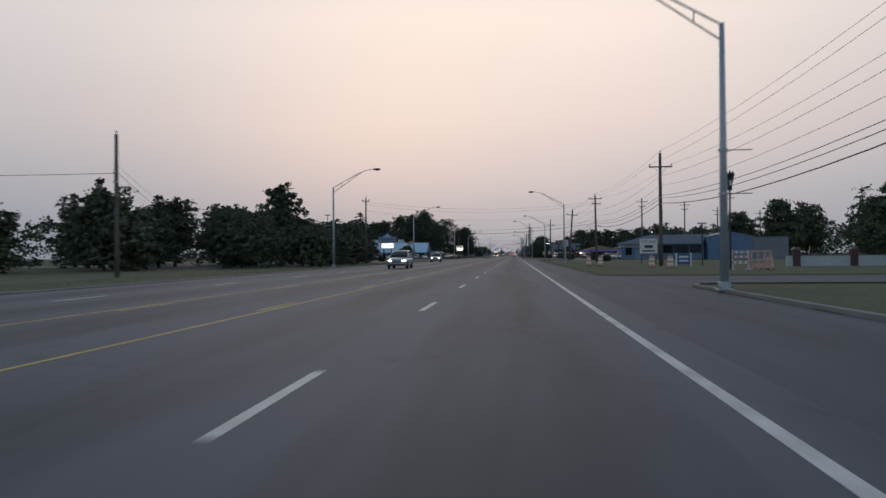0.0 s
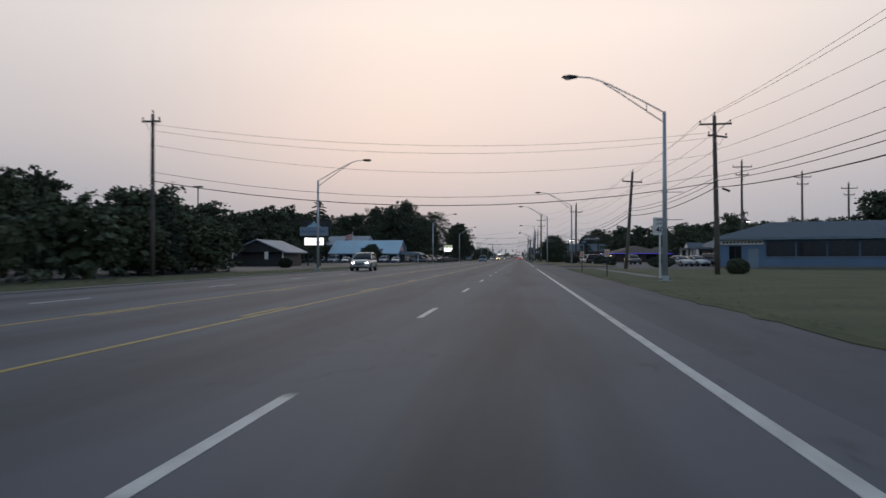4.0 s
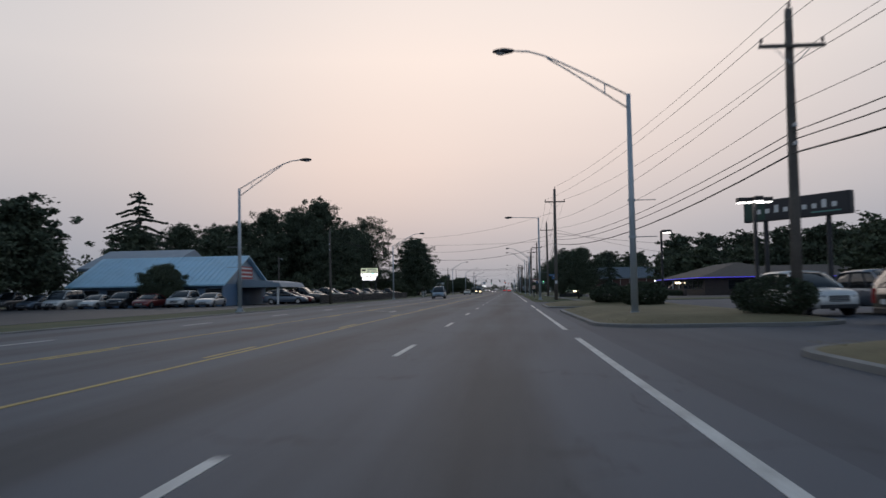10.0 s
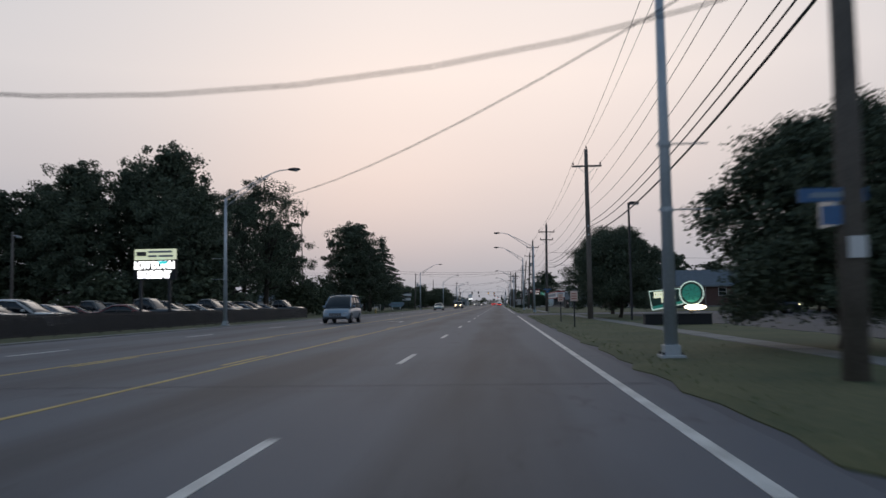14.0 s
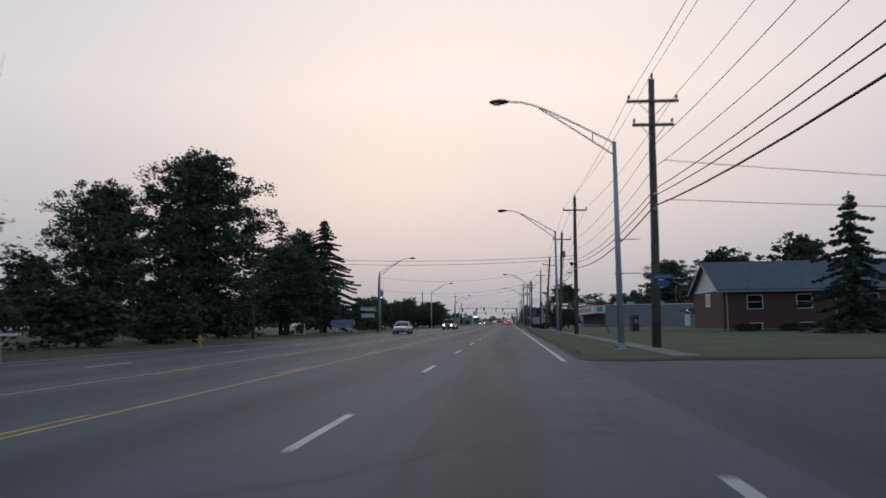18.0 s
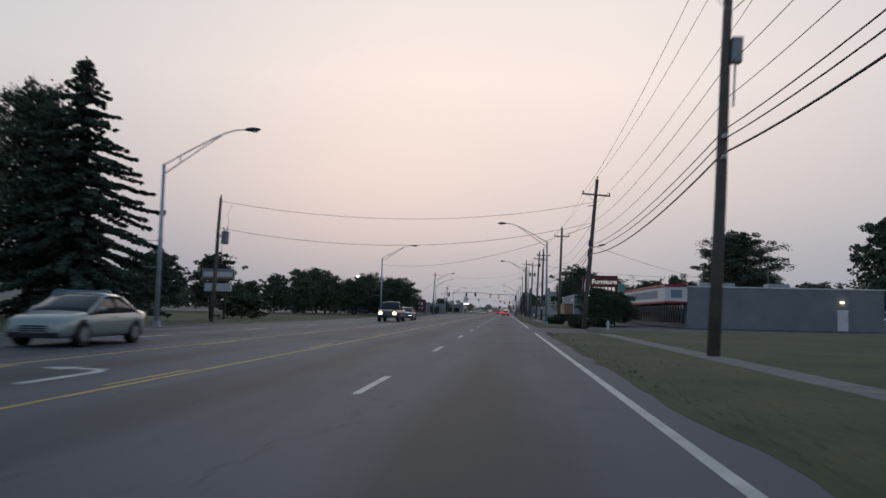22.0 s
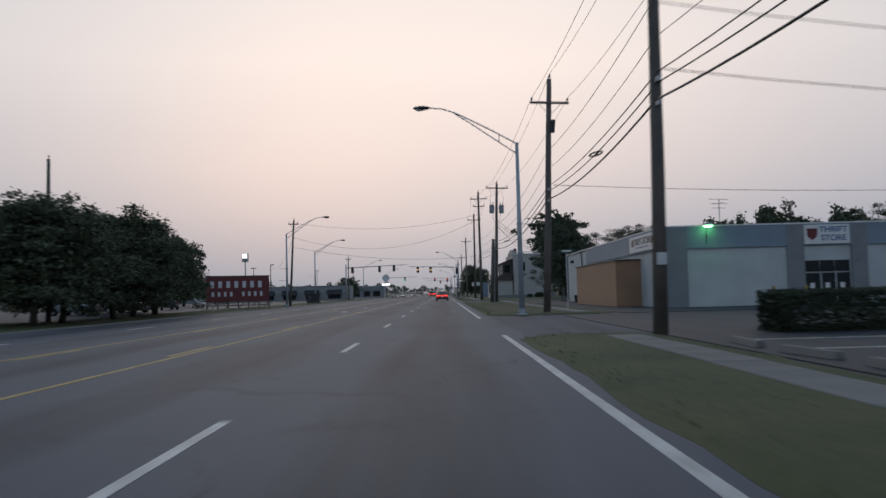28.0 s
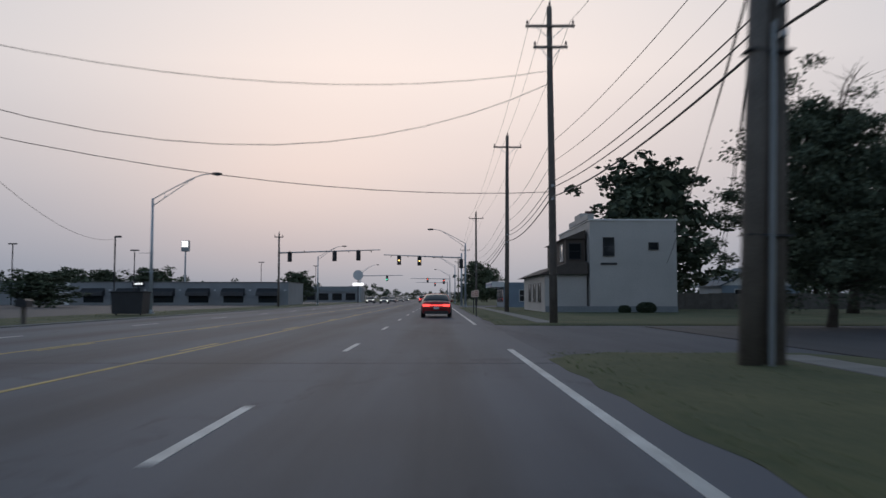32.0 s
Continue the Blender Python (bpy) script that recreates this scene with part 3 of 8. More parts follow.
# ---- street furniture ----
def street_lamp(x, y, rz, label, arm="truss", h=8.3, group="street lamps"):
    """A tapered steel pole; the arm points to local -x."""
    t = thing("street_lamp", x, y, 0.05, rz, label, "street lamp", group)
    part("pole", tube(bmesh.new(), (0, 0, 0.25), (0, 0, h), 0.135, 0.08, 12), M["alu"], t, smooth=True)
    b = cube(-0.24, 0.24, -0.24, 0.24, 0, 0.07)
    prism(b, [(-0.16, -0.16), (0.16, -0.16), (0.16, 0.16), (-0.16, 0.16)], 2, 0.07, 0.27)
    part("base_plate", b, M["alu"], t, bevel=0.012)
    for k in range(4):
        a = math.pi / 4 + k * math.pi / 2
        part("bolt", tube(bmesh.new(), (0.26 * math.cos(a), 0.26 * math.sin(a), 0.05), (0.26 * math.cos(a), 0.26 * math.sin(a), 0.13), 0.022, n=6), M["dark"], t)
    if arm == "truss":
        up = [(0, 0, h - 0.05), (-1.3, 0, h + 0.68), (-2.6, 0, h + 1.36), (-3.1, 0, h + 1.58), (-3.6, 0, h + 1.74), (-4.2, 0, h + 1.80)]
        lo = [(0, 0, h - 0.55), (-1.1, 0, h + 0.22), (-2.2, 0, h + 0.99), (-2.95, 0, h + 1.47)]
        part("upper_arm", polytube(bmesh.new(), up, 0.034, 8), M["alu"], t, smooth=True)
        part("lower_arm", polytube(bmesh.new(), lo, 0.03, 8), M["alu"], t, smooth=True)
        for q in (0.85,):
            part("strut", tube(bmesh.new(), (-q, 0, h - 0.6 + 0.72 * q), (-q, 0, h - 0.08 + 0.54 * q), 0.022, n=6), M["alu"], t)
        hx, hz = -4.2, h + 1.80
    else:
        part("arm", polytube(bmesh.new(), [(0, 0, h - 0.1), (-0.2, 0, h), (-1.5, 0, h + 0.06), (-2.9, 0, h + 0.1)], 0.034, 8), M["alu"], t, smooth=True)
        hx, hz = -2.9, h + 0.1
    bm = bmesh.new()
    bmesh.ops.create_uvsphere(bm, u_segments=12, v_segments=8, radius=0.5, matrix=Matrix.Translation((hx - 0.36, 0, hz)) @ Matrix.Diagonal((0.86, 0.34, 0.22, 1)))
    for v in bm.verts:
        if v.co.x > hx - 0.25:
            v.co.y *= 0.7
    head = part("lamp_head", bm, M["dark"], t, "grey cobra-head lamp, unlit", smooth=True)
    bm = bmesh.new()
    bmesh.ops.create_uvsphere(bm, u_segments=10, v_segments=6, radius=0.5, matrix=Matrix.Translation((hx - 0.46, 0, hz - 0.07)) @ Matrix.Diagonal((0.42, 0.26, 0.16, 1)))
    part("lens", bm, M["offhead"], head, "clear glass lens", smooth=True)
    for z in (3.0, 4.35):
        part("collar", tube(bmesh.new(), (0, 0, z - 0.05), (0, 0, z + 0.05), 0.135, n=12), M["alu"], t)
        part("banner_rod", tube(bmesh.new(), (-0.16, 0, z), (0.88, 0, z), 0.016, n=6), M["grey"], t, "thin empty banner rod")
    return t


def utility_pole(x, y, h, arms=((1.2, 2.1),), lean=0.0, label="weathered wooden utility pole with crossarm", extras=(), r=0.19, group="utility poles", z=0.05):
    """arms: (distance below the top, length). lean: metres by which the top stands further right than the foot."""
    t = thing("utility_pole", x - lean, y, z, 0, label, "utility pole", group)
    t.matrix_world = Matrix.Translation((x - lean, y, z)) @ Euler((0, math.atan2(lean, h), 0)).to_matrix().to_4x4()
    part("pole", polytube(bmesh.new(), [(0, 0, -0.2), (0.015, 0.01, h * 0.4), (-0.01, 0, h * 0.75), (0, 0, h)], [r, r * 0.88, r * 0.75, r * 0.64], 12), M["wood"], t, smooth=True)
    for d, ln, *turn in arms:
        za = h - d
        made = set(t.children)
        part("crossarm", cube(-ln / 2, ln / 2, -r - 0.09, -r + 0.01, za - 0.06, za + 0.06), M["wood"], t, bevel=0.01)
        for s in (-1, 1):
            part("brace", tube(bmesh.new(), (s * 0.06, -r - 0.1, za - 0.62), (s * ln * 0.29, -r - 0.1, za - 0.05), 0.016, n=5), M["steel"], t)
            bm = tube(bmesh.new(), (s * (ln / 2 - 0.08), -r - 0.04, za + 0.06), (s * (ln / 2 - 0.08), -r - 0.04, za + 0.15), 0.016, n=6)
            tube(bm, (s * (ln / 2 - 0.08), -r - 0.04, za + 0.13), (s * (ln / 2 - 0.08), -r - 0.04, za + 0.26), 0.062, 0.045, 8)
            part("insulator", bm, M["ceram"], t)
        if turn:
            for ob in set(t.children) - made:
                ob.matrix_basis = pose(0, 0, 0, 0, 0, turn[0])
    bm = tube(bmesh.new(), (0.02, 0, h), (0.02, 0, h + 0.10), 0.016, n=6)
    tube(bm, (0.02, 0, h + 0.08), (0.02, 0, h + 0.24), 0.06, 0.045, 8)
    part("top_insulator", bm, M["ceram"], t)
    for zc in (5.7, 6.3):
        part("cable_bracket", cube(-0.05, 0.05, -r - 0.16, -r * 0.7, zc - 0.05, zc + 0.06), M["steel"], t)
    if "can" in extras or "cans" in extras:
        for s in ((-1, 1) if "cans" in extras else (1,)):
            cz = h - 3.25
            bm = tube(bmesh.new(), (s * 0.52, 0, cz + .05), (s * 0.52, 0, cz + 0.80), 0.26, 0.27, n=16)
            tube(bm, (s * 0.52, 0, cz), (s * 0.52, 0, cz + 0.05), 0.21, 0.26, 16)
            tube(bm, (s * 0.52, 0, cz + 0.80), (s * 0.52, 0, cz + 0.84), 0.29, 0.29, 16)
            tube(bm, (s * 0.52, 0, cz + 0.84), (s * 0.52, 0, cz + 0.93), 0.28, 0.12, 16)
            tr = part("transformer", bm, M["grey"], t, "grey drum transformer", smooth=False)
            for q in (-0.1, 0.1):
                part("bushing", tube(bmesh.new(), (s * 0.52 + q, 0, cz + 0.9), (s * 0.52 + q * 1.6, 0, cz + 1.2), 0.045, 0.03, 8), M["ceram"], tr)
            part("hanger", cube(min(0, s * 0.3), max(0, s * 0.3), -0.05, 0.05, cz + 0.5, cz + 0.58), M["steel"], t)
            part("jumper", polytube(bmesh.new(), [(s * .62, 0, cz + 1.2), (s * .75, 0, cz + 1.6), (s * .55, 0, cz + 2.1), (s * .9, -.1, h - .5)], .012, 5), M["wire"], t, "thin looping lead")
            part("jumper", polytube(bmesh.new(), [(s * .4, -.2, cz + .5), (s * .42, -.2, cz - .5), (s * .2, -.15, cz - 1.0), (s * .06, -.1, cz - .75)], .016, 5), M["wire"], t, "drooping black lead")
    if "splice" in extras:
        part("splice_case", tube(bmesh.new(), (.35, -.25, 5.72), (.85, -.25, 5.52), .07, .07, 8), M["dark"], t, "black cable splice case")
    if "tap" in extras:
        part("splice_case", tube(bmesh.new(), (-.42, -.22, 6.25), (-.30, -.22, 5.98), .13, .15, 10), M["dark"], t, "dark round cable splice case")
    if "box" in extras:
        part("switch_box", cube(.12, .42, -.22, .08, 8.5, 9.25), M["grey"], t, "grey metal switch box", bevel=.02)
        part("conduit", tube(bmesh.new(), (.24, -.1, 7.2), (.24, -.1, 8.5), .03, n=6), M["grey"], t)
    if "stub" in extras:
        part("stub_arm", tube(bmesh.new(), (-.55, -.2, h - 2.2), (0, -.15, h - 2.05), .03, n=6), M["dark"], t, "short dark side bracket")
        for z in (5.6, 6.4):
            part("conduit", tube(bmesh.new(), (-.2, -.16, z), (-.2, -.16, z + .5), .045, n=6), M["dark"], t)
    if "lump" in extras:
        part("splice_case", tube(bmesh.new(), (.16, -.2, h - 2.85), (.18, -.2, h - 2.2), .12, .15, 10), M["dark"], t, "dark cylindrical fuse case")
    if "prop" in extras:
        part("stub_pole", polytube(bmesh.new(), [(-.46, -.12, -.2), (-.40, -.12, 4.0), (-.36, -.12, 6.75)], [.21, .19, .17], 12), M["wood"], t, "sawn-off grey pole lashed beside it", smooth=True)
        for z in (2.2, 5.4):
            part("lashing", cube(-.6, .18, -.31, .10, z, z + .03), M["dark"], t)
        part("conduit", tube(bmesh.new(), (-.2, -.36, 0), (-.18, -.3, 5.9), .045, n=8), M["grey"], t, "grey riser conduit")
    if "conduit" in extras:
        part("conduit", tube(bmesh.new(), (0.1, -r - 0.05, 0), (0.06, -r - 0.02, h * 0.5), 0.055, n=8), M["grey"], t, "grey riser conduit")
    if "tag" in extras:
        part("tag", cube(-0.12, 0.12, -r - 0.035, -r - 0.01, 1.7, 2.0), M["plate"], t, "small pale plate")
    return t


def sagging(p, q, sag, steps=12):
    p, q = Vector(p), Vector(q)
    return [p.lerp(q, k / steps) - Vector((0, 0, sag * 4 * (k / steps) * (1 - k / steps))) for k in range(steps + 1)]


def cable_span(wires, label, group="overhead lines"):
    """wires: (start, end, sag, radius)."""
    p = Vector(wires[0][0])
    t = thing("overhead_line", p.x, p.y, 0, 0, label, "cable", group)
    for a, b, sag, r in wires:
        bm = polytube(bmesh.new(), [v - Vector((p.x, p.y, 0)) for v in sagging(a, b, sag)], r, 5)
        part("wire", bm, M["wire"], t, smooth=True)
    return t


def post_sign(x, y, w, h, top, face, name="road_sign", label="", post="steel", bars=(), rz=0.0, category="sign", group="", post_w=0.03, back=True):
    """A flat sheet sign on one post; bars: (x, z, width, height, material) on its face."""
    t = thing(name, x, y, 0.06, rz, label, category, group)
    part("post", cube(-post_w, post_w, 0.01, 0.01 + post_w * 1.4, -0.1, top - h * 0.2), M[post], t)
    part("panel", cube(-w / 2, w / 2, -0.008, 0.006, top - h, top), M[face], t, bevel=0.002)
    for bx, bz, bw, bh, m in bars:
        part("marking", cube(bx - bw / 2, bx + bw / 2, -0.016, -0.010, top - h + bz - bh / 2, top - h + bz + bh / 2), M[m], t)
    return t


def barrel(x, y):
    t = thing("traffic_barrel", x, y, 0.06, 0, "orange and white striped plastic traffic barrel", "barrel", "traffic barrels")
    for k in range(5):
        m = "sign_orange" if k % 2 == 0 else "white"
        part("band", tube(bmesh.new(), (0, 0, 0.06 + k * 0.18), (0, 0, 0.06 + (k + 1) * 0.18 - 0.005), 0.27 - 0.018 * k, 0.265 - 0.018 * k, 14), M[m], t)
    part("base", tube(bmesh.new(), (0, 0, 0), (0, 0, 0.06), 0.38, 0.36, 14), M["tyre"], t, "black rubber base ring")
    part("handle", polytube(bmesh.new(), [(-0.1, 0, 0.95), (-0.07, 0, 1.05), (0.07, 0, 1.05), (0.1, 0, 0.95)], 0.02, 6), M["sign_orange"], t)
    return t


# ---- vehicles; the front points to local +y ----
# st: (place along the length, top height, share of the width); cab: roofline (place, share of the height from belt to roof)
KINDS = {
    "sedan": dict(L=4.8, W=1.84, H=1.45, zb=0.24, r=0.335, belt=.93, st=[(-.5, .70, .74), (-.492, .88, .86), (-.46, .98, .94), (-.38, 1.0, .98), (-.2, .97, 1), (.1, .95, 1), (.26, .93, 1), (.38, .84, .97), (.45, .76, .91), (.488, .66, .82), (.5, .54, .70)],
                  cab=[(-.40, 0), (-.33, .42), (-.24, .84), (-.16, .97), (-.06, 1), (.03, .95), (.10, .78), (.20, .33), (.265, 0)], post=((-.16, -.36), (.035, .25))),
    "suv": dict(L=4.7, W=1.9, H=1.72, zb=0.30, r=0.37, belt=1.06, st=[(-.5, .82, .80), (-.494, 1.02, .90), (-.46, 1.08, .96), (-.3, 1.08, 1), (0, 1.07, 1), (.22, 1.06, 1), (.34, 1.02, .98), (.42, .97, .94), (.472, .90, .87), (.492, .78, .80), (.5, .60, .70)],
                cab=[(-.492, 0), (-.478, .35), (-.45, .74), (-.41, .92), (-.30, .99), (-.12, 1), (.02, .95), (.10, .78), (.19, .36), (.255, 0)], post=((-.42, -.487), (.03, .24))),
    "van": dict(L=5.0, W=1.98, H=1.95, zb=0.30, r=0.35, belt=1.10, st=[(-.5, .84, .86), (-.495, 1.06, .93), (-.46, 1.1, .97), (-.3, 1.1, 1), (0, 1.1, 1), (.28, 1.08, 1), (.40, .97, .96), (.47, .84, .88), (.5, .62, .76)],
                cab=[(-.495, 0), (-.488, .5), (-.465, .9), (-.40, .98), (-.1, 1), (.12, .96), (.19, .80), (.28, .36), (.345, 0)], post=((-.45, -.49), (.14, .33))),
    "pickup": dict(L=5.75, W=2.02, H=1.88, zb=0.40, r=0.41, belt=1.16, st=[(-.5, .88, .90), (-.496, 1.14, .95), (-.46, 1.16, .98), (-.1, 1.16, 1), (.18, 1.15, 1), (.34, 1.12, .99), (.44, 1.07, .96), (.485, 1.0, .91), (.497, .88, .86), (.5, .70, .80)],
                   cab=[(-.075, 0), (-.065, .5), (-.045, .92), (.0, 1), (.07, 1), (.115, .93), (.15, .72), (.21, .25), (.235, 0)], post=((-.045, -.07), (.115, .225))),
}


def car(kind, colour, x, y, rz, label, lights="off", group="", z=0.0, name=None, bar=False):
    k = KINDS[kind]
    L, W, H, zb, r, belt = k["L"], k["W"], k["H"], k["zb"], k["r"], k["belt"]
    t = thing(name or {"sedan": "car", "suv": "suv", "van": "van", "pickup": "pickup_truck"}[kind], x, y, z, rz, label, "car" if kind == "sedan" else kind, group)
    pm = paint(*colour)
    bm = bmesh.new()
    rings = []
    for yf, zt, wf in k["st"]:
        w = W / 2 * wf
        lo = zb + (.06 if abs(yf) > .49 else 0)
        pts = [(-w * .88, lo), (-w * .97, lo + .10), (-w * .995, lo + (zt - lo) * .38), (-w, lo + (zt - lo) * .62), (-w * .965, zt - .09), (-w * .90, zt - .025), (-w * .78, zt), (-w * .4, zt + .02), (0, zt + .028)]
        pts += [(-a, b) for a, b in pts[-2::-1]]
        rings.append([bm.verts.new((px, yf * L, pz)) for px, pz in pts])
    for a, b in zip(rings, rings[1:]):
        for i in range(len(a)):
            j = (i + 1) % len(a)
            bm.faces.new((a[i], a[j], b[j], b[i]))
    bm.faces.new(rings[0])
    bm.faces.new(rings[-1][::-1])
    bmesh.ops.recalc_face_normals(bm, faces=bm.faces)
    part("body", bm, pm, t, smooth=True)

    def side(z):
        """Half width of the cabin at a height: it leans in towards the roof."""
        return W / 2 * (.93 - .19 * (z - belt) / (H - belt))

    def section(zt, grow, from_z):
        ws = [(-side(from_z) - grow, from_z), (-side((from_z + zt) / 2) - grow, (from_z + zt) / 2), (-side(zt) - grow + .02, zt - .05), (-side(zt) + .07, zt - .008 + grow), (-side(zt) * .5, zt + .012 + grow), (0, zt + .018 + grow)]
        return ws + [(-a, b) for a, b in ws[-2::-1]]

    def loft(rows):
        bm = bmesh.new()
        rr = [[bm.verts.new((px, yy, pz)) for px, pz in pts] for yy, pts in rows]
        for a, b in zip(rr, rr[1:]):
            for i in range(len(a)):
                j = (i + 1) % len(a)
                bm.faces.new((a[i], a[j], b[j], b[i]))
        bm.faces.new(rr[0])
        bm.faces.new(rr[-1][::-1])
        bmesh.ops.recalc_face_normals(bm, faces=bm.faces)
        return bm
    cab = [(yf * L, belt - .05 + (H - belt + .05) * max(f, .04)) for yf, f in k["cab"]]
    part("window_glass", loft([(yy, section(zz, 0, belt - .08)) for yy, zz in cab]), M["glass"], t, "dark tinted windows", smooth=True)
    top = [(yy, zz) for (yy, zz), (_, f) in zip(cab, k["cab"]) if f > .9]
    part("roof", loft([(yy, section(zz, .014, zz - .085)) for yy, zz in top]), pm, t, smooth=True)
    (rr0, rb), (fr0, fb) = k["post"]
    hi_r, hi_f = H - .07, H - .09
    lo = [(-side(belt), rb * L, belt - .03), (side(belt), rb * L, belt - .03), (side(belt), fb * L, belt - .03), (-side(belt), fb * L, belt - .03)]
    hi = [(-side(hi_r), rr0 * L, hi_r), (side(hi_r), rr0 * L, hi_r), (side(hi_f), fr0 * L, hi_f), (-side(hi_f), fr0 * L, hi_f)]
    b1 = fb
    cols = [0, 1, 2, 3]
    for i in cols:
        part("pillar", tube(bmesh.new(), Vector(lo[i]), Vector(hi[i]), .045, .04, 6), pm, t)
    for s in (-1, 1):
        for q in ((.45,) if kind in ("sedan", "pickup") else (.36, .70)):
            a = Vector(lo[0 if s < 0 else 1]).lerp(Vector(lo[3 if s < 0 else 2]), q)
            b = Vector(hi[0 if s < 0 else 1]).lerp(Vector(hi[3 if s < 0 else 2]), q)
            part("pillar", tube(bmesh.new(), a, b, .04, .035, 6), M["dark"], t)
        bm = bmesh.new()
        bmesh.ops.create_uvsphere(bm, u_segments=8, v_segments=6, radius=.5, matrix=Matrix.Translation((s * (W / 2 + .07), b1 * L - .45, belt + .08)) @ Matrix.Diagonal((.2, .12, .14, 1)))
        part("mirror", bm, pm, t, smooth=True)
        for yf in (-.30, .315):
            wy = yf * L
            wh = part("wheel", tube(bmesh.new(), (s * (W / 2 - .21), wy, r), (s * (W / 2 + .015), wy, r), r, r * .97, 20), M["tyre"], t)
            part("rim", tube(bmesh.new(), (s * (W / 2 - .05), wy, r), (s * (W / 2 + .022), wy, r), r * .66, r * .58, 14), M["chrome"], wh, "alloy rim")
            bm = bmesh.new()
            prism(bm, [(wy + (r + .07) * math.cos(a), r + (r + .07) * math.sin(a)) for a in np.linspace(-.25, math.pi + .25, 14)], 0, s * (W / 2 - .30), s * (W / 2 - .012))
            part("wheel_arch", bm, M["dark"], t)
    zf = np.interp(.47, [s[0] for s in k["st"]], [s[1] for s in k["st"]])
    hm = {"off": "offhead", "front": "head", "warm": "warmhead", "rear": "offhead"}[lights]
    tm = "tail" if lights == "rear" else "offtail"
    wf = W / 2 * .80
    for s in (-1, 1):
        bm = bmesh.new()
        bmesh.ops.create_uvsphere(bm, u_segments=12, v_segments=8, radius=.5, matrix=Matrix.Translation((s * wf * .84, L * (.484 if kind == "pickup" else .468), zf - .15)) @ Euler((0, 0, s * -.45)).to_matrix().to_4x4() @ Matrix.Diagonal((.42, .26, .15, 1)))
        part("headlight", bm, M[hm], t, "lit headlight" if lights in ("front", "warm") else "clear headlight", smooth=True)
        if kind == "pickup":
            part("indicator", cube(min(s * wf * .62, s * wf), max(s * wf * .62, s * wf), L * .48, L * .5 + .004, zf - .34, zf - .25), M["warmhead" if lights == "warm" else "offhead"], t, "amber indicator lamp", bevel=.015)
        tall = kind != "sedan"
        zt = k["st"][1][1]
        part("tail_lamp", cube(min(s * wf * (.78 if tall else .55), s * wf * 1.1), max(s * wf * (.78 if tall else .55), s * wf * 1.1), -L * .5 - .008, -L * .468, zt - (.42 if tall else .20), zt + (.02 if tall else -.06)), M[tm], t, "lit red tail lamp" if lights == "rear" else "red tail lamp", bevel=.015)
    if bar:
        part("light_bar", cube(-wf * .56, wf * .56, -L * .5 - .016, -L * .47, k["st"][1][1] - .16, k["st"][1][1] - .10), M[tm], t, "red full-width light bar")
    part("grille", cube(-wf * .52, wf * .52, L * .47, L * .5 + .008, zf - .36, zf - .13), M["dark"], t, "black grille", bevel=.03)
    for q in range(3):
        part("grille_bar", cube(-wf * .48, wf * .48, L * .5 + .004, L * .5 + .02, zf - .32 + q * .06, zf - .30 + q * .06), M["steel"], t)
    for s in (-1, 1):
        part("door_handle", cube(min(s * (W / 2 - .02), s * (W / 2 + .02)), max(s * (W / 2 - .02), s * (W / 2 + .02)), -.30, -.12, belt - .16, belt - .13), pm, t)
    part("front_bumper", cube(-wf * .95, wf * .95, L * .462, L * .5 + .02, zb, zb + .15), M["dark"], t, bevel=.03)
    part("rear_bumper", cube(-wf * .98, wf * .98, -L * .5 - .03, -L * .47, zb, zb + .18), M["dark"], t, bevel=.03)
    part("number_plate", cube(-.16, .16, -L * .5 - .05, -L * .5 - .042, zb + .28, zb + .43), M["plate"], t, "pale blank plate")
    if kind == "pickup":
        part("bed", cube(-W * .42, W * .42, -L * .485, -L * .07, .85, 1.17), M["dark"], t, "dark open load bed")
    return t


# ---- building pieces ----
def window(parent, x0, x1, z0, z1, y, frame="white", glass="glass", out=-1, mid=True, axis="y", depth=0.06):
    """A framed window in a wall at y (or x, with axis 'x'); out: the side it faces."""
    t = 0.06

    def bx(a0, a1, d0, d1, c0, c1):
        lo, hi = sorted((y + out * d0, y + out * d1))
        return cube(a0, a1, lo, hi, c0, c1) if axis == "y" else cube(lo, hi, a0, a1, c0, c1)
    w = part("window", bx(x0, x1, 0.004, 0.015, z0, z1), M[glass], parent, "dark window pane")
    part("frame", bx(x0 - t, x0, 0.004, depth, z0 - t, z1 + t), M[frame], w)
    part("frame", bx(x1, x1 + t, 0.004, depth, z0 - t, z1 + t), M[frame], w)
    part("frame", bx(x0, x1, 0.004, depth, z1, z1 + t), M[frame], w)
    part("sill", bx(x0, x1, 0.004, depth + .05, z0 - t, z0), M[frame], w)
    if mid:
        zm = (z0 + z1) / 2
        part("rail", bx(x0, x1, 0.016, 0.045, zm - .02, zm + .02), M[frame], w)
    return w


def gable(parent, x0, x1, y0, y1, ze, zr, material, over=0.35, thick=0.16, along="y", name="roof"):
    """A pitched roof as two slabs, the ridge along x or y."""
    bm = bmesh.new()
    a0, a1, b0, b1 = (x0, x1, y0, y1) if along == "y" else (y0, y1, x0, x1)
    c = (a0 + a1) / 2
    slope = (zr - ze) / (c - a0)
    for s, e in ((-1, a0), (1, a1)):
        edge = e + s * over
        ez = ze - slope * over
        pts = [(edge, ez), (c, zr), (c, zr + thick), (edge, ez + thick)]
        prism(bm, pts if along == "y" else pts, 1 if along == "y" else 0, b0 - over, b1 + over)
    return part(name, bm, M[material], parent)


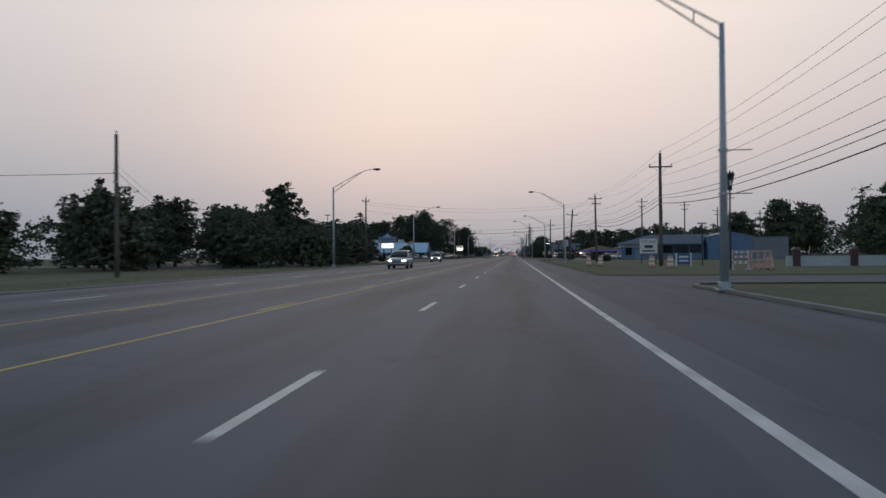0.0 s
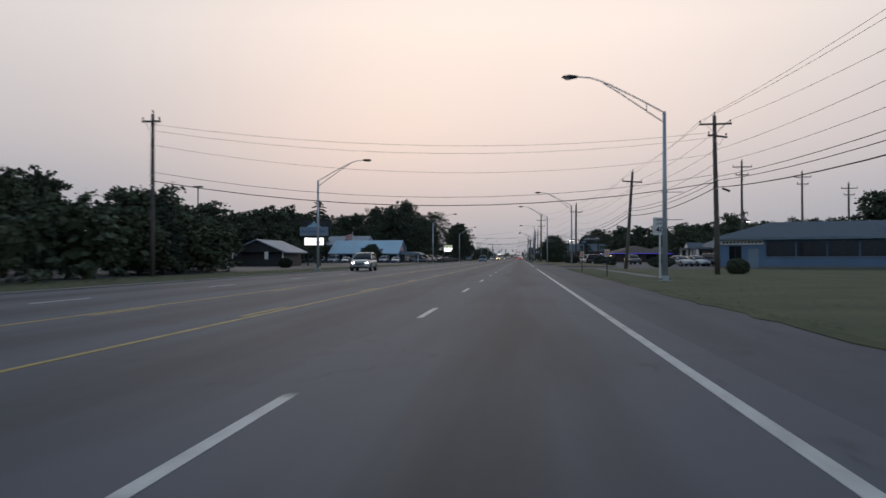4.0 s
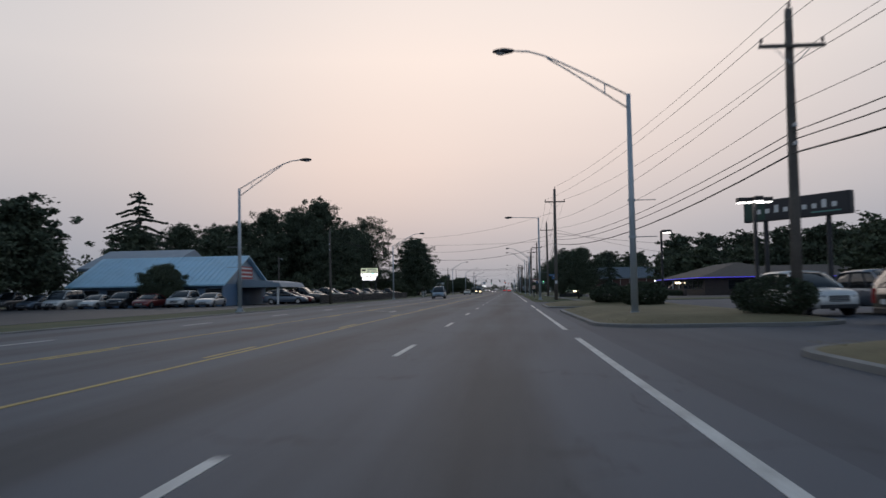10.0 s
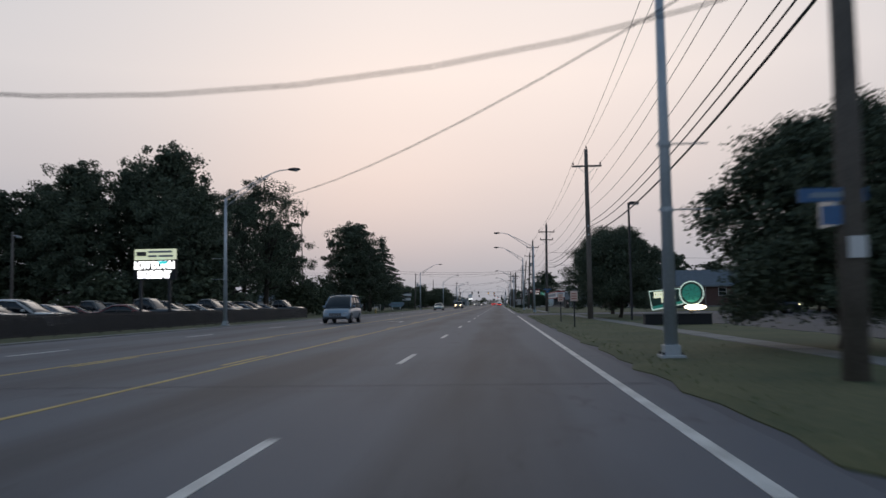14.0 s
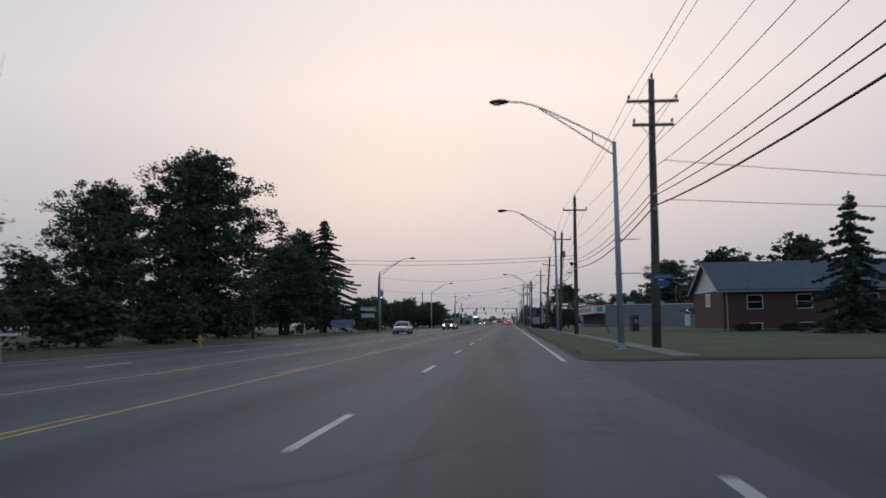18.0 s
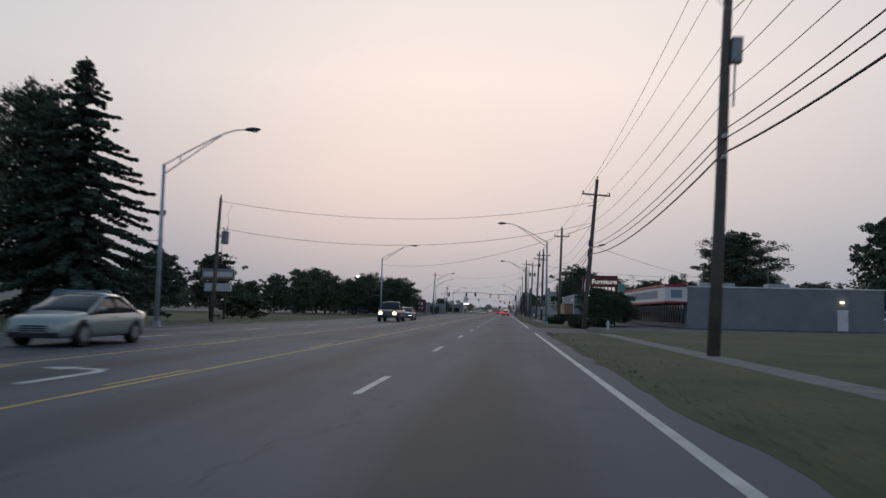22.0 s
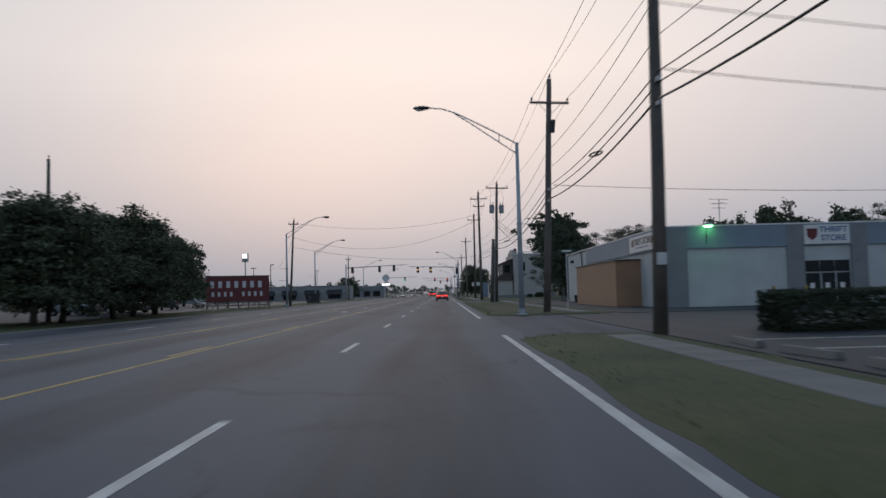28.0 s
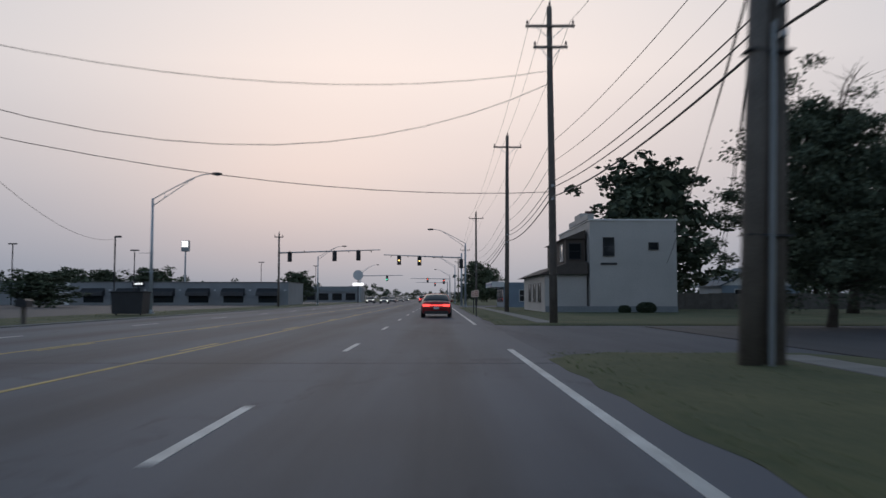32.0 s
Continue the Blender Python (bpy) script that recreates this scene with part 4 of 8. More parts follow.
# ---- ground, road, verges ----
def slab(name, x0, x1, y0, y1, z0, z1, material, label="", kind="structure", category="", bevel=0.0, parent=None):
    ob = part(name, cube(x0, x1, y0, y1, z0, z1), M[material], parent, bevel=bevel)
    return tagged(ob, label, category, "", kind)


slab("ground", -2500, 2500, -2500, 2900, -0.6, -0.10, "grass", "flat grassy ground reaching the hazy horizon", category="ground")
slab("road", -17.2, 2.3, -260, 1900, -0.5, 0.0, "road", "worn grey five-lane asphalt road with pale wheel tracks", category="road")
slab("road_shoulder", 2.3, 4.3, -260, 152, -0.5, -0.004, "side", "paved grey road shoulder", category="road")
slab("ground_right", 4.3, 62, -260, 152, -0.5, -0.012, "side", "grey asphalt drives and forecourts beside the road", category="pavement")
slab("ground_right_far", 2.3, 62, 152, 760, -0.5, -0.012, "side", "grey asphalt drives and side streets", category="pavement")
slab("verge_left", -24.0, -17.5, -260, 900, -0.4, 0.05, "grass", "strip of dull mown grass beside the road", category="grass", bevel=0.03)
slab("lot_left_south", -70, -24.0, -10, 92, -0.4, 0.03, "lot", "dark asphalt forecourt", category="pavement")
slab("lot_left", -60, -22.0, 92, 236, -0.4, 0.06, "lot", "dark asphalt car sales lot", category="pavement")
slab("lawn_left", -220, -24.0, 236, 440, -0.4, 0.035, "grass", "dull green lawn", category="grass")
slab("lawn_left_south", -220, -24.0, -260, -10, -0.4, 0.035, "grass", "dull green lawn", category="grass")
slab("lot_left_north", -200, -24.0, 440, 700, -0.4, 0.03, "lot", "dark asphalt parking area", category="pavement")
slab("kerb_left", -17.5, -17.2, -260, 900, -0.4, 0.06, "kerb", "worn concrete kerb", category="kerb", bevel=0.03)

# grass on the right between drives: (x0, x1, y0, y1, kind of grass)
VERGES = [(6.3, 20, -130, -78, "grass"), (4.6, 46, -64, 51, "grass"), (4.9, 12.5, 68, 92, "dry"), (2.7, 10.5, 100.5, 121.5, "dry"), (2.4, 11, 126, 139, "dry"),
          (2.5, 11, 152.5, 224, "grass"), (2.2, 16, 242, 334, "grass"), (16, 60, 242, 352, "grass"), (5.6, 16, 334, 346, "grass"), (2.5, 5.6, 352, 372, "grass"), (1.95, 5.5, 377, 412.5, "grass"),
          (2.2, 8.6, 430, 480.5, "grass"), (2.6, 24, 498.5, 562, "grass"), (3.2, 40, 592, 760, "grass"), (13, 60, 152.5, 160, "grass"), (24, 60, 498.5, 590, "grass")]
SIDEWALKS = [(6.6, 153, 223), (5.6, 243, 334), (7.6, 12, 48), (5.0, 500, 560), (4.25, 377.5, 411.5), (6.9, 431, 480)]
rng = np.random.default_rng(7)


def ring(x0, x1, y0, y1, r, jitter, seed):
    """Points round a rectangle with rounded corners, about a metre apart, a little uneven."""
    g = np.random.default_rng(seed)
    r = min(r, (x1 - x0) / 2 - .05, (y1 - y0) / 2 - .05)
    pts = []
    for cx, cy, a0, (ex, ey) in ((x1 - r, y0 + r, -90, (x1, y1 - r)), (x1 - r, y1 - r, 0, (x0 + r, y1)), (x0 + r, y1 - r, 90, (x0, y0 + r)), (x0 + r, y0 + r, 180, (x1 - r, y0))):
        for k in range(7):
            a = radians(a0 + k * 15)
            pts.append((cx + r * math.cos(a), cy + r * math.sin(a)))
        px, py = pts[-1]
        n = max(1, int(math.hypot(ex - px, ey - py) / 1.2))
        pts += [(px + (ex - px) * k / n, py + (ey - py) * k / n) for k in range(1, n)]
    w = g.normal(0, 1, (len(pts), 2)) * jitter
    return [(x + a, y + b) for (x, y), (a, b) in zip(pts, w)]


def terrace(x0, x1, y0, y1, r, profile, jitter, seed):
    """A low grass bed: the profile gives (inset, height) from the edge inwards."""
    base = np.array(ring(x0, x1, y0, y1, r, jitter, seed))
    mid = np.array([(x0 + x1) / 2, (y0 + y1) / 2])
    half = np.array([(x1 - x0) / 2, (y1 - y0) / 2])
    bm = bmesh.new()
    last = None
    for d, z in profile:
        p = mid + (base - mid) * (1 - d / half)
        row = [bm.verts.new((x, y, z)) for x, y in p]
        if last:
            for k in range(len(row)):
                bm.faces.new((last[k], last[(k + 1) % len(row)], row[(k + 1) % len(row)], row[k]))
        last = row
    bm.faces.new(last)
    return bm


def blades(name, x0, x1, y0, y1, n, material, label, hgt=0.05, base_z=0.06):
    """A thin scatter of upright grass blades, none on the sidewalks."""
    p = np.stack([rng.uniform(x0, x1, n), rng.uniform(y0, y1, n), np.full(n, base_z)], 1)
    for sx, sy0, sy1 in SIDEWALKS:
        p = p[~((np.abs(p[:, 0] - sx) < .52) & (p[:, 1] > sy0 - .3) & (p[:, 1] < sy1 + .3))]
    n = len(p)
    a = rng.uniform(0, math.pi, n)
    u = np.stack([np.cos(a), np.sin(a), np.zeros(n)], 1) * (0.006 + 0.012 * rng.random(n))[:, None]
    h = np.stack([rng.normal(0, 0.03, n), rng.normal(0, 0.03, n), hgt * (0.4 + rng.random(n) ** 2 * 1.2)], 1)
    v = np.stack([p - u, p + u, p + u * 0.25 + h, p - u * 0.2 + h], 1).reshape(-1, 3)
    return tagged(quads_object(name, v, M[material], None), label, "grass", "", "stuff")


for k, (x0, x1, y0, y1, kind) in enumerate(VERGES):
    dry = kind == "dry"
    prof = [(.15, -.3), (.15, .09), (.6, .17), (1.3, .27), (2.2, .32)] if dry else [(0, -.3), (0, .004), (.25, .05), (.8, .07)]
    tagged(part("verge", terrace(x0, x1, y0, y1, 2.2 if dry else 1.6, prof, .0 if dry else .07, 40 + k), M[kind]), "mown grass verge, green and dry in patches" if not dry else "dry yellowed grass island behind a kerb", "grass", "", "structure")
    near = min(x1, x0 + 5.0)
    if x0 < 12:
        m = .5 if dry else .06
        blades("grass_tufts", x0 + m, near - m, y0 + m, y1 - m, int((near - x0) * (y1 - y0) * 26), "dryblade" if dry else "blade", "short uneven grass tufts", .035, .15 if dry else .05)
    if dry or y0 < -100:
        bm = bmesh.new()
        a, c = ring(x0, x1, y0, y1, 2.2 if dry else 1.6, 0, 0), ring(x0 + .16, x1 - .16, y0 + .16, y1 - .16, 2.05 if dry else 1.45, 0, 0)
        lo, hi = [bm.verts.new((x, y, -.3)) for x, y in a], [bm.verts.new((x, y, .09)) for x, y in a]
        mid = np.array([(x0 + x1) / 2, (y0 + y1) / 2])
        top = [bm.verts.new((*(mid + (np.array(q) - mid) * (1 - .17 / np.array([(x1 - x0) / 2, (y1 - y0) / 2]))), .10)) for q in a]
        for i in range(len(a)):
            j = (i + 1) % len(a)
            bm.faces.new((lo[i], lo[j], hi[j], hi[i]))
            bm.faces.new((hi[i], hi[j], top[j], top[i]))
        tagged(part("kerb", bm, M["kerb"]), "worn pale concrete kerb round the grass", "kerb", "", "structure")
tagged(part("verge", terrace(2.8, 5.4, 436, 452, 1.2, [(0, .02), (0, .074), (.35, .079)], .2, 77), M["worn"]), "worn dry brown patch of grass beside the road", "grass", "", "structure")
blades("grass_tufts", -22, -17.6, -110, 92, 8000, "blade", "short uneven grass tufts", 0.06)
blades("grass_tufts", -23, -17.6, 236, 600, 10000, "blade", "short uneven grass tufts", 0.06)

# side lots
slab("lot_thrift", 5.6, 40, 376, 428, -0.4, 0.012, "lot", "dark asphalt parking lot with painted bays", category="pavement")
slab("lot_thrift_side", 8.7, 40, 430, 497, -0.4, 0.010, "lot", "dark asphalt side drive", category="pavement")
slab("lot_neon", 11.2, 60, 152, 224, -0.4, 0.012, "lot", "grey asphalt parking lot", category="pavement")
for k in range(11):
    tagged(slab("bay_line", 6.6, 12.4, 381 + k * 2.75, 381.12 + k * 2.75, 0.008, 0.018, "line", "worn white parking bay line"), group="bay lines")
for k in range(10):
    t = thing("wheel_stop", 6.05, 382.4 + k * 2.75, 0.012, 90 + 5 * math.sin(k * 4.1), "weathered concrete wheel stop at the lot edge", "wheel stop", "wheel stops")
    part("bar", prism(bmesh.new(), [(-.09, 0), (.09, 0), (.06, .13), (-.06, .13)], 0, -.85, .85), M["concrete"], t, bevel=.012)

# sidewalks: separate concrete flags
flag = bmesh.new()
box(flag, -0.42, 0.42, -0.742, 0.742, 0, 0.06)
bmesh.ops.bevel(flag, geom=list(flag.edges), offset=0.012, segments=1, affect="EDGES")
flag_me = bpy.data.meshes.new("flag")
flag.to_mesh(flag_me)
flag.free()
flag_me.materials.append(M["concrete"])
for x, y0, y1 in SIDEWALKS:
    walk_ob = thing("sidewalk", x, y0, 0.022, 0, "pale concrete sidewalk of separate weathered flags", "sidewalk", "", "structure")
    for k in range(int((y1 - y0) / 1.5)):
        shared("flag", flag_me, walk_ob, 0.12 * math.sin((y0 + k * 1.5) * 0.05), 0.75 + k * 1.5, 0.012 * rng.random(), rng.normal() * 0.3)

# ---- road markings ----
def marks(name, material, rects, label):
    t = thing(name, 0, 0, 0, 0, label, "road marking", "", "structure")
    for x0, x1, y0, y1 in rects:
        part("stripe", cube(x0, x1, y0, y1, -0.01, 0.006), M[material], t)
    return t


marks("edge_line", "line", [(1.60, 1.74, y, y + 30) for y in range(-250, 50, 30)] + [(1.60, 1.74, 72, 96), (1.60, 1.74, 100, 126), (1.60, 1.74, 128, 137)] + [(1.60, 1.74, y, min(y + 30, 224)) for y in range(153, 224, 30)]
      + [(1.60, 1.74, y, min(y + 30, 334)) for y in range(242, 334, 30)] + [(1.60, 1.74, 347, 380), (1.60, 1.74, 384, 413), (1.60, 1.74, 427, 482), (1.60, 1.74, 499, 560), (1.60, 1.74, 595, 900)], "solid white road edge line, worn")
marks("lane_line", "line", [(-2.16, -2.04, y, y + 3.05) for y in np.arange(-250.1, 900, 12.19)], "broken white lane line")
marks("lane_line", "line", [(-13.1, -12.98, y, y + 3.05) for y in np.arange(-246, 900, 12.19)], "broken white lane line of the oncoming side")
marks("centre_line", "yellow", [(-5.62, -5.52, y, y + 60) for y in range(-250, 560, 60)] + [(-9.35, -9.25, y, y + 60) for y in range(-250, 560, 60)]
      + [(-5.86, -5.76, y, y + 3.05) for y in np.arange(-250, 560, 12.19)] + [(-9.12, -9.02, y, y + 3.05) for y in np.arange(-250, 560, 12.19)], "worn yellow lines of the centre turning lane")
for ay in (125, 205, 300, 449, 464.5):
    t = thing("turn_arrow", -7.4, ay, 0.004, 0, "worn white left-turn arrow painted on the road", "road marking", "turn arrows", "structure")
    part("shaft", cube(0.3, 0.48, -1.6, 0.6, -0.01, 0.004), M["line"], t)
    bm = polytube(bmesh.new(), [(0.39, 0.6, -0.005), (0.3, 1.0, -0.005), (-0.1, 1.3, -0.005), (-0.45, 1.3, -0.005)], 0.012, 4)
    prism(bm, [(0.48, 0.6), (0.30, 0.6), (0.14, 1.0), (-0.4, 1.12), (-0.4, 1.36), (0.25, 1.25)], 2, -0.01, 0.004)
    prism(bm, [(-0.4, 0.9), (-0.4, 1.6), (-1.0, 1.25)], 2, -0.01, 0.004)
    part("arrow_head", bm, M["line"], t)
for y, w in ((478, .10), (160, .08), (318, .08), (-40, .08)):
    tagged(slab("road_seam", -17.0, 2.2, y, y + w, -0.02, 0.003, "lot", "dark tar seam across the road"), category="road")

# ---- street lamps ----
LR = [(6.4, -83.5), (6.95, 5.5), (6.9, 76.0), (4.6, 106.0), (4.4, 249.7), (4.2, 287.5), (4.0, 368.3), (3.8, 429.5), (3.6, 567.5), (3.8, 640), (3.8, 715)]
LL = [(-18.7, -27.6), (-18.6, 37.6), (-17.9, 128.5), (-17.8, 199.0), (-17.6, 326.5), (-17.5, 398.5), (-17.6, 481.9), (-20.6, 520.8), (-20.8, 602), (-20.8, 680)]
lamp = street_lamp(*LR[0], 0, "pale steel street lamp with truss arm over the road")
for x, y in LR[1:]:
    copy_thing(lamp, pose(x, y, 0.05) @ Matrix.Diagonal((1, 1, 1.08 if y == 287.5 else 1, 1)))
for x, y in LL:
    copy_thing(lamp, pose(x, y, 0.05, 0, 0, 180))
street_lamp(3.4, 164.5, 0, "slim steel street lamp with one straight arm", "plain", 9.0)

# ---- utility poles on the right, with their lines ----
UP = [(13.3, -92, 10.4, 0.0, ((1.2, 2.1),), ()), (13.3, -34.2, 10.4, 0.0, ((1.3, 2.1),), ()), (12.8, 20.2, 10.6, -.15, ((0.6, 2.1), (1.4, 1.9, 38)), ("splice",)), (11.2, 47.5, 9.8, 0.7, ((1.0, 2.0),), ()), (9.4, 103.0, 10.2, 0.1, ((1.3, 2.1),), ()),
      (4.95, 159.5, 11.5, 0.1, ((1.35, 2.1),), ("tag",)), (6.1, 202.8, 11.6, 0.0, ((1.2, 2.0),), ()), (6.2, 251.0, 11.2, 0.2, ((1.0, 2.1), (2.0, 1.7)), ()), (6.0, 287.8, 12.0, 0.2, ((1.2, 2.1),), ("tap",)),
      (6.35, 310.6, 11.4, 0.5, ((0.8, 2.15),), ("box",)), (6.95, 350.2, 11.7, 0.95, ((1.25, 2.2),), ("stub",)), (7.1, 392.0, 12.2, 0.35, ((1.1, 2.0),), ()), (5.6, 411.0, 10.8, 0.2, ((0.9, 2.1), (1.6, 1.4)), ("tag",)),
      (5.85, 432.2, 12.1, 0.5, ((1.3, 2.0),), ("lump",)), (6.15, 477.0, 12.8, 0.4, ((0.55, 2.4),), ("cans", "prop")), (5.2, 500.0, 14.8, -0.1, ((1.0, 2.3), (2.0, 1.6)), ()),
      (5.7, 528.4, 14.5, 0.1, ((1.0, 2.3),), ()), (6.0, 588.5, 14.6, 0.0, ((1.0, 2.3),), ()), (6.2, 645, 13, 0.0, ((1.0, 2.2),), ()), (6.2, 705, 13, 0.0, ((1.0, 2.2),), ())]
for x, y, h, lean, arms, extras in UP:
    utility_pole(x, y, h, arms, lean, "weathered wooden utility pole with crossarm" if not extras else "weathered wooden utility pole with crossarm and fittings", extras)


def hang(u, z, dx):
    x, y, h, lean = u[:4]
    return (x - lean * (1 - z / h) + dx, y - 0.18, z)


for a, b in zip(UP, UP[1:]):
    span = b[1] - a[1]
    s = span * 0.012
    la, lb = (-.4 if 40 < q[1] < 120 else 0 for q in (a, b))
    za, zb = a[2] - a[4][0][0] + 0.3, b[2] - b[4][0][0] + 0.3
    w = [(hang(a, za, -0.95), hang(b, zb, -0.95), s, 0.014), (hang(a, za, 0.95), hang(b, zb, 0.95), s * 1.1, 0.014), (hang(a, a[2] + 0.27, 0), hang(b, b[2] + 0.27, 0), s, 0.014),
         (hang(a, min(8.3, a[2] - 1.8), -0.1), hang(b, min(8.3, b[2] - 1.8), -0.1), s * 1.2, 0.015), (hang(a, 7.45 + la, 0), hang(b, 7.45 + lb, 0), s * 1.3, 0.015),
         (hang(a, 6.55 + la, 0), hang(b, 6.55 + lb, 0), s * 1.2, 0.018), (hang(a, 6.3 + la, 0.04), hang(b, 6.3 + lb, 0.04), s * 1.35, 0.020), (hang(a, 5.85 + la, -0.03), hang(b, 5.85 + lb, -0.03), s * 1.5, 0.030)]
    w = [(p, q, sag, r * .72 if r < .016 else r) for p, q, sag, r in w]
    cable_span(w, "black power and telephone lines sagging between roadside poles")
for i, f in ((8, .4), (9, .82), (10, .8), (12, .4), (13, .68)):
    a, b = UP[i], UP[i + 1]
    p = Vector(hang(a, 6.3, .04)).lerp(Vector(hang(b, 6.3, .04)), f)
    t = thing("cable_coil", p.x, p.y, p.z - (b[1] - a[1]) * .012 * 1.35 * 4 * f * (1 - f), 0, "black coil of spare cable hung on the line", "cable", "cable coils")
    part("coil", polytube(bmesh.new(), [(0.22 * math.cos(a_), 0.46 * math.sin(a_), 0.03 * math.cos(a_)) for a_ in np.linspace(0, 2 * math.pi, 17)], 0.03, 5), M["wire"], t)
    part("tie", tube(bmesh.new(), (0, -.48, -.03), (0, .48, -.03), .022, n=5), M["wire"], t)

# ---- poles and crossing lines on the left ----
UL = [(-23.8, -63, 8.6, 0), (-23.0, 13.6, 10.2, 0), (-18.7, 159.2, 7.7, 0), (-49, 142.5, 8.6, 0), (-20.2, 341.8, 8.7, 0.3), (-18.0, 488.8, 10.5, 0.6), (-20.6, 566.8, 9.5, 0), (-24, 440, 10.0, 0), (-44, 300, 9.0, 0), (-22.8, 287.8, 10.4, 0)]
for x, y, h, lean in UL:
    utility_pole(x, y, h, ((0.5, 1.2),) if y in (13.6, 488.8, 566.8) else (), lean, "plain weathered wooden pole beside the road", ("can",) if y == 341.8 else (), r=0.15)
CROSS = [((12.3, 20.2, 9.5), (-23, 13.6, 9.6), 1.1, .010), ((13.3, 20.4, 9.3), (-23, 13.6, 9.2), 1.3, .010), ((12.8, 20.2, 8.1), (-23, 13.6, 8.3), 1.5, .009), ((12.8, 20.2, 6.72), (-23, 13.6, 6.6), 1.55, .014), ((12.8, 20.2, 6.2), (-23, 13.6, 6.05), 1.55, .026),
         ((4.95, 159.5, 9.2), (-18.7, 159.2, 7.5), 1.5, .010), ((4.8, 160.0, 6.9), (-17.8, 199, 8.0), 1.2, .015), ((4.95, 159.5, 6.0), (-18.7, 159.2, 7.2), 2.2, .018), ((4.95, 159.5, 6.2), (-18.7, 159.2, 6.3), .3, .010),
         ((4.8, 160.0, 7.4), (34, 196, 5.0), .7, .014), ((4.8, 160.0, 7.0), (44, 176, 5.4), .7, .015),
         ((6.0, 287.8, 6.9), (-22.8, 287.8, 7.5), .5, .018), ((6.0, 287.8, 6.6), (-22.8, 287.8, 7.1), .5, .018), ((-22.8, 287.8, 7.5), (-44, 300, 7.8), .3, .016), ((-22.8, 287.8, 7.1), (-44, 300, 7.4), .3, .016),
         ((6.8, 350, 9.9), (-20.2, 341.8, 8.5), 1.3, .014), ((6.7, 350, 8.3), (-20.2, 341.8, 6.6), 1.5, .014), ((6.7, 350, 8.1), (-17.5, 398.5, 7.4), 1.3, .015),
         ((5.2, 500, 11.8), (-18, 488.8, 10.2), 1.3, .014), ((5.2, 500, 11.2), (-18, 488.8, 8.4), 2.6, .015), ((5.2, 500, 6.1), (-18, 488.8, 7.2), .9, .015), ((-18, 488.8, 8.6), (-33, 545, 7.2), 1.8, .014),
         ((5.9, 432.2, 6.6), (44, 436, 6.6), .5, .014), ((5.55, 411, 8.4), (40, 413.5, 7.8), 1.0, .015), ((5.55, 411, 6.7), (40, 413.5, 6.6), 1.0, .015), ((5.95, 477, 8.9), (33.2, 558, 2.8), 1.2, .018), ((5.95, 477, 8.6), (33.2, 560, 2.7), 1.4, .018), ((5.95, 477, 8.4), (23, 546, 3.4), 1.0, .018), ((5.95, 477, 8.2), (19.4, 529, 6.4), .6, .016), ((-23.8, -63, 6.3), (-64, -72, 7.2), .6, .016), ((-23.8, -63, 6.4), (-43, -4, 4.6), .5, .014), ((-23.8, -63, 6.8), (-43, -4, 5.2), .3, .010),
         ((6.4, 250, 7.6), (60, 262, 7.2), .8, .015), ((6.4, 250, 6.0), (60, 256, 6.0), .7, .014), ((6.6, 350, 6.5), (30, 392, 5.6), .6, .014)]
for c in CROSS:
    cable_span([c], "thin black line hanging across the road")
utility_pole(40, 413.5, 9.0, (), 0, "plain wooden pole behind the shop", (), r=0.15)

# ---- utility poles of the side street by the blue building ----
for x, y, h in ((27.9, 70, 13.4), (40, 84, 13.4), (49.5, 92, 12.4), (62, 100, 12)):
    utility_pole(x, y, h, ((0.8, 2.4), (1.8, 1.6)), 0, "distant wooden utility pole with two crossarms")

# ---- right side, from the start of the drive ----
def building(name, x, y, label, category="building"):
    return thing(name, x, y, 0, 0, label, category)


# low blue shop building, its front turned to the south-west
b = thing("shop_building", 21.1, 53.4, 0, -23, "low blue-painted shop with grey hipped roof and white sign band", "building")
part("wall", cube(0, 16, 0, 8, 0, 3.05), M["blue_wall"], b)
part("fascia", cube(-.55, 16, -.75, 8.5, 3.05, 3.27), M["blue_grey"], b)
bm = bmesh.new()
vl = [bm.verts.new(p) for p in ((-.6, -.8, 3.27), (16, -.8, 3.27), (16, 8.6, 3.27), (-.6, 8.6, 3.27))]
vh = [bm.verts.new(p) for p in ((4.6, 4, 5.0), (16, 4, 5.0))]
for f in ((vl[0], vl[1], vh[1], vh[0]), (vl[1], vl[2], vh[1]), (vl[2], vl[3], vh[0], vh[1]), (vl[3], vl[0], vh[0]), tuple(vl[::-1])):
    bm.faces.new(f)
part("roof", bm, M["shingle"], b, "grey-blue shingled hipped roof")
sg = part("signboard", cube(.1, 4.4, -.16, -.004, 2.55, 3.0), M["white"], b, "white sign band with dark lettering")
for k in range(11):
    part("marking", cube(.35 + k * .36, .58 + k * .36, -.175, -.162, 2.68, 2.87), M["sign_dark"], sg)
# the four wide panes also stand in for the porch's shade, as one dark band
for x0, x1 in ((1.0, 2.2), (4.7, 7.4), (7.6, 10.3), (10.5, 13.2), (13.4, 15.7)):
    w = part("window", cube(x0, x1, -.03, -.004, 1.3 if x0 > 4 else 1.0, 2.85 if x0 > 4 else 2.4), M["glass"], b, "dark shop window")
    part("sill", cube(x0 - .05, x1 + .05, -.1, -.004, (1.3 if x0 > 4 else 1.0) - .09, (1.3 if x0 > 4 else 1.0) - .01), M["blue_grey"], w)
    for q in (x0, (x0 + x1) / 2, x1):
        part("frame", cube(q - .03, q + .03, -.05, -.032, 1.3 if x0 > 4 else 1.0, 2.85 if x0 > 4 else 2.4), M["dark"], w)
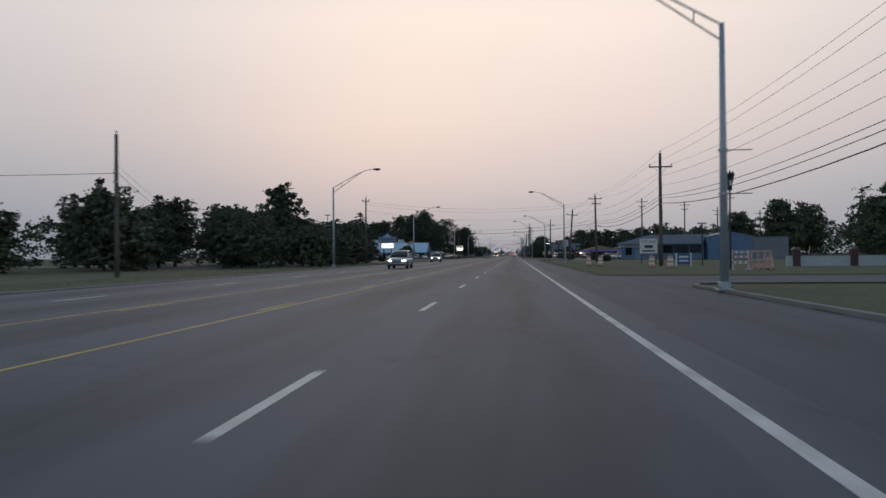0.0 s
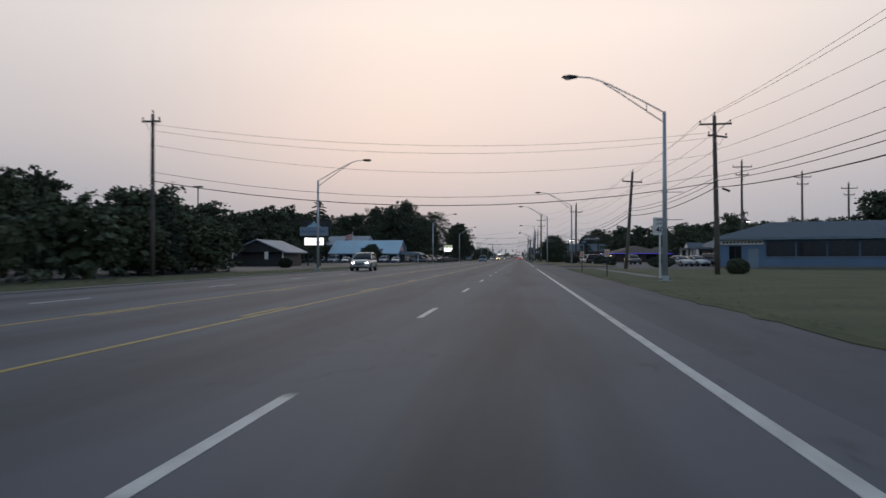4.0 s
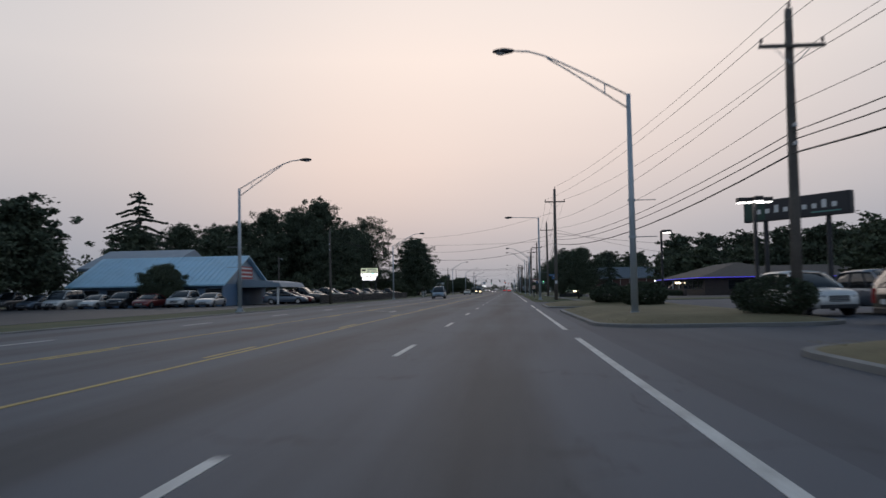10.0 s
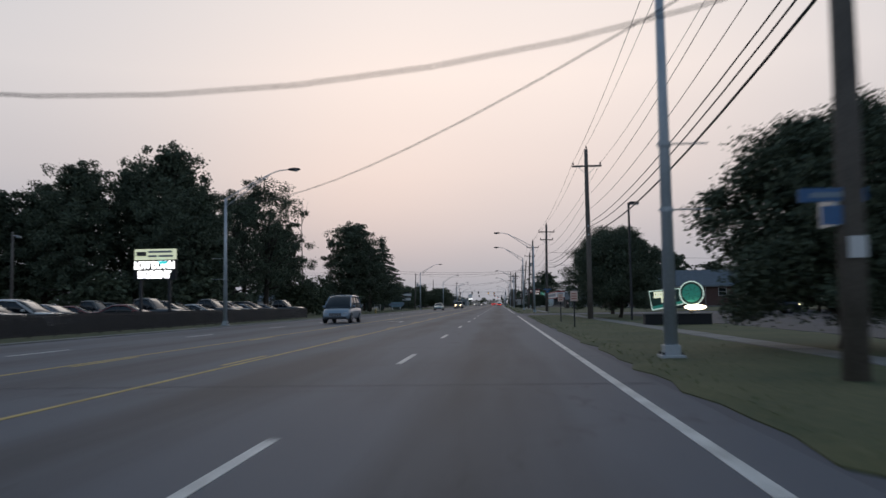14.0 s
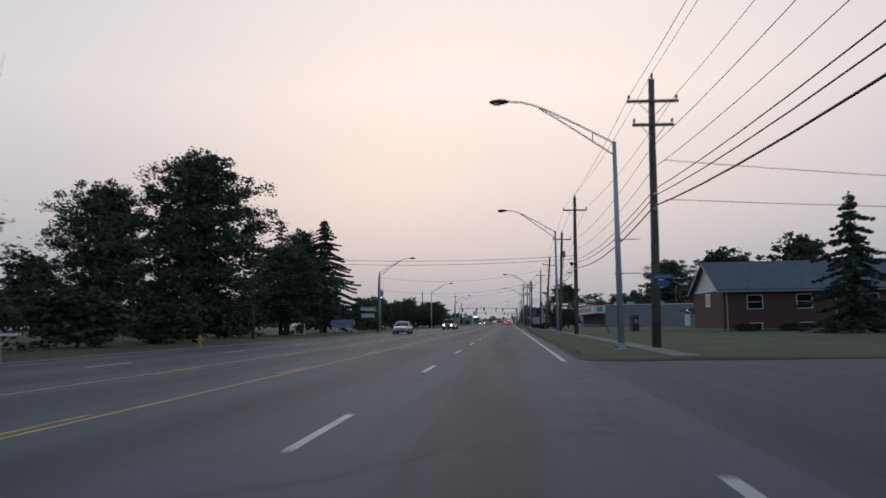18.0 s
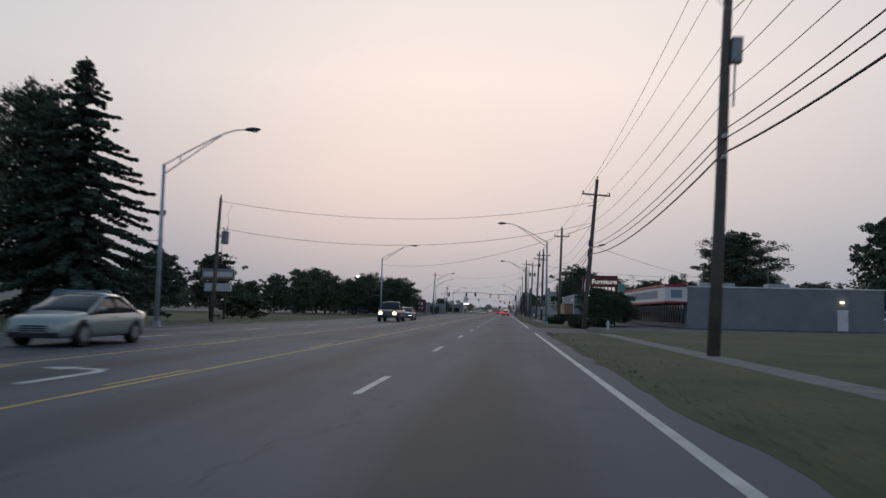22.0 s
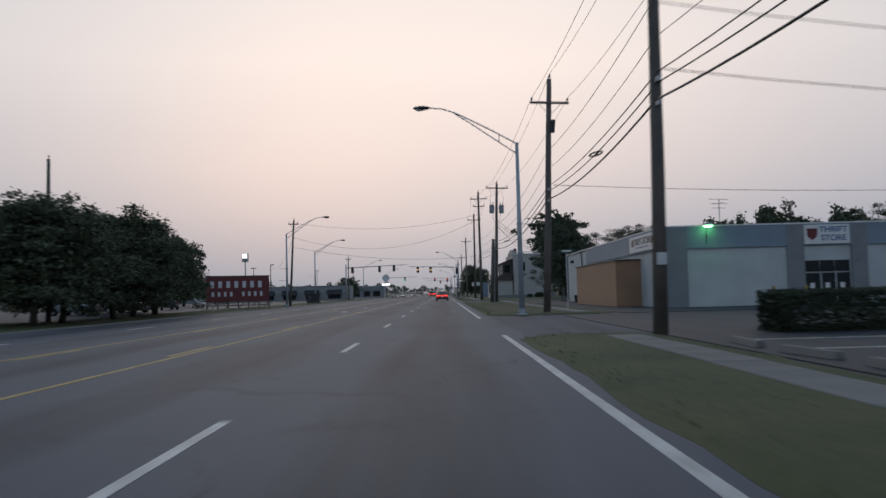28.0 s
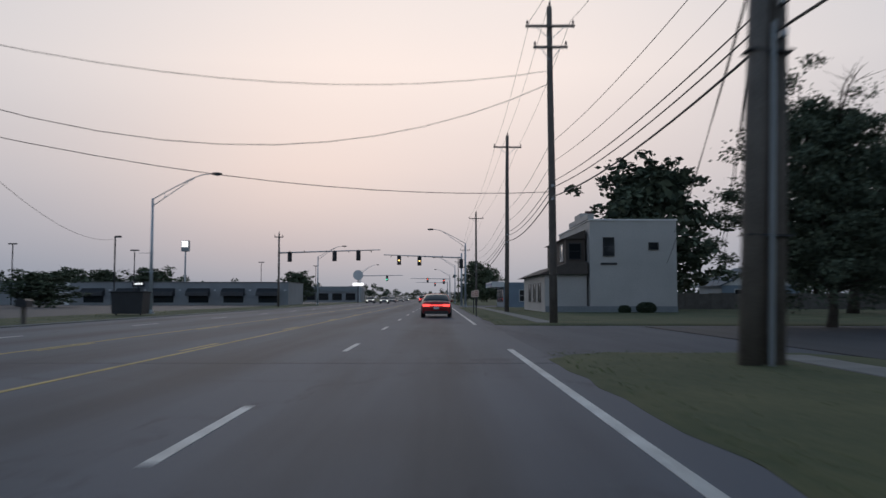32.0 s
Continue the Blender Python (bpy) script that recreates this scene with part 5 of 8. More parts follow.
part("door", cube(2.9, 3.9, -.06, -.004, .05, 2.1), M["blue_grey"], b, "grey-blue shop door")
part("plinth", cube(-.04, 16, -.05, -.004, 0, .3), M["concrete"], b)
b = building("block_hall", 36.4, 46, "taller pale blue block hall with low gable")
part("wall", cube(0, 8, 0, 9.9, 0, 4.3), M["blue_wall"], b)
gable(b, 0, 8, 0, 9.9, 4.3, 5.1, "blue_grey", .15)
part("gable_wall", prism(bmesh.new(), [(0, 4.3), (8, 4.3), (4, 5.05)], 1, 0, .2), M["blue_wall"], b)
for k in range(3):
    part("panel_joint", cube(2 + k * 2, 2.05 + k * 2, -.012, -.003, .05, 4.3), M["blue_grey"], b)
b = building("shop_annex", 44.6, 47, "plain grey-blue block annex beside the blue hall")
part("wall", cube(0, 6.8, 0, 12, 0, 4.2), M["grey_wall"], b)
part("coping", cube(-.1, 6.9, -.1, 12.1, 4.2, 4.32), M["kerb"], b)

t = thing("for_sale_sign", 14.6, -19.5, 0.1, 0, "large white for-sale board on two timber posts", "sign")
part("panel", cube(-0.95, 0.95, -0.03, 0.03, 1.15, 2.75), M["white"], t, bevel=0.01)
for s in (-1, 1):
    part("post", cube(s * .78 - .05, s * .78 + .05, 0.03, 0.12, -.1, 2.8), M["wood"], t)
text_mesh("lettering", "FOR SALE", 0.38, M["sign_dark"], t, pose(0, -0.034, 2.45, 90, 0, 0))
part("marking", cube(-.45, .45, -.045, -.032, 1.75, 2.05), M["sign_dark"], t)
part("marking", cube(-.7, .7, -.045, -.032, 1.35, 1.5), M["sign_dark"], t)
t = thing("low_board_sign", 14.7, -37.2, 0.1, 0, "low blue and white board sign between white posts", "sign")
part("panel", cube(-0.55, 0.55, -.03, .03, .15, 1.05), M["sign_blue"], t)
part("marking", cube(-.4, .4, -.045, -.031, .72, .9), M["white"], t)
part("marking", cube(-.4, .4, -.045, -.031, .4, .55), M["white"], t)
for s in (-1, 1):
    part("post", cube(s * .62 - .06, s * .62 + .06, -.06, .06, -.1, 1.15), M["white"], t)
for x, y in ((7.3, -28), (8.4, -28.8), (11.5, -40), (12.3, -43.8), (14.5, -51.7), (17.4, -52.2)):
    barrel(x, y)
t = thing("barricade", 15.35, -52.6, 0.05, 4, "faded pink and white slatted construction barricade", "barricade", "barricades")
for x in (-.55, .55):
    part("post", cube(x - .05, x + .05, -.04, .04, 0, 1.35), M["plate"], t)
    part("foot", cube(x - .07, x + .07, -.55, .55, 0, .08), M["plate"], t)
for q, (z, w) in enumerate(((.42, .62), (.80, .66), (1.12, .60))):
    bd = part("board", cube(-w, w, -.075, -.042, z, z + .2), M["pink"], t)
    for x in range(3):
        part("stripe", cube(-.5 + x * .38 + .06 * q, -.36 + x * .38 + .06 * q, -.083, -.0765, z, z + .2), M["white"], bd)
t = thing("barricade", 16.65, -52.8, 0.05, -3, "faded pink frame barricade with open panels", "barricade", "barricades")
for x in (-.62, -.2, .22, .62):
    part("post", cube(x - .06, x + .06, -.05, .05, 0, 1.3), M["pink"], t, bevel=.015)
for z in (.12, .62, 1.2):
    part("rail", cube(-.68, .68, -.06, .06, z, z + .12), M["pink"], t, bevel=.015)
for x in (-.41, .01, .42):
    part("panel", cube(x - .13, x + .13, -.02, .02, .26, .46), M["sign_orange"], t, "orange reflective patch")
t = thing("low_wall", 22.5, -40, 0, 0, "low pale rendered wall between dark capped brick pillars", "wall")
part("wall", cube(0, 20, -.12, .12, 0, .95), M["pale_wall"], t)
part("coping", cube(-.02, 20, -.17, .17, .95, 1.02), M["concrete"], t)
for k in range(5):
    p = part("pillar", cube(.5 + k * 4.6, 1.05 + k * 4.6, -.28, .28, 0, 1.45), M["brick"], t, "dark brick pillar")
    part("cap", prism(bmesh.new(), [(.42 + k * 4.6, 1.45), (1.13 + k * 4.6, 1.45), (.9 + k * 4.6, 1.66), (.65 + k * 4.6, 1.66)], 1, -.34, .34), M["concrete"], p)
t = thing("post_lamp", 14.6, -52.9, 0.08, 0, "dark ornamental lantern with pale globe on a slim post", "lamp post")
part("post", tube(bmesh.new(), (0, 0, 0), (0, 0, 5.4), .075, .055, 10), M["dark"], t)
part("crossbar", tube(bmesh.new(), (-.3, 0, 4.85), (.3, 0, 4.92), .022, n=6), M["dark"], t)
part("collar", tube(bmesh.new(), (0, 0, 5.4), (0, 0, 5.95), .15, .18, 8), M["dark"], t)
part("lantern", tube(bmesh.new(), (0, 0, 5.95), (0, 0, 6.55), .20, .34, 6), M["dark"], t)
part("globe", tube(bmesh.new(), (0, -.21, 5.75), (0, -.17, 6.05), .08, .08, 10), M["plate"], t, "pale glass globe")
for x in (-.2, 0, .2):
    part("finial", tube(bmesh.new(), (x, 0, 6.55), (x, 0, 6.72 + (.08 if x == 0 else 0)), .10, .02, 6), M["dark"], t)
t = post_sign(17.5, -32, .85, .17, 4.05, "plate", "street_name_sign", "pale street name plate on a thin dark post", "dark", group="street name signs", post_w=.05)

# signs along the verge
sp = post_sign(7.4, 9.5, .76, .95, 3.3, "white", "speed_limit_sign", "white speed limit forty sign on a pale post", "white", post_w=.045)
text_mesh("lettering", "SPEED", .16, M["sign_dark"], sp, pose(0, -.010, 3.16, 90, 0, 0))
text_mesh("lettering", "LIMIT", .16, M["sign_dark"], sp, pose(0, -.010, 2.97, 90, 0, 0))
text_mesh("number", "40", .46, M["sign_dark"], sp, pose(0, -.010, 2.62, 90, 0, 0), bold=.006)
ORANGE = ((0, .62, .3, .05, "red"), (0, .48, .34, .05, "red"), (0, .34, .3, .05, "red"))
for x, y in ((5.1, 33.9), (5.3, 16.2), (3.4, 185.2), (3.6, 196), (2.5, 515.6), (2.7, 524)):
    post_sign(x, y, .33, .46, 1.66, "sign_pale", "temporary_sign", "small pale orange temporary sign on a thin dark post", "dark", [(a, (b_ - .2) * .8, c * .72, d * .6, e) for a, b_, c, d, e in ORANGE], group="temporary signs")
t = post_sign(8.7, 78, .78, .15, 3.4, "sign_blue", "street_name_sign", "blue street name plates on a thin steel post", "steel", [(0, .075, .5, .06, "white")], group="street name signs")
part("plate", cube(-.13, .13, -.012, .004, 2.98, 3.2), M["sign_blue"], t)

# pale bungalow office and its cars
b = building("bungalow", 29.6, 89, "pale low bungalow with shallow grey gable roof and side porch")
part("wall", cube(0, 12, 0, 18, 0, 2.75), M["cream"], b)
gable(b, 0, 12, 0, 18, 2.75, 4.9, "shingle", .6)
part("gable_wall", prism(bmesh.new(), [(.02, 2.75), (11.98, 2.75), (6, 4.85)], 1, .02, .3), M["cream"], b)
for s_ in (-1, 1):
    part("bargeboard", prism(bmesh.new(), [(6, 4.78), (6, 4.98), (6 + s_ * 6.7, 2.58), (6 + s_ * 6.7, 2.38)], 1, -.64, -.604), M["white"], b, "white bargeboard")
pr = part("porch_roof", cube(-2.9, -.62, 2, 15, 2.5, 2.75), M["shingle"], b, "low grey porch roof")
part("porch_gable", prism(bmesh.new(), [(6.5, 2.76), (10.0, 2.76), (8.25, 3.6)], 0, -3.1, -.7), M["shingle"], b, "small grey gable over the entrance")
part("porch_gable_face", prism(bmesh.new(), [(6.7, 2.77), (9.8, 2.77), (8.25, 3.5)], 0, -3.13, -3.104), M["white"], b)
for q in (2.2, 6.5, 9.7, 14.6):
    part("column", cube(-2.8, -2.5, q, q + .3, 0, 2.5), M["white"], b)
window(b, .6, 2.9, 1.1, 2.5, 0, frame="dark")
window(b, 6.5, 9.0, 1.0, 2.3, 0, frame="dark")
for q in (3.4, 11.2):
    window(b, q, q + 1.6, 1.0, 2.2, 0, frame="dark", axis="x")
part("door", cube(-.05, -.004, 7.7, 8.7, .05, 2.1), M["dark"], b)
car("sedan", ("silver", (.42, .43, .44)), 21.6, 77, 200, "silver sedan parked by the bungalow", group="parked cars right")
car("sedan", ("pale", (.55, .56, .56)), 24.0, 78, 198, "pale sedan parked by the bungalow", group="parked cars right")
car("suv", ("dark_grey", (.06, .065, .07)), 26.3, 77, 205, "dark grey vehicle parked by the bungalow", group="parked cars right")


def lot_light(x, y, h, label, heads=1, lit=True):
    t = thing("lot_light", x, y, 0.05, 0, label, "lamp post", "lot lights")
    part("pole", cube(-.06, .06, -.06, .06, 0, h), M["dark"], t)
    for k in range(heads):
        s = (1, -1, 0)[k]
        hd = part("head", cube(min(.05 * s, .62 * s) if s else -.15, max(.05 * s, .62 * s) if s else .15, -.16 if s else -.6, .16 if s else -.05, h - .1, h + .06), M["dark"], t, bevel=.02)
        part("lens", cube((min(.12 * s, .58 * s) if s else -.12), (max(.12 * s, .58 * s) if s else .12), -.13 if s else -.56, .13 if s else -.1, h - .13, h - .102), M["lamp_white" if lit else "offhead"], hd, "glowing white lamp glass" if lit else "unlit lamp glass")
    return t


lot_light(32, 83.5, 6.4, "dark lot light with one glowing head")
lot_light(9.45, 126.4, 4.6, "dark lot light with one glowing head")
lot_light(8.95, 105.9, 4.25, "dark lot light with three glowing heads", 3)
lot_light(8.0, 197.5, 7.2, "tall slim lot light with one unlit head", 1, False)

# rental office sign, its cars and bushes
t = thing("pole_sign", 13.0, 113.4, 0.05, -55, "long dark green sign board with pale lettering on two steel posts", "sign")
part("cabinet", cube(-2.7, 2.7, -.16, .16, 4.12, 5.1), M["sign_dark"], t, bevel=.03)
part("face", cube(-2.62, -1.5, -.175, -.163, 4.2, 5.02), M["sign_green"], t)
part("face", cube(-1.48, 2.62, -.175, -.163, 4.2, 5.02), M["sign_dark"], t)
for k in range(9):
    part("marking", cube(-1.95 + k * .48, -1.72 + k * .48, -.19, -.177, 4.47, 4.68 + (.14 if k in (2, 7) else 0)), M["white"], t)
part("marking", cube(.9, 2.3, -.19, -.177, 4.27, 4.33), M["sign_teal"], t)
for s in (-1, 1):
    part("post", tube(bmesh.new(), (s * 1.6, 0, 0), (s * 1.6, 0, 4.12), .11, n=10), M["dark"], t)
car("suv", ("black", (.012, .013, .015)), 13.2, 100.4, 270, "large black utility vehicle parked side-on", group="rental cars")
car("suv", ("white", (.55, .55, .54)), 11.6, 108.8, 190, "white utility vehicle with red tail lamps", group="rental cars")
car("suv", ("slate", (.10, .13, .17)), 14.6, 108.5, 190, "slate blue utility vehicle", group="rental cars")
car("suv", ("dark_grey", (.06, .065, .07)), 19.5, 108, 190, "dark grey utility vehicle", group="rental cars")
shrub(1, 2.6, 2.2, 1.25, 8.6, 103.0, z=.22, label="round clipped dark bush in dry grass")
shrub(2, 3.4, 2.0, 1.35, 12.9, 90.6, label="wide clipped dark bush by the drive", square=.4)
shrub(3, 2.5, 2.2, 1.25, 6.9, 118.3, label="large round clipped dark bush", count=4600, z=.22)
shrub(4, 2.7, 2.3, 1.12, 6.5, 128.2, count=4600, z=.22, label="round clipped dark bush in dry grass")
shrub(5, 3.4, 2.2, 1.3, 17.2, 66, label="wide low dark bush")
shrub(6, 1.5, 1.4, 1.1, 14.8, 22.2, label="rough weeds round the pole foot", material="leaf2")

# restaurant with blue neon eaves, its long side along the road and a wing to the east
b = building("restaurant", 25.2, 182, "low dark brown restaurant with hipped roof and blue neon eaves")
part("wall", cube(0, 13, 0, 29, 0, 2.3), M["dark_brick"], b)
part("wing_wall", cube(13.004, 30, 12, 29, 0, 2.3), M["dark_brick"], b)
for lo, hi in (([(-.8, -.8), (13.8, -.8), (13.8, 29.8), (-.8, 29.8)], [(6.5, 8.5, 4.45), (6.5, 21.5, 4.45)]), ([(9, 11.2), (30.8, 11.2), (30.8, 29.8), (9, 29.8)], [(14, 20.5, 4.2), (23, 20.5, 4.2)])):
    bm = bmesh.new()
    vl, vh = [bm.verts.new((*p, 2.34)) for p in lo], [bm.verts.new(p) for p in hi]
    if vh[0].co.x == vh[1].co.x:
        fs = ((vl[0], vl[1], vh[0]), (vl[1], vl[2], vh[1], vh[0]), (vl[2], vl[3], vh[1]), (vl[3], vl[0], vh[0], vh[1]))
    else:
        fs = ((vl[0], vl[1], vh[1], vh[0]), (vl[1], vl[2], vh[1]), (vl[2], vl[3], vh[0], vh[1]), (vl[3], vl[0], vh[0]))
    for f in (*fs, tuple(vl[::-1])):
        bm.faces.new(f)
    part("roof", bm, M["bshingle"], b, "brown shingled hipped roof")
part("gutter", cube(-.9, -.8, -.8, 29.8, 2.2, 2.33), M["dark"], b)
part("neon_tube", cube(-.96, -.905, -.9, 29.8, 2.26, 2.33), M["neon_blue"], b, "glowing blue neon strip")
part("neon_tube", cube(-.9, 13.8, -.96, -.905, 2.26, 2.33), M["neon_blue"], b, "glowing blue neon strip")
part("neon_tube", cube(13.9, 30.8, 11.04, 11.095, 2.26, 2.33), M["neon_blue"], b, "glowing blue neon strip")
part("end_lamp", cube(-1.02, -.86, 29.82, 30.1, 2.2, 2.36), M["lamp_white"], b, "small glowing white lamp")
for q in (.8, 3.8, 6.8, 9.8, 19.0, 22.0, 25.0):
    window(b, q, q + 2.6, .8, 1.95, 0, frame="dark", axis="x")
for q in (3, 8):
    window(b, q, q + 2.6, .8, 1.95, 0, frame="dark")
en = part("entrance", cube(-.1, -.004, 14.2, 16.2, .05, 2.1), M["shop_glass"], b, "dark glazed entrance")
part("door_frame", cube(-.16, -.102, 15.15, 15.25, .05, 2.1), M["steel"], en)
for q in (13.6, 15.6):
    lp = part("wall_lamp", cube(-.5, -.2, q, q + .5, 1.62, 1.86), M["lamp_warm"], b, "glowing warm wall lantern")
    part("lamp_hood", cube(-.55, -.004, q - .05, q + .55, 1.87, 1.93), M["dark"], lp)
part("notice_board", cube(-.5, -.4, 17.6, 18.1, .7, 2.1), M["blue_grey"], b, "pale notice board")
part("planter_wall", cube(-2.6, -2.3, 0, 12.5, 0, .9), M["dark_brick"], b, "low brick wall along the front")
for k, q in enumerate((1.2, 3.2, 5.4, 7.6, 9.9)):
    shrub(60 + k, 1.7, 1.0, .7, 22.1, 182 + q, label="low dark bush before the brick wall", count=700, size=.07, group="restaurant bushes")
car("suv", ("dark_blue", (.02, .03, .055)), 22.0, 215.6, 265, "dark blue utility vehicle with lit lamps in the restaurant lot", "warm", group="restaurant cars")

# lit monument sign
t = thing("monument_sign", 8.4, 187, 0.05, 0, "low dark green monument sign with lit outline and round disc", "sign")
part("base", cube(-1.53, 1.57, -.35, .35, 0, .52), M["tyre"], t, "dark painted block base", bevel=.03)
part("coping", cube(-1.58, 1.62, -.4, .4, .52, .57), M["concrete"], t)
outline = [(-1.16, .72), (.31, 1.0), (.13, 1.73), (-1.3, 1.61)]
p = part("panel", prism(bmesh.new(), outline, 1, -.12, .12), M["sign_green"], t, "dark green slanted panel")
part("tube_outline", polytube(bmesh.new(), [(x, -.15, z) for x, z in (*outline, outline[0])], .026, 6), M["outline_lit"], p, "glowing pale tube outline")
part("stripe", prism(bmesh.new(), [(-1.13, .76), (.28, 1.03), (.25, 1.14), (-1.15, .9)], 1, -.135, -.122), M["teal_lit"], p, "glowing teal stripe")
for x0, z0, w, h, n in ((-1.07, 1.28, .66, .3, 5), (-.72, 1.07, .68, .28, 4)):
    bk = part("letter_block", prism(bmesh.new(), [(x0, z0), (x0 + w, z0 + .06), (x0 + w, z0 + h + .04), (x0, z0 + h)], 1, -.14, -.123), M["letter_lit"], p, "glowing cream letter block")
    for k in range(n):
        part("marking", cube(x0 + (k + .45) * w / n, x0 + (k + .62) * w / n, -.146, -.141, z0 + .09, z0 + h - .05), M["sign_green"], bk)
part("bracket", cube(-.5, -.3, -.08, .08, .57, .9), M["dark"], t)
part("bracket", cube(.6, .8, -.08, .08, .57, 1.0), M["dark"], t)
dc = part("disc", tube(bmesh.new(), (.7, -.13, 1.5), (.7, .13, 1.5), .56, n=28), M["sign_green"], t, "dark green disc")
part("disc_face", tube(bmesh.new(), (.7, -.15, 1.5), (.7, -.132, 1.5), .43, n=28), M["teal_lit"], dc, "glowing teal disc")
for a in np.linspace(0, 2 * math.pi, 9)[:-1]:
    part("marking", tube(bmesh.new(), (.7 + .12 * math.cos(a), -.156, 1.5 + .12 * math.sin(a)), (.7 + .36 * math.cos(a + .3), -.156, 1.5 + .36 * math.sin(a + .3)), .012, n=4), M["sign_green"], dc)
part("tube_ring", polytube(bmesh.new(), [(.7 + .56 * math.cos(a), -.15, 1.5 + .56 * math.sin(a)) for a in np.linspace(0, 2 * math.pi, 29)], .028, 6), M["outline_lit"], dc, "glowing pale tube ring")
bm = bmesh.new()
bmesh.ops.create_uvsphere(bm, u_segments=16, v_segments=8, radius=.5, matrix=Matrix.Translation((.82, -.3, .84)) @ Matrix.Diagonal((1.05, .16, .26, 1)))
part("light_bar", bm, M["lamp_warm"], t, "glowing warm oval lamp", smooth=True)

# street name plates on two poles
for x, y, z in ((4.65, 159.7, 2.65), (6.05, 249.7, 2.9)):
    t = thing("street_name_sign", x, y - .22, z - .25, 0, "blue street name plates strapped to a pole", "sign", "street name signs")
    part("plate", cube(-.5, .42, -.07, -.055, .14, .33), M["sign_blue"], t)
    part("plate", cube(-.2, .22, -.07, -.055, -.18, .08), M["sign_blue"], t)
    part("marking", cube(-.34, .3, -.078, -.071, .2, .27), M["blue_grey"], t)
    part("strap", cube(-.05, .05, -.05, .4, -.2, .3), M["steel"], t)

# brick house
b = building("brick_house", 19.6, 293, "brown brick house with grey shingled gable roof and white gable end")
part("wall", cube(0, 27, 0, 11.4, 0, 3.95), M["brick"], b)
gable(b, 0, 27, 0, 11.4, 3.95, 6.65, "shingle", .5, along="x")
part("gable_wall", prism(bmesh.new(), [(0, 3.95), (11.4, 3.95), (5.7, 6.6)], 0, 0.0, .25), M["white"], b, "white boarded gable end")
for k in range(27):
    q = .3 + k * .41
    part("board", cube(-.03, -.003, q, q + .33, 3.97, 3.98 + 2.55 * (1 - abs(q + .16 - 5.7) / 5.7)), M["white"], b)
part("fascia", cube(-.06, -.003, 0, 11.4, 3.8, 3.955), M["white"], b, "white trim under the gable")
for s_ in (-1, 1):
    part("bargeboard", prism(bmesh.new(), [(5.7, 6.5), (5.7, 6.68), (5.7 + s_ * 6.2, 3.74), (5.7 + s_ * 6.2, 3.56)], 0, -.54, -.504), M["grey"], b, "grey bargeboard")
for x0 in (2.2, 6.6, 12.4, 19.2):
    w = window(b, x0, x0 + 1.3, 2.1, 3.3, 0)
for x0 in (2.3, 6.8, 14.6):
    window(b, x0, x0 + 1.1, .3, .75, 0, mid=False)
for x0, x1 in ((2.2, 3.5), (6.6, 7.9)):
    part("lintel", cube(x0 - .15, x1 + .15, -.03, -.003, 3.36, 3.52), M["bshingle"], b)
nb = part("gable_notice", cube(-.06, -.003, 4.4, 6.2, 2.35, 3.65), M["plate"], b, "white notice board with pale blue rows")
for z in (2.6, 2.85, 3.1, 3.35):
    part("marking", cube(-.066, -.061, 4.65, 5.95, z, z + .1), M["blue_grey"], nb)
for x0 in (.35, 10.0, 16.9):
    part("downpipe", tube(bmesh.new(), (x0, -.06, .1), (x0, -.06, 3.7), .05, n=6), M["cream"], b)
part("gutter", cube(-.4, 27.4, -.62, -.5, 3.62, 3.74), M["grey"], b)
part("foundation", cube(-.04, 27.04, -.04, 11.44, 0, .3), M["concrete"], b)
for k, (x0, w) in enumerate(((21.4, 2.2), (25.5, 2.6), (29.4, 2.4), (33.5, 2.6))):
    shrub(70 + k, w, 1.1, .75, x0, 292.0, label="low dark bush against the brick wall", count=900, size=.07, group="house bushes")
t = thing("wooden_kiosk", 12.75, 301, 0.06, 20, "narrow dark brown cabinet with reddish front on the lawn", "kiosk")
part("body", cube(-.37, .37, -.32, .32, 0, 1.55), M["wood"], t, bevel=.02)
part("roof", prism(bmesh.new(), [(-.42, 1.55), (.42, 1.55), (.3, 1.66), (-.3, 1.66)], 1, -.38, .38), M["bshingle"], t)
dr = part("door", cube(-.3, .3, -.36, -.322, .1, 1.45), M["bark"], t, "dark door panel")
part("emblem", cube(-.16, .16, -.375, -.362, .85, 1.25), M["pink"], dr, "faded pink panel")
part("handle", cube(.2, .24, -.39, -.362, .7, .85), M["steel"], dr)
part("plinth", cube(-.9, .9, -.6, .6, -.05, .05), M["lot"], t, "dark ground pad")
t = thing("lawn_stake", 8.6, 288.4, 0.03, 0, "short leaning dark stake in the lawn", "stake")
part("stake", tube(bmesh.new(), (.1, 0, -.1), (-.08, 0, .62), .045, .04, 7), M["wood"], t)

# grey block shop with glazed front
b = building("furniture_shop", 17.5, 368, "grey block shop with white and red fascia over dark glass front")
part("wall", cube(.3, 19, 0, 44, 0, 4.05), M["grey_wall"], b)
part("coping", cube(.2, 19.1, -.08, 44.1, 4.05, 4.16), M["white"], b)
part("fascia", cube(-1.85, .3, 0, 44, 2.6, 4.05), M["white"], b, "white fascia over the shop front")
part("trim", cube(-1.93, .32, -.08, 44.08, 4.05, 4.3), M["red"], b, "red upper trim")
part("trim", cube(-1.93, .32, -.08, 44.08, 2.42, 2.6), M["red"], b, "red lower trim")
part("inset", cube(-1.88, -1.855, 4, 41, 2.95, 3.75), M["blue_grey"], b, "grey-blue blank sign strip")
part("inset", cube(-1.3, -.2, -.03, -.005, 2.95, 3.75), M["blue_grey"], b, "grey-blue blank sign strip")
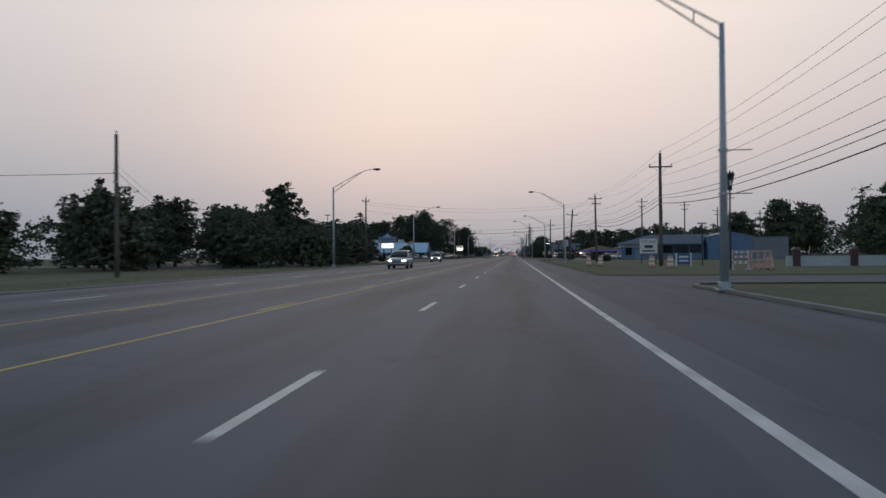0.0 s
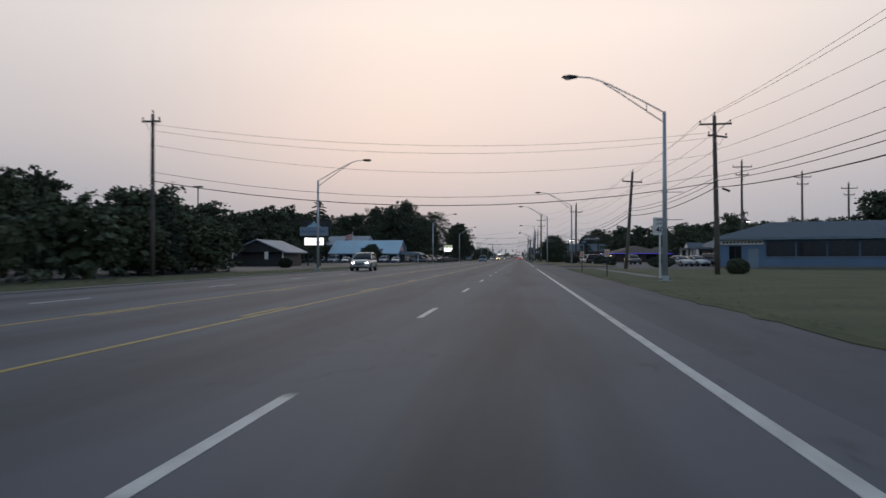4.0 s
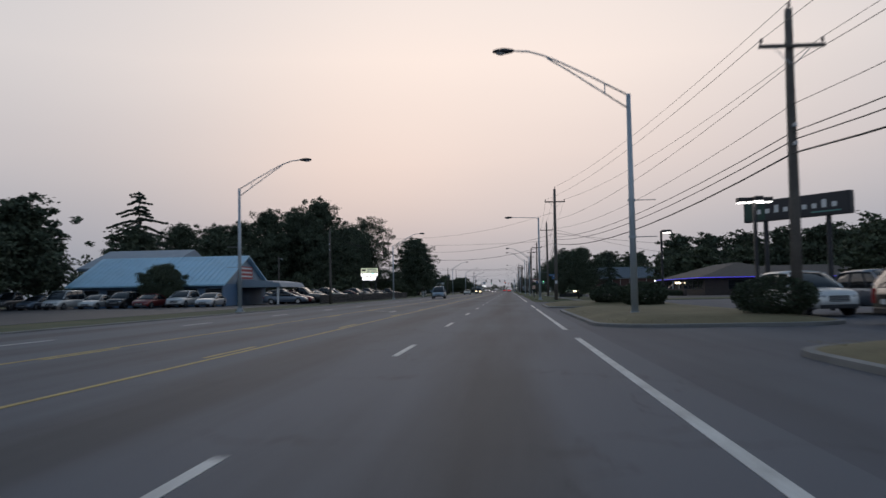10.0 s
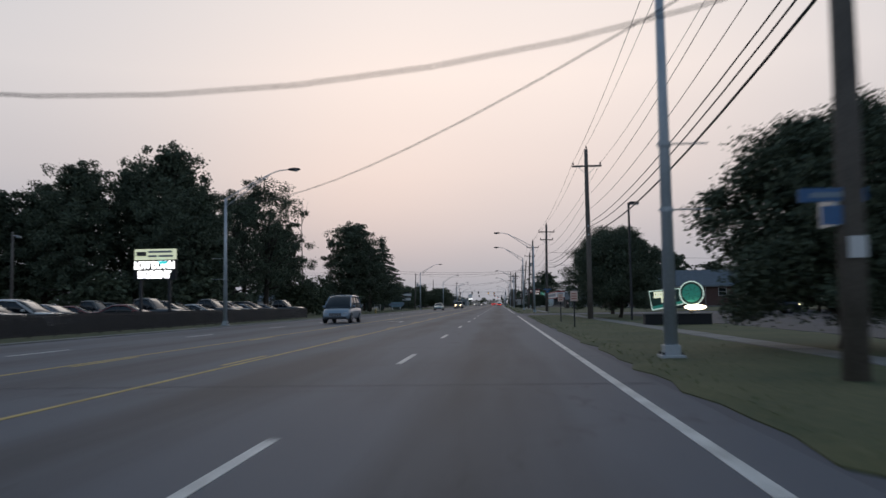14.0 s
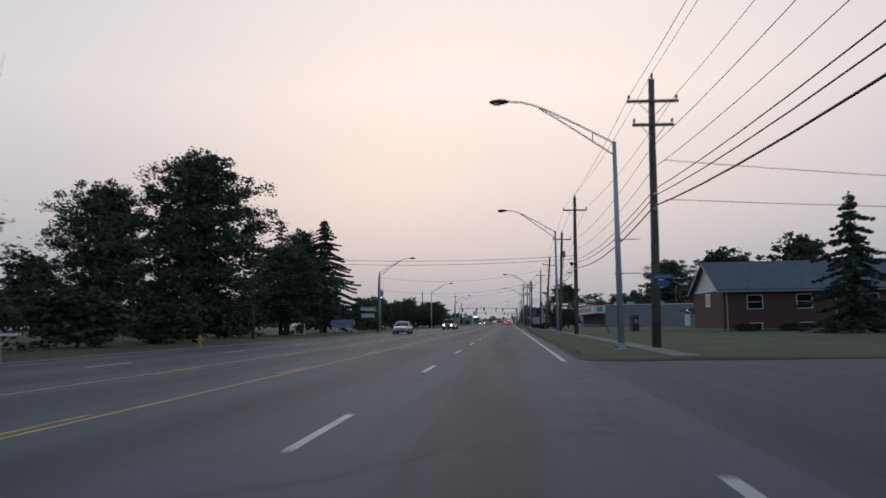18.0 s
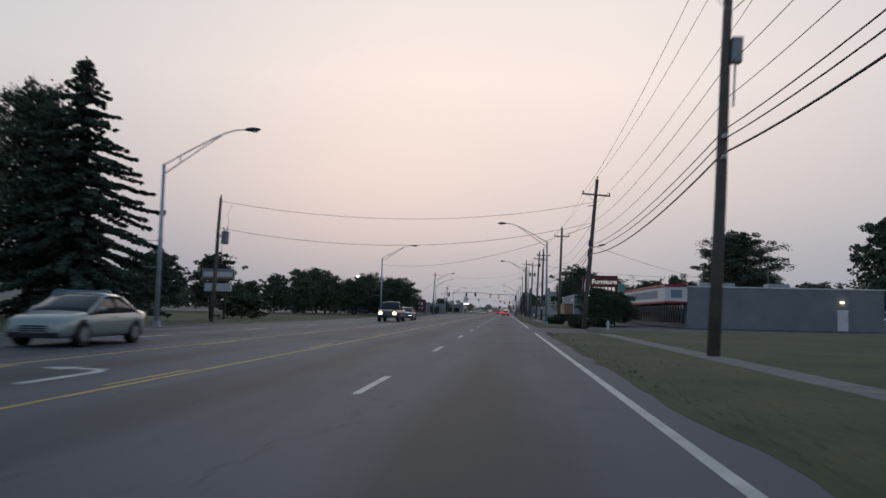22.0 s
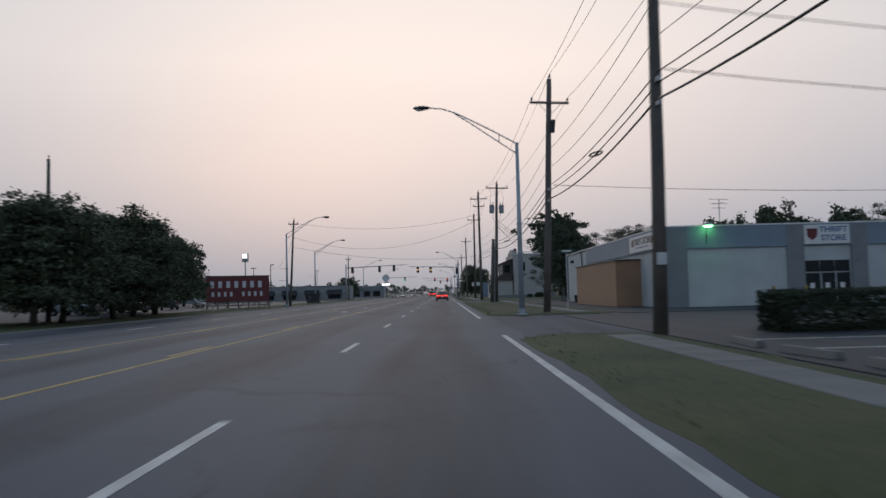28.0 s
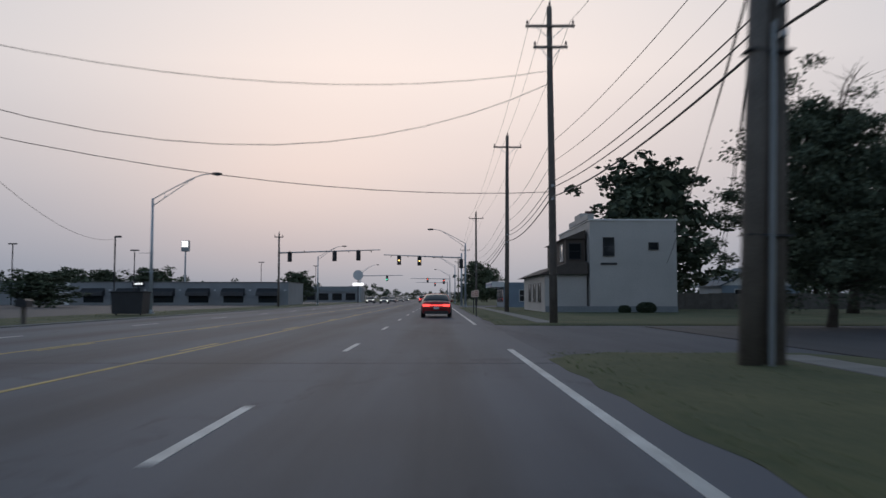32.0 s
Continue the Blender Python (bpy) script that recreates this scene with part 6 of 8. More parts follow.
for k in range(33):
    y0 = 1.2 + k * 1.28
    part("pane", cube(.22, .27, y0, y0 + 1.2, .45, 2.5), M["shop_glass"], b)
    part("mullion", cube(.16, .3, y0 + 1.2, y0 + 1.28, .4, 2.5), M["grey"], b)
part("plinth", cube(-.1, .3, 0, 44, 0, .42), M["concrete"], b, "low pale wall under the glass")
d = part("door", cube(14.6, 15.6, -.05, -.004, .05, 2.1), M["white"], b, "pale steel side door")
part("knob", cube(15.4, 15.47, -.1, -.05, 1.0, 1.07), M["steel"], d)
part("wall_lamp", cube(14.9, 15.2, -.2, 0, 2.75, 2.9), M["lamp_warm"], b, "glowing wall lamp")
for x0, w in ((3, 1.6), (5.4, 1.2), (10, 2.2)):
    part("roof_unit", cube(x0, x0 + w, 6, 7.6, 4.2, 4.75), M["grey"], b, bevel=.03)
t = thing("shop_sign", 9.4, 369, 0.05, 0, "dark red shop sign with pale lettering on a steel post", "sign")
part("cabinet", cube(-1.74, 1.74, -.2, .2, 3.2, 4.95), M["maroon"], t, bevel=.03)
part("marking", cube(-1.6, -1.0, -.23, -.202, 3.35, 4.3), M["white"], t, "pale emblem block")
part("marking", cube(-1.5, -1.1, -.23, -.202, 4.36, 4.6), M["white"], t, "pale emblem crown")
text_mesh("lettering", "Furniture", .66, M["sign_glow"], t, pose(.4, -.206, 4.36, 90, 0, 0), "pale lettering", bold=.012)
for k in range(6):
    part("marking", cube(-.62 + k * .36, -.38 + k * .36, -.22, -.202, 3.45, 3.85), M["sign_glow"], t)
part("frame", cube(-1.82, 1.82, -.14, .14, 4.95, 5.0), M["dark"], t)
part("post", tube(bmesh.new(), (0.3, 0, 0), (0.3, 0, 3.2), .12, n=10), M["dark"], t)
part("small_box", cube(1.85, 2.45, -.15, .15, 3.4, 4.2), M["sign_teal"], t, "pale green side panel")
part("bracket", cube(1.7, 1.9, -.05, .05, 3.75, 3.85), M["dark"], t)
shrub(8, 1.8, 1.4, .8, 5.9, 352.6, label="low clipped dark bush beside the pole", count=2200)
shrub(9, 2.4, 2.0, .85, 8.6, 362, label="low clipped dark bush under the sign", count=2200)
shrub(10, 2.2, 1.4, .75, 5.2, 372.8, label="low clipped dark bush by the drive", count=2200)
t = thing("fire_hydrant", 7.8, 349.7, 0.03, 0, "small pale fire hydrant", "hydrant", "hydrants")
part("barrel", tube(bmesh.new(), (0, 0, 0), (0, 0, .5), .11, .1, 10), M["plate"], t)
part("bonnet", tube(bmesh.new(), (0, 0, .5), (0, 0, .66), .12, .04, 10), M["plate"], t)
part("outlet", tube(bmesh.new(), (-.2, 0, .38), (.2, 0, .38), .05, n=8), M["plate"], t)

# thrift store
b = building("thrift_store", 18, 454, "pale flat-roofed thrift store with blue-grey fascia and boarded side", "shop")
b.matrix_world = pose(12.75, 437, 0) @ Matrix.Diagonal((.82, .88, .755, 1))
part("wall", cube(0, 30, 0, 39.5, 0, 4.7), M["pale_wall"], b)
part("fascia", cube(-.12, 30.1, -.12, 27.5, 4.45, 6.1), M["blue_grey"], b, "blue-grey metal fascia")
part("parapet", cube(0, 30, 27.5, 39.5, 4.7, 6.0), M["pale_wall"], b)
part("coping", cube(-.16, 30.2, -.16, 39.6, 6.1, 6.2), M["white"], b)
part("pier", cube(-.2, 1.6, -.2, .9, 0, 6.1), M["grey_wall"], b, "dark grey corner pier")
part("pier", cube(8.6, 9.8, -.16, .2, 0, 6.1), M["grey_wall"], b, "dark grey pier")
part("pier", cube(13.1, 14.2, -.16, .2, 0, 6.1), M["grey_wall"], b, "dark grey pier")
bx = part("hoarding", cube(-1.95, -.004, 6.1, 23.2, 0, 3.9), M["tan"], b, "tan plywood boarding")
sheet = bmesh.new()
box(sheet, -.012, 0, 0, 1.2, 0, 3.8)
sheet_me = bpy.data.meshes.new("sheet")
sheet.to_mesh(sheet_me)
sheet.free()
sheet_me.materials.append(M["tan"])
for k in range(14):
    shared("sheet", sheet_me, bx, -1.954, 6.2 + k * 1.205, .05)
part("hoarding_cap", cube(-2.05, 0, 6.0, 23.3, 3.9, 4.0), M["dark"], b)
s1 = part("signboard", cube(9.8, 13.0, -.22, -.125, 4.55, 6.0), M["white"], b, "white thrift store sign")
text_mesh("lettering", "THRIFT", .60, M["sign_blue"], s1, pose(11.85, -.226, 5.62, 90, 0, 0), bold=.012)
text_mesh("lettering", "STORE", .60, M["sign_blue"], s1, pose(11.85, -.226, 4.98, 90, 0, 0), bold=.012)
part("emblem", prism(bmesh.new(), [(9.98, 5.72), (10.74, 5.72), (10.69, 5.12), (10.36, 4.82), (10.03, 5.12)], 1, -.24, -.222), M["maroon"], s1, "dark red shield emblem")
s2 = part("signboard", cube(-.22, -.125, 1.3, 8.5, 4.6, 5.95), M["white"], b, "white thrift store sign on the side wall")
text_mesh("lettering", "THRIFT STORE", .78, M["sign_dark"], s2, pose(-.228, 4.7, 5.4, 90, 0, -90), bold=.01)
part("emblem", cube(-.24, -.222, 7.3, 7.75, 5.1, 5.65), M["maroon"], s2)
part("emblem", cube(-.24, -.222, 1.75, 2.2, 5.1, 5.65), M["maroon"], s2)
part("marking", cube(-.235, -.222, 3.0, 6.4, 4.88, 4.98), M["sign_blue"], s2)
for x0 in (9.85, 10.9, 11.95):
    w = part("pane", cube(x0, x0 + 1.0, -.06, -.004, .15, 2.35), M["shop_glass"], b, "glazed entrance door")
    part("frame", cube(x0 + 1.0, x0 + 1.1, -.09, -.004, .05, 2.45), M["steel"], w)
    part("transom", cube(x0, x0 + 1.0, -.06, -.004, 2.45, 3.3), M["shop_glass"], w)
    part("notice", cube(x0 + .3, x0 + .6, -.068, -.062, 1.2, 1.6), M["white"], w)
hd = part("lamp_hood", tube(bmesh.new(), (3.0, -.55, 6.12), (3.0, -.55, 6.34), .42, .16, 16), M["grey"], b, "dished grey floodlight hood")
part("green_lamp", tube(bmesh.new(), (3.0, -.55, 6.0), (3.0, -.55, 6.11), .22, .34, 14), M["neon_green"], hd, "glowing green floodlight")
part("bracket", polytube(bmesh.new(), [(3.0, -.14, 4.75), (3.0, -.2, 5.6), (3.0, -.3, 6.1), (3.0, -.5, 6.36)], .035, 6), M["dark"], hd)
part("downpipe", polytube(bmesh.new(), [(-.1, 30.4, .9), (-.1, 30.3, 2.5), (-.1, 30.0, 2.7), (-.1, 30.0, 5.3), (-.1, 30.3, 5.6), (-.1, 30.3, 6.05)], .06, 7), M["dark"], b, "crooked dark drainpipe")
part("pipe_collar", tube(bmesh.new(), (-.1, 30.4, .5), (-.1, 30.4, .92), .14, .1, 8), M["dark"], b)
part("wall_lamp", cube(-.35, -.004, 35.6, 36.1, 4.95, 5.25), M["dark"], b, "dark unlit wall lamp")
part("roof_unit", cube(10, 14, 12, 16, 6.1, 7.2), M["grey"], b, bevel=.04)
t = thing("waste_bin", 12.25, 464.2, 0, 0, "small dark waste bin under the drainpipe", "bin")
part("body", tube(bmesh.new(), (0, 0, .02), (0, 0, .62), .2, .25, 12), M["tyre"], t)
part("rim", tube(bmesh.new(), (0, 0, .62), (0, 0, .67), .27, .27, 12), M["dark"], t)
t = thing("planter_box", 12.2, 471.6, 0, 0, "small pale concrete planter by the corner of the shop", "planter")
part("body", cube(-.4, .4, -.3, .3, 0, .5), M["concrete"], t, bevel=.03)
part("soil", cube(-.33, .33, -.23, .23, .5, .515), M["bark"], t)
an = thing("aerial", 29.0, 474.0, 5.05, 20, "thin metal aerial mast on the shop roof", "aerial")
part("mast", tube(bmesh.new(), (0, 0, 0), (0, 0, 5.2), .045, n=6), M["steel"], an)
for k, ln in enumerate((1.6, 1.3, 1.0)):
    part("rod", tube(bmesh.new(), (-ln * .8, 0, 5.1 - k * .45), (ln * .8, 0, 5.1 - k * .45), .024, n=5), M["steel"], an)
part("boom", tube(bmesh.new(), (0, -.8, 4.7), (0, .8, 4.7), .025, n=5), M["steel"], an)
shrub(11, 3.9, 1.5, 1.0, 10.3, 411.6, label="clipped square dark hedge at the lot edge", square=.55, count=6500, name="hedge")
for x in (18.4, 20.2):
    t = thing("bollard", x, 435.6, 0, 0, "yellow painted steel bollard", "bollard", "bollards")
    part("tube", tube(bmesh.new(), (0, 0, 0), (0, 0, 1.05), .09, n=10), M["yellow"], t)
    part("cap", tube(bmesh.new(), (0, 0, 1.05), (0, 0, 1.1), .09, .04, 10), M["yellow"], t)
t = post_sign(6.72, 434, .84, .21, 3.3, "sign_green", "street_name_sign", "small green street name plate on a post", "steel", [(0, .11, .5, .08, "white")])

# white two-storey corner house
b = building("corner_house", 12, 527, "dirty white two-storey flat-roofed house with brown porch roof", "house")
part("wall", cube(.15, 7.1, 0, 16, 0, 7.4), M["cream"], b)
part("coping", cube(.07, 7.18, -.08, 16.1, 7.4, 7.52), M["white"], b)
part("parapet", cube(-.02, .5, 0, 9, 7.52, 7.95), M["cream"], b)
part("parapet", cube(-.02, .5, 3, 6, 7.95, 8.3), M["cream"], b)
part("wing", cube(-3.4, -.004, .6, 16, 0, 3.1), M["cream"], b)
part("bay", cube(-1.6, -.006, 1.2, 12, 3.9, 6.0), M["bshingle"], b, "brown shingled bay")
part("bay_roof", prism(bmesh.new(), [(-1.9, 6.0), (0, 6.75), (0, 6.0)], 1, 1.0, 12.2), M["bshingle"], b)
part("porch_roof", prism(bmesh.new(), [(-3.9, 3.1), (.0, 3.1), (.0, 4.1), (-1.7, 4.0)], 1, 0.2, 18), M["bshingle"], b, "brown shingled porch roof")
part("band", cube(-3.44, 7.14, -.03, .0, 0, .55), M["grey_wall"], b, "dark plinth")
window(b, 1.25, 2.05, 4.6, 6.0, 0, frame="dark")
window(b, 4.9, 5.6, 5.1, 5.6, 0, frame="dark", mid=False)
window(b, 2.6, 3.7, 4.3, 5.6, -1.6, frame="white", axis="x")
window(b, 6.2, 7.3, 4.3, 5.6, -1.6, frame="white", axis="x")
window(b, -1.3, -.4, 4.4, 5.6, 1.2, frame="dark")
part("vent", cube(1.0, 2.3, -.06, -.004, 3.85, 4.02), M["dark"], b)
for q in (3, 6.5, 10):
    window(b, q, q + 1.6, .9, 2.4, -3.4, frame="dark", axis="x")
part("chimney", cube(.6, 1.1, 4, 4.5, 7.5, 8.6), M["brick"], b)
shrub(61, 1.5, 1.0, .85, 16.2, 525.4, label="low dark bush against the house wall")
shrub(62, .9, .9, .6, 14.6, 525.8, label="small dark bush against the house wall")
t = thing("fence", 23, 546, 0, 0, "dark weathered board fence", "fence")
for k in range(28):
    part("board", cube(k * 1.3, k * 1.3 + 1.24, -.02, .02, .05, 1.65 + .05 * (k % 3)), M["wood"], t)
    part("post", cube(k * 1.3 + 1.2, k * 1.3 + 1.3, .02, .12, 0, 1.75), M["wood"], t)
b = building("bungalow", 33, 556, "pale blue bungalow with grey gable roof", "house")
part("wall", cube(0, 9, 0, 8, 0, 2.7), M["blue_grey"], b)
gable(b, 0, 9, 0, 8, 2.7, 4.8, "shingle", .4)
part("gable_wall", prism(bmesh.new(), [(0, 2.7), (9, 2.7), (4.5, 4.75)], 1, 0, .2), M["white"], b, "pale gable end")
window(b, 1.5, 2.7, 1.0, 2.2, 0)
window(b, 6, 7.2, 1.0, 2.2, 0)
b = building("corner_shop", 8.5, 566, "small white and blue shop with canopy")
part("wall", cube(0, 8, 0, 12, 0, 3.2), M["blue_grey"], b)
part("canopy", cube(-1.6, 0, -.3, 12, 2.6, 3.3), M["white"], b, "white canopy")
part("canopy_band", cube(-1.64, -1.6, -.3, 12, 2.75, 3.1), M["sign_blue"], b)
window(b, 2, 4, .8, 2.2, 0, frame="white")
for q in (1.5, 5, 8.5):
    window(b, q, q + 2, .7, 2.3, 0, axis="x", frame="dark")

# ---- left side ----
t = thing("dealer_sign", -30.6, 82, 0.03, 0, "large pale blue sign with peaked top over a lit message panel", "sign")
part("board", cube(-2.15, 2.15, -.15, .15, 4.5, 5.8), M["blue_grey"], t, bevel=.03)
part("crest", prism(bmesh.new(), [(-1.1, 5.8), (1.1, 5.8), (.7, 6.1), (.4, 6.15), (0, 6.65), (-.4, 6.15), (-.7, 6.1)], 1, -.12, .12), M["pale_blue"], t)
for k in range(14):
    part("marking", cube(-1.82 + k * .26, -1.67 + k * .26, -.17, -.152, 4.95, 5.25 + (.16 if k in (0, 4, 10, 11) else 0)), M["sign_blue"], t)
for k in range(6):
    part("marking", cube(-1.1 + k * .4, -.98 + k * .4, -.17, -.152, 4.65, 4.78), M["sign_blue"], t)
part("backing", cube(-1.9, 2.5, .16, .3, 4.45, 6.75), M["dark"], t, "dark sign panel behind the board")
mp = part("message_panel", cube(-1.42, 1.42, -.13, .13, 3.1, 4.2), M["panel_lit"], t, "glowing white message panel")
for z, w in ((3.8, .55), (3.42, 1.1)):
    for k in range(7):
        part("marking", cube(-w + k * w / 3.5, -w + k * w / 3.5 + w * .2, -.14, -.131, z, z + .16), M["grey"], mp)
for s in (-1, 1):
    part("post", tube(bmesh.new(), (s * .9, 0, 0), (s * .9, 0, 4.5), .11, n=10), M["dark"], t)
b = building("pavilion", -42, 78, "dark open-sided pavilion with pale roof edge")
# solid dark block added for the shaded inside of the open pavilion
part("wall", cube(.6, 7.2, 1.5, 12, 0, 2.1), M["dark"], b)
gable(b, 0, 8, 0, 12, 2.1, 3.8, "blue_grey", .4)
part("gable_wall", prism(bmesh.new(), [(.1, 2.1), (7.9, 2.1), (4, 3.75)], 1, .3, .45), M["dark"], b)
for x in (.2, 7.7):
    part("post", cube(x, x + .16, .2, .36, 0, 2.1), M["white"], b)
shrub(30, 1.7, 1.5, 1.2, -28.4, 60, label="round dark bush by the pavilion")
post_sign(-34, 70, .5, 1.0, 2.0, "white", "notice_sign", "small white notice board", "dark")
t = thing("flagpole", -24.35, 80.1, 0.05, 0, "thin white flagpole with a limp red and white striped flag", "flagpole")
t.matrix_world = pose(-24.35, 80.1, 0.05) @ Matrix.Diagonal((.78, .78, .77, 1))
part("pole", tube(bmesh.new(), (0, 0, 0), (0, 0, 6.4), .05, .03, 8), M["white"], t)
for k in range(9):
    bm = bmesh.new()
    rows = []
    for q in range(13):
        u = q / 12
        rows.append([bm.verts.new((-u * 1.55, .14 * math.sin(u * 9) + .05 * u, 6.2 - .55 * u ** 1.3 - (k + v) * .115 - .08 * math.sin(u * 5))) for v in (0, 1)])
    for a, c in zip(rows, rows[1:]):
        bm.faces.new((a[0], a[1], c[1], c[0]))
    fl = part("stripe", bm, M["flag_red" if k % 2 == 0 else "white"], t, "faded red stripe" if k % 2 == 0 else "", smooth=True)
    fl.modifiers.new("thick", "SOLIDIFY").thickness = 0.01
part("finial", tube(bmesh.new(), (0, 0, 6.4), (0, 0, 6.5), .06, .02, 8), M["steel"], t)

b = building("boat_shop", -46.4, 158, "boat and car dealer building with pale blue metal roof", "shop")
part("wall", cube(0, 16.4, .4, 15, 0, 2.4), M["blue_wall"], b)
gable(b, 0, 16.4, 0, 15, 2.4, 5.5, "pale_blue", .5, along="x")
part("gable_wall", prism(bmesh.new(), [(.4, 2.4), (15, 2.4), (7.6, 5.45)], 0, 16.2, 16.4), M["blue_grey"], b)
for k in range(28):
    part("seam", prism(bmesh.new(), [(-.5, 2.365), (7.5, 5.68), (7.5, 5.72), (-.5, 2.405)], 0, .2 + k * .6, .24 + k * .6), M["pale_blue"], b)
part("gable_sign", cube(16.4, 16.46, 5.0, 10.0, 3.0, 4.4), M["red"], b, "dark red sign with pale rows")
for z in (3.2, 3.65, 4.1):
    part("marking", cube(16.46, 16.48, 5.3, 9.7, z, z + .18), M["plate"], b)
part("annex_roof", prism(bmesh.new(), [(8, 4.6), (16, 7.0), (24, 4.6), (24, 4.3), (8, 4.3)], 0, -4, 7), M["blue_grey"], b, "grey roof of the rear wing")
part("annex", cube(-4, 7, 15.004, 24, 0, 4.3), M["grey_wall"], b)
part("canopy", prism(bmesh.new(), [(16.5, 2.0), (21.5, 2.0), (21.2, 2.5), (19.5, 2.75), (16.5, 2.8)], 1, 4.5, 14.5), M["blue_grey"], b, "curved grey canopy")
for q in (4.8, 14.0):
    part("post", cube(20.9, 21.1, q, q + .2, 0, 2.0), M["white"], b)
for k in range(6):
    window(b, 1.0 + k * 2.7, 2.8 + k * 2.7, .8, 1.9, .4, frame="blue_grey")

# sales lot: parked cars, railing, yellow sign
CARS = [car("sedan", ("silver", (.42, .43, .44)), -29.5, 153.6, 182, "silver sedan on the sales lot", group="sales lot cars"),
        car("suv", ("white", (.55, .55, .54)), -32.5, 154.0, 180, "white utility vehicle on the sales lot", group="sales lot cars"),
        car("sedan", ("dark_red", (.16, .02, .02)), -35.5, 153.2, 178, "dark red sedan on the sales lot", group="sales lot cars"),
        car("suv", ("black", (.012, .013, .015)), -38.5, 153.6, 183, "black utility vehicle on the sales lot", group="sales lot cars"),
        car("sedan", ("white", (.55, .55, .54)), -41.5, 154.0, 181, "white sedan on the sales lot", group="sales lot cars"),
        car("van", ("white", (.55, .55, .54)), -44.5, 153.2, 179, "white van on the sales lot", group="sales lot cars"),
        car("sedan", ("slate", (.10, .13, .17)), -47.5, 153.6, 177, "slate blue sedan on the sales lot", group="sales lot cars"),
        car("pickup", ("dark_grey", (.06, .065, .07)), -50.5, 154.0, 182, "dark grey pickup on the sales lot", group="sales lot cars")]
k = 0
for i in range(8):
    copy_thing(CARS[(i * 3 + 2) % 8], pose(-53.6 - 3.0 * i, 153.5 + .4 * math.sin(i * 2.3), 0.06, 0, 0, 180 + 3 * math.sin(i)))
for row_x, y0, y1, step in ((-24.8, 163.8, 236, 3.0), (-33.5, 181, 234, 3.1), (-46, 96, 106, 3.1)):
    y = y0
    while y < y1:
        k += 1
        src = CARS[(3, 6, 2, 7, 3, 6, 0, 7, 3, 1, 6)[k % 11]]
        if abs(y - 195.4) > 1.9 or row_x != -24.8:
            copy_thing(src, pose(row_x + .3 * math.sin(k * 3.1), y, 0.06, 0, 0, -90 + 4 * math.sin(k * 1.7)))
        y += step
t = thing("railing", -19.5, 158, 0.05, 0, "low dark metal picket railing along the sales lot", "railing")
bm = cube(-.035, .035, -.035, .035, 0, 1.04)
post_me = bpy.data.meshes.new("railing_post")
bm.to_mesh(post_me)
bm.free()
post_me.materials.append(M["dark"])
for k in range(36):
    shared("post", post_me, t, 0, k * 2.0, 0)
for z in (.12, .88):
    part("rail", cube(-.022, .022, .03, 69.97, z - .018, z + .018), M["dark"], t)
v, f = [], []
for k in range(35):
    for q in range(21):
        y0, n0 = k * 2.0 + .05 + q * .091, len(v)
        v += [(x, y, z) for z in (.06, 1.0) for x, y in ((-.012, y0), (.012, y0), (.012, y0 + .045), (-.012, y0 + .045))]
        f += [(n0, n0 + 3, n0 + 2, n0 + 1), (n0 + 4, n0 + 5, n0 + 6, n0 + 7)] + [(n0 + a, n0 + (a + 1) % 4, n0 + 4 + (a + 1) % 4, n0 + 4 + a) for a in range(4)]
tagged(from_arrays("pickets", v, f, M["dark"], t), kind="stuff")
t = thing("reader_board_sign", -20.9, 195.4, 0.05, 0, "lit roadside reader board with cream header on two posts", "sign")
part("header", cube(-1.25, 1.25, -.16, .16, 4.12, 4.78), M["panel_yellow"], t, "softly lit cream header")
part("board", cube(-1.3, 1.3, -.16, .16, 2.92, 4.06), M["tyre"], t, "black lamp board with glowing white lettering")
part("marking", cube(-1.12, -.52, -.18, -.162, 4.36, 4.62), M["sign_dark"], t, "dark oval emblem", bevel=.02)
for x0, z0, w in ((-.4, 4.54, 1.5), (-.4, 4.28, .55), (.25, 4.28, .9)):
    part("marking", cube(x0, x0 + w, -.175, -.162, z0, z0 + .13), M["grey"], t)
text_mesh("lettering", "LOW DOWN", .62, M["board_lit"], t, pose(0, -.166, 3.77, 90, 0, 0) @ Matrix.Diagonal((.70, 1, 1, 1)), "glowing white letters", spacing=.93, bold=.034)
text_mesh("lettering", "PAYMENT", .62, M["board_lit"], t, pose(0, -.166, 3.2, 90, 0, 0) @ Matrix.Diagonal((.78, 1, 1, 1)), "glowing white letters", spacing=.93, bold=.034)
part("marking", cube(.28, .8, -.235, -.225, 3.86, 4.02), M["cyan_lit"], t, "glowing cyan block")
part("frame", cube(-1.34, 1.34, -.14, .14, 4.1, 4.15), M["dark"], t)
for s in (-1, 1):
    part("post", cube(s * .9 - .08, s * .9 + .08, -.08, .08, 0, 2.95), M["dark"], t)

# fire hydrant, church board and kiosk on the lawn
t = thing("fire_hydrant", -17.9, 263.1, 0.05, 0, "yellow fire hydrant at the road edge", "hydrant", "hydrants")
part("barrel", tube(bmesh.new(), (0, 0, 0), (0, 0, .5), .12, .1, 10), M["yellow"], t)
part("bonnet", tube(bmesh.new(), (0, 0, .5), (0, 0, .7), .13, .04, 10), M["yellow"], t)
part("outlet", tube(bmesh.new(), (-.22, 0, .4), (.22, 0, .4), .06, n=8), M["yellow"], t)
t = thing("board_sign", -23.5, 330, 0.05, 0, "pale blue board sign on a low stone base", "sign")
part("board", cube(-1.3, 1.3, -.1, .1, .7, 1.8), M["board_blue"], t, bevel=.05)
part("base", cube(-1.5, 1.5, -.2, .2, 0, .14), M["concrete"], t)
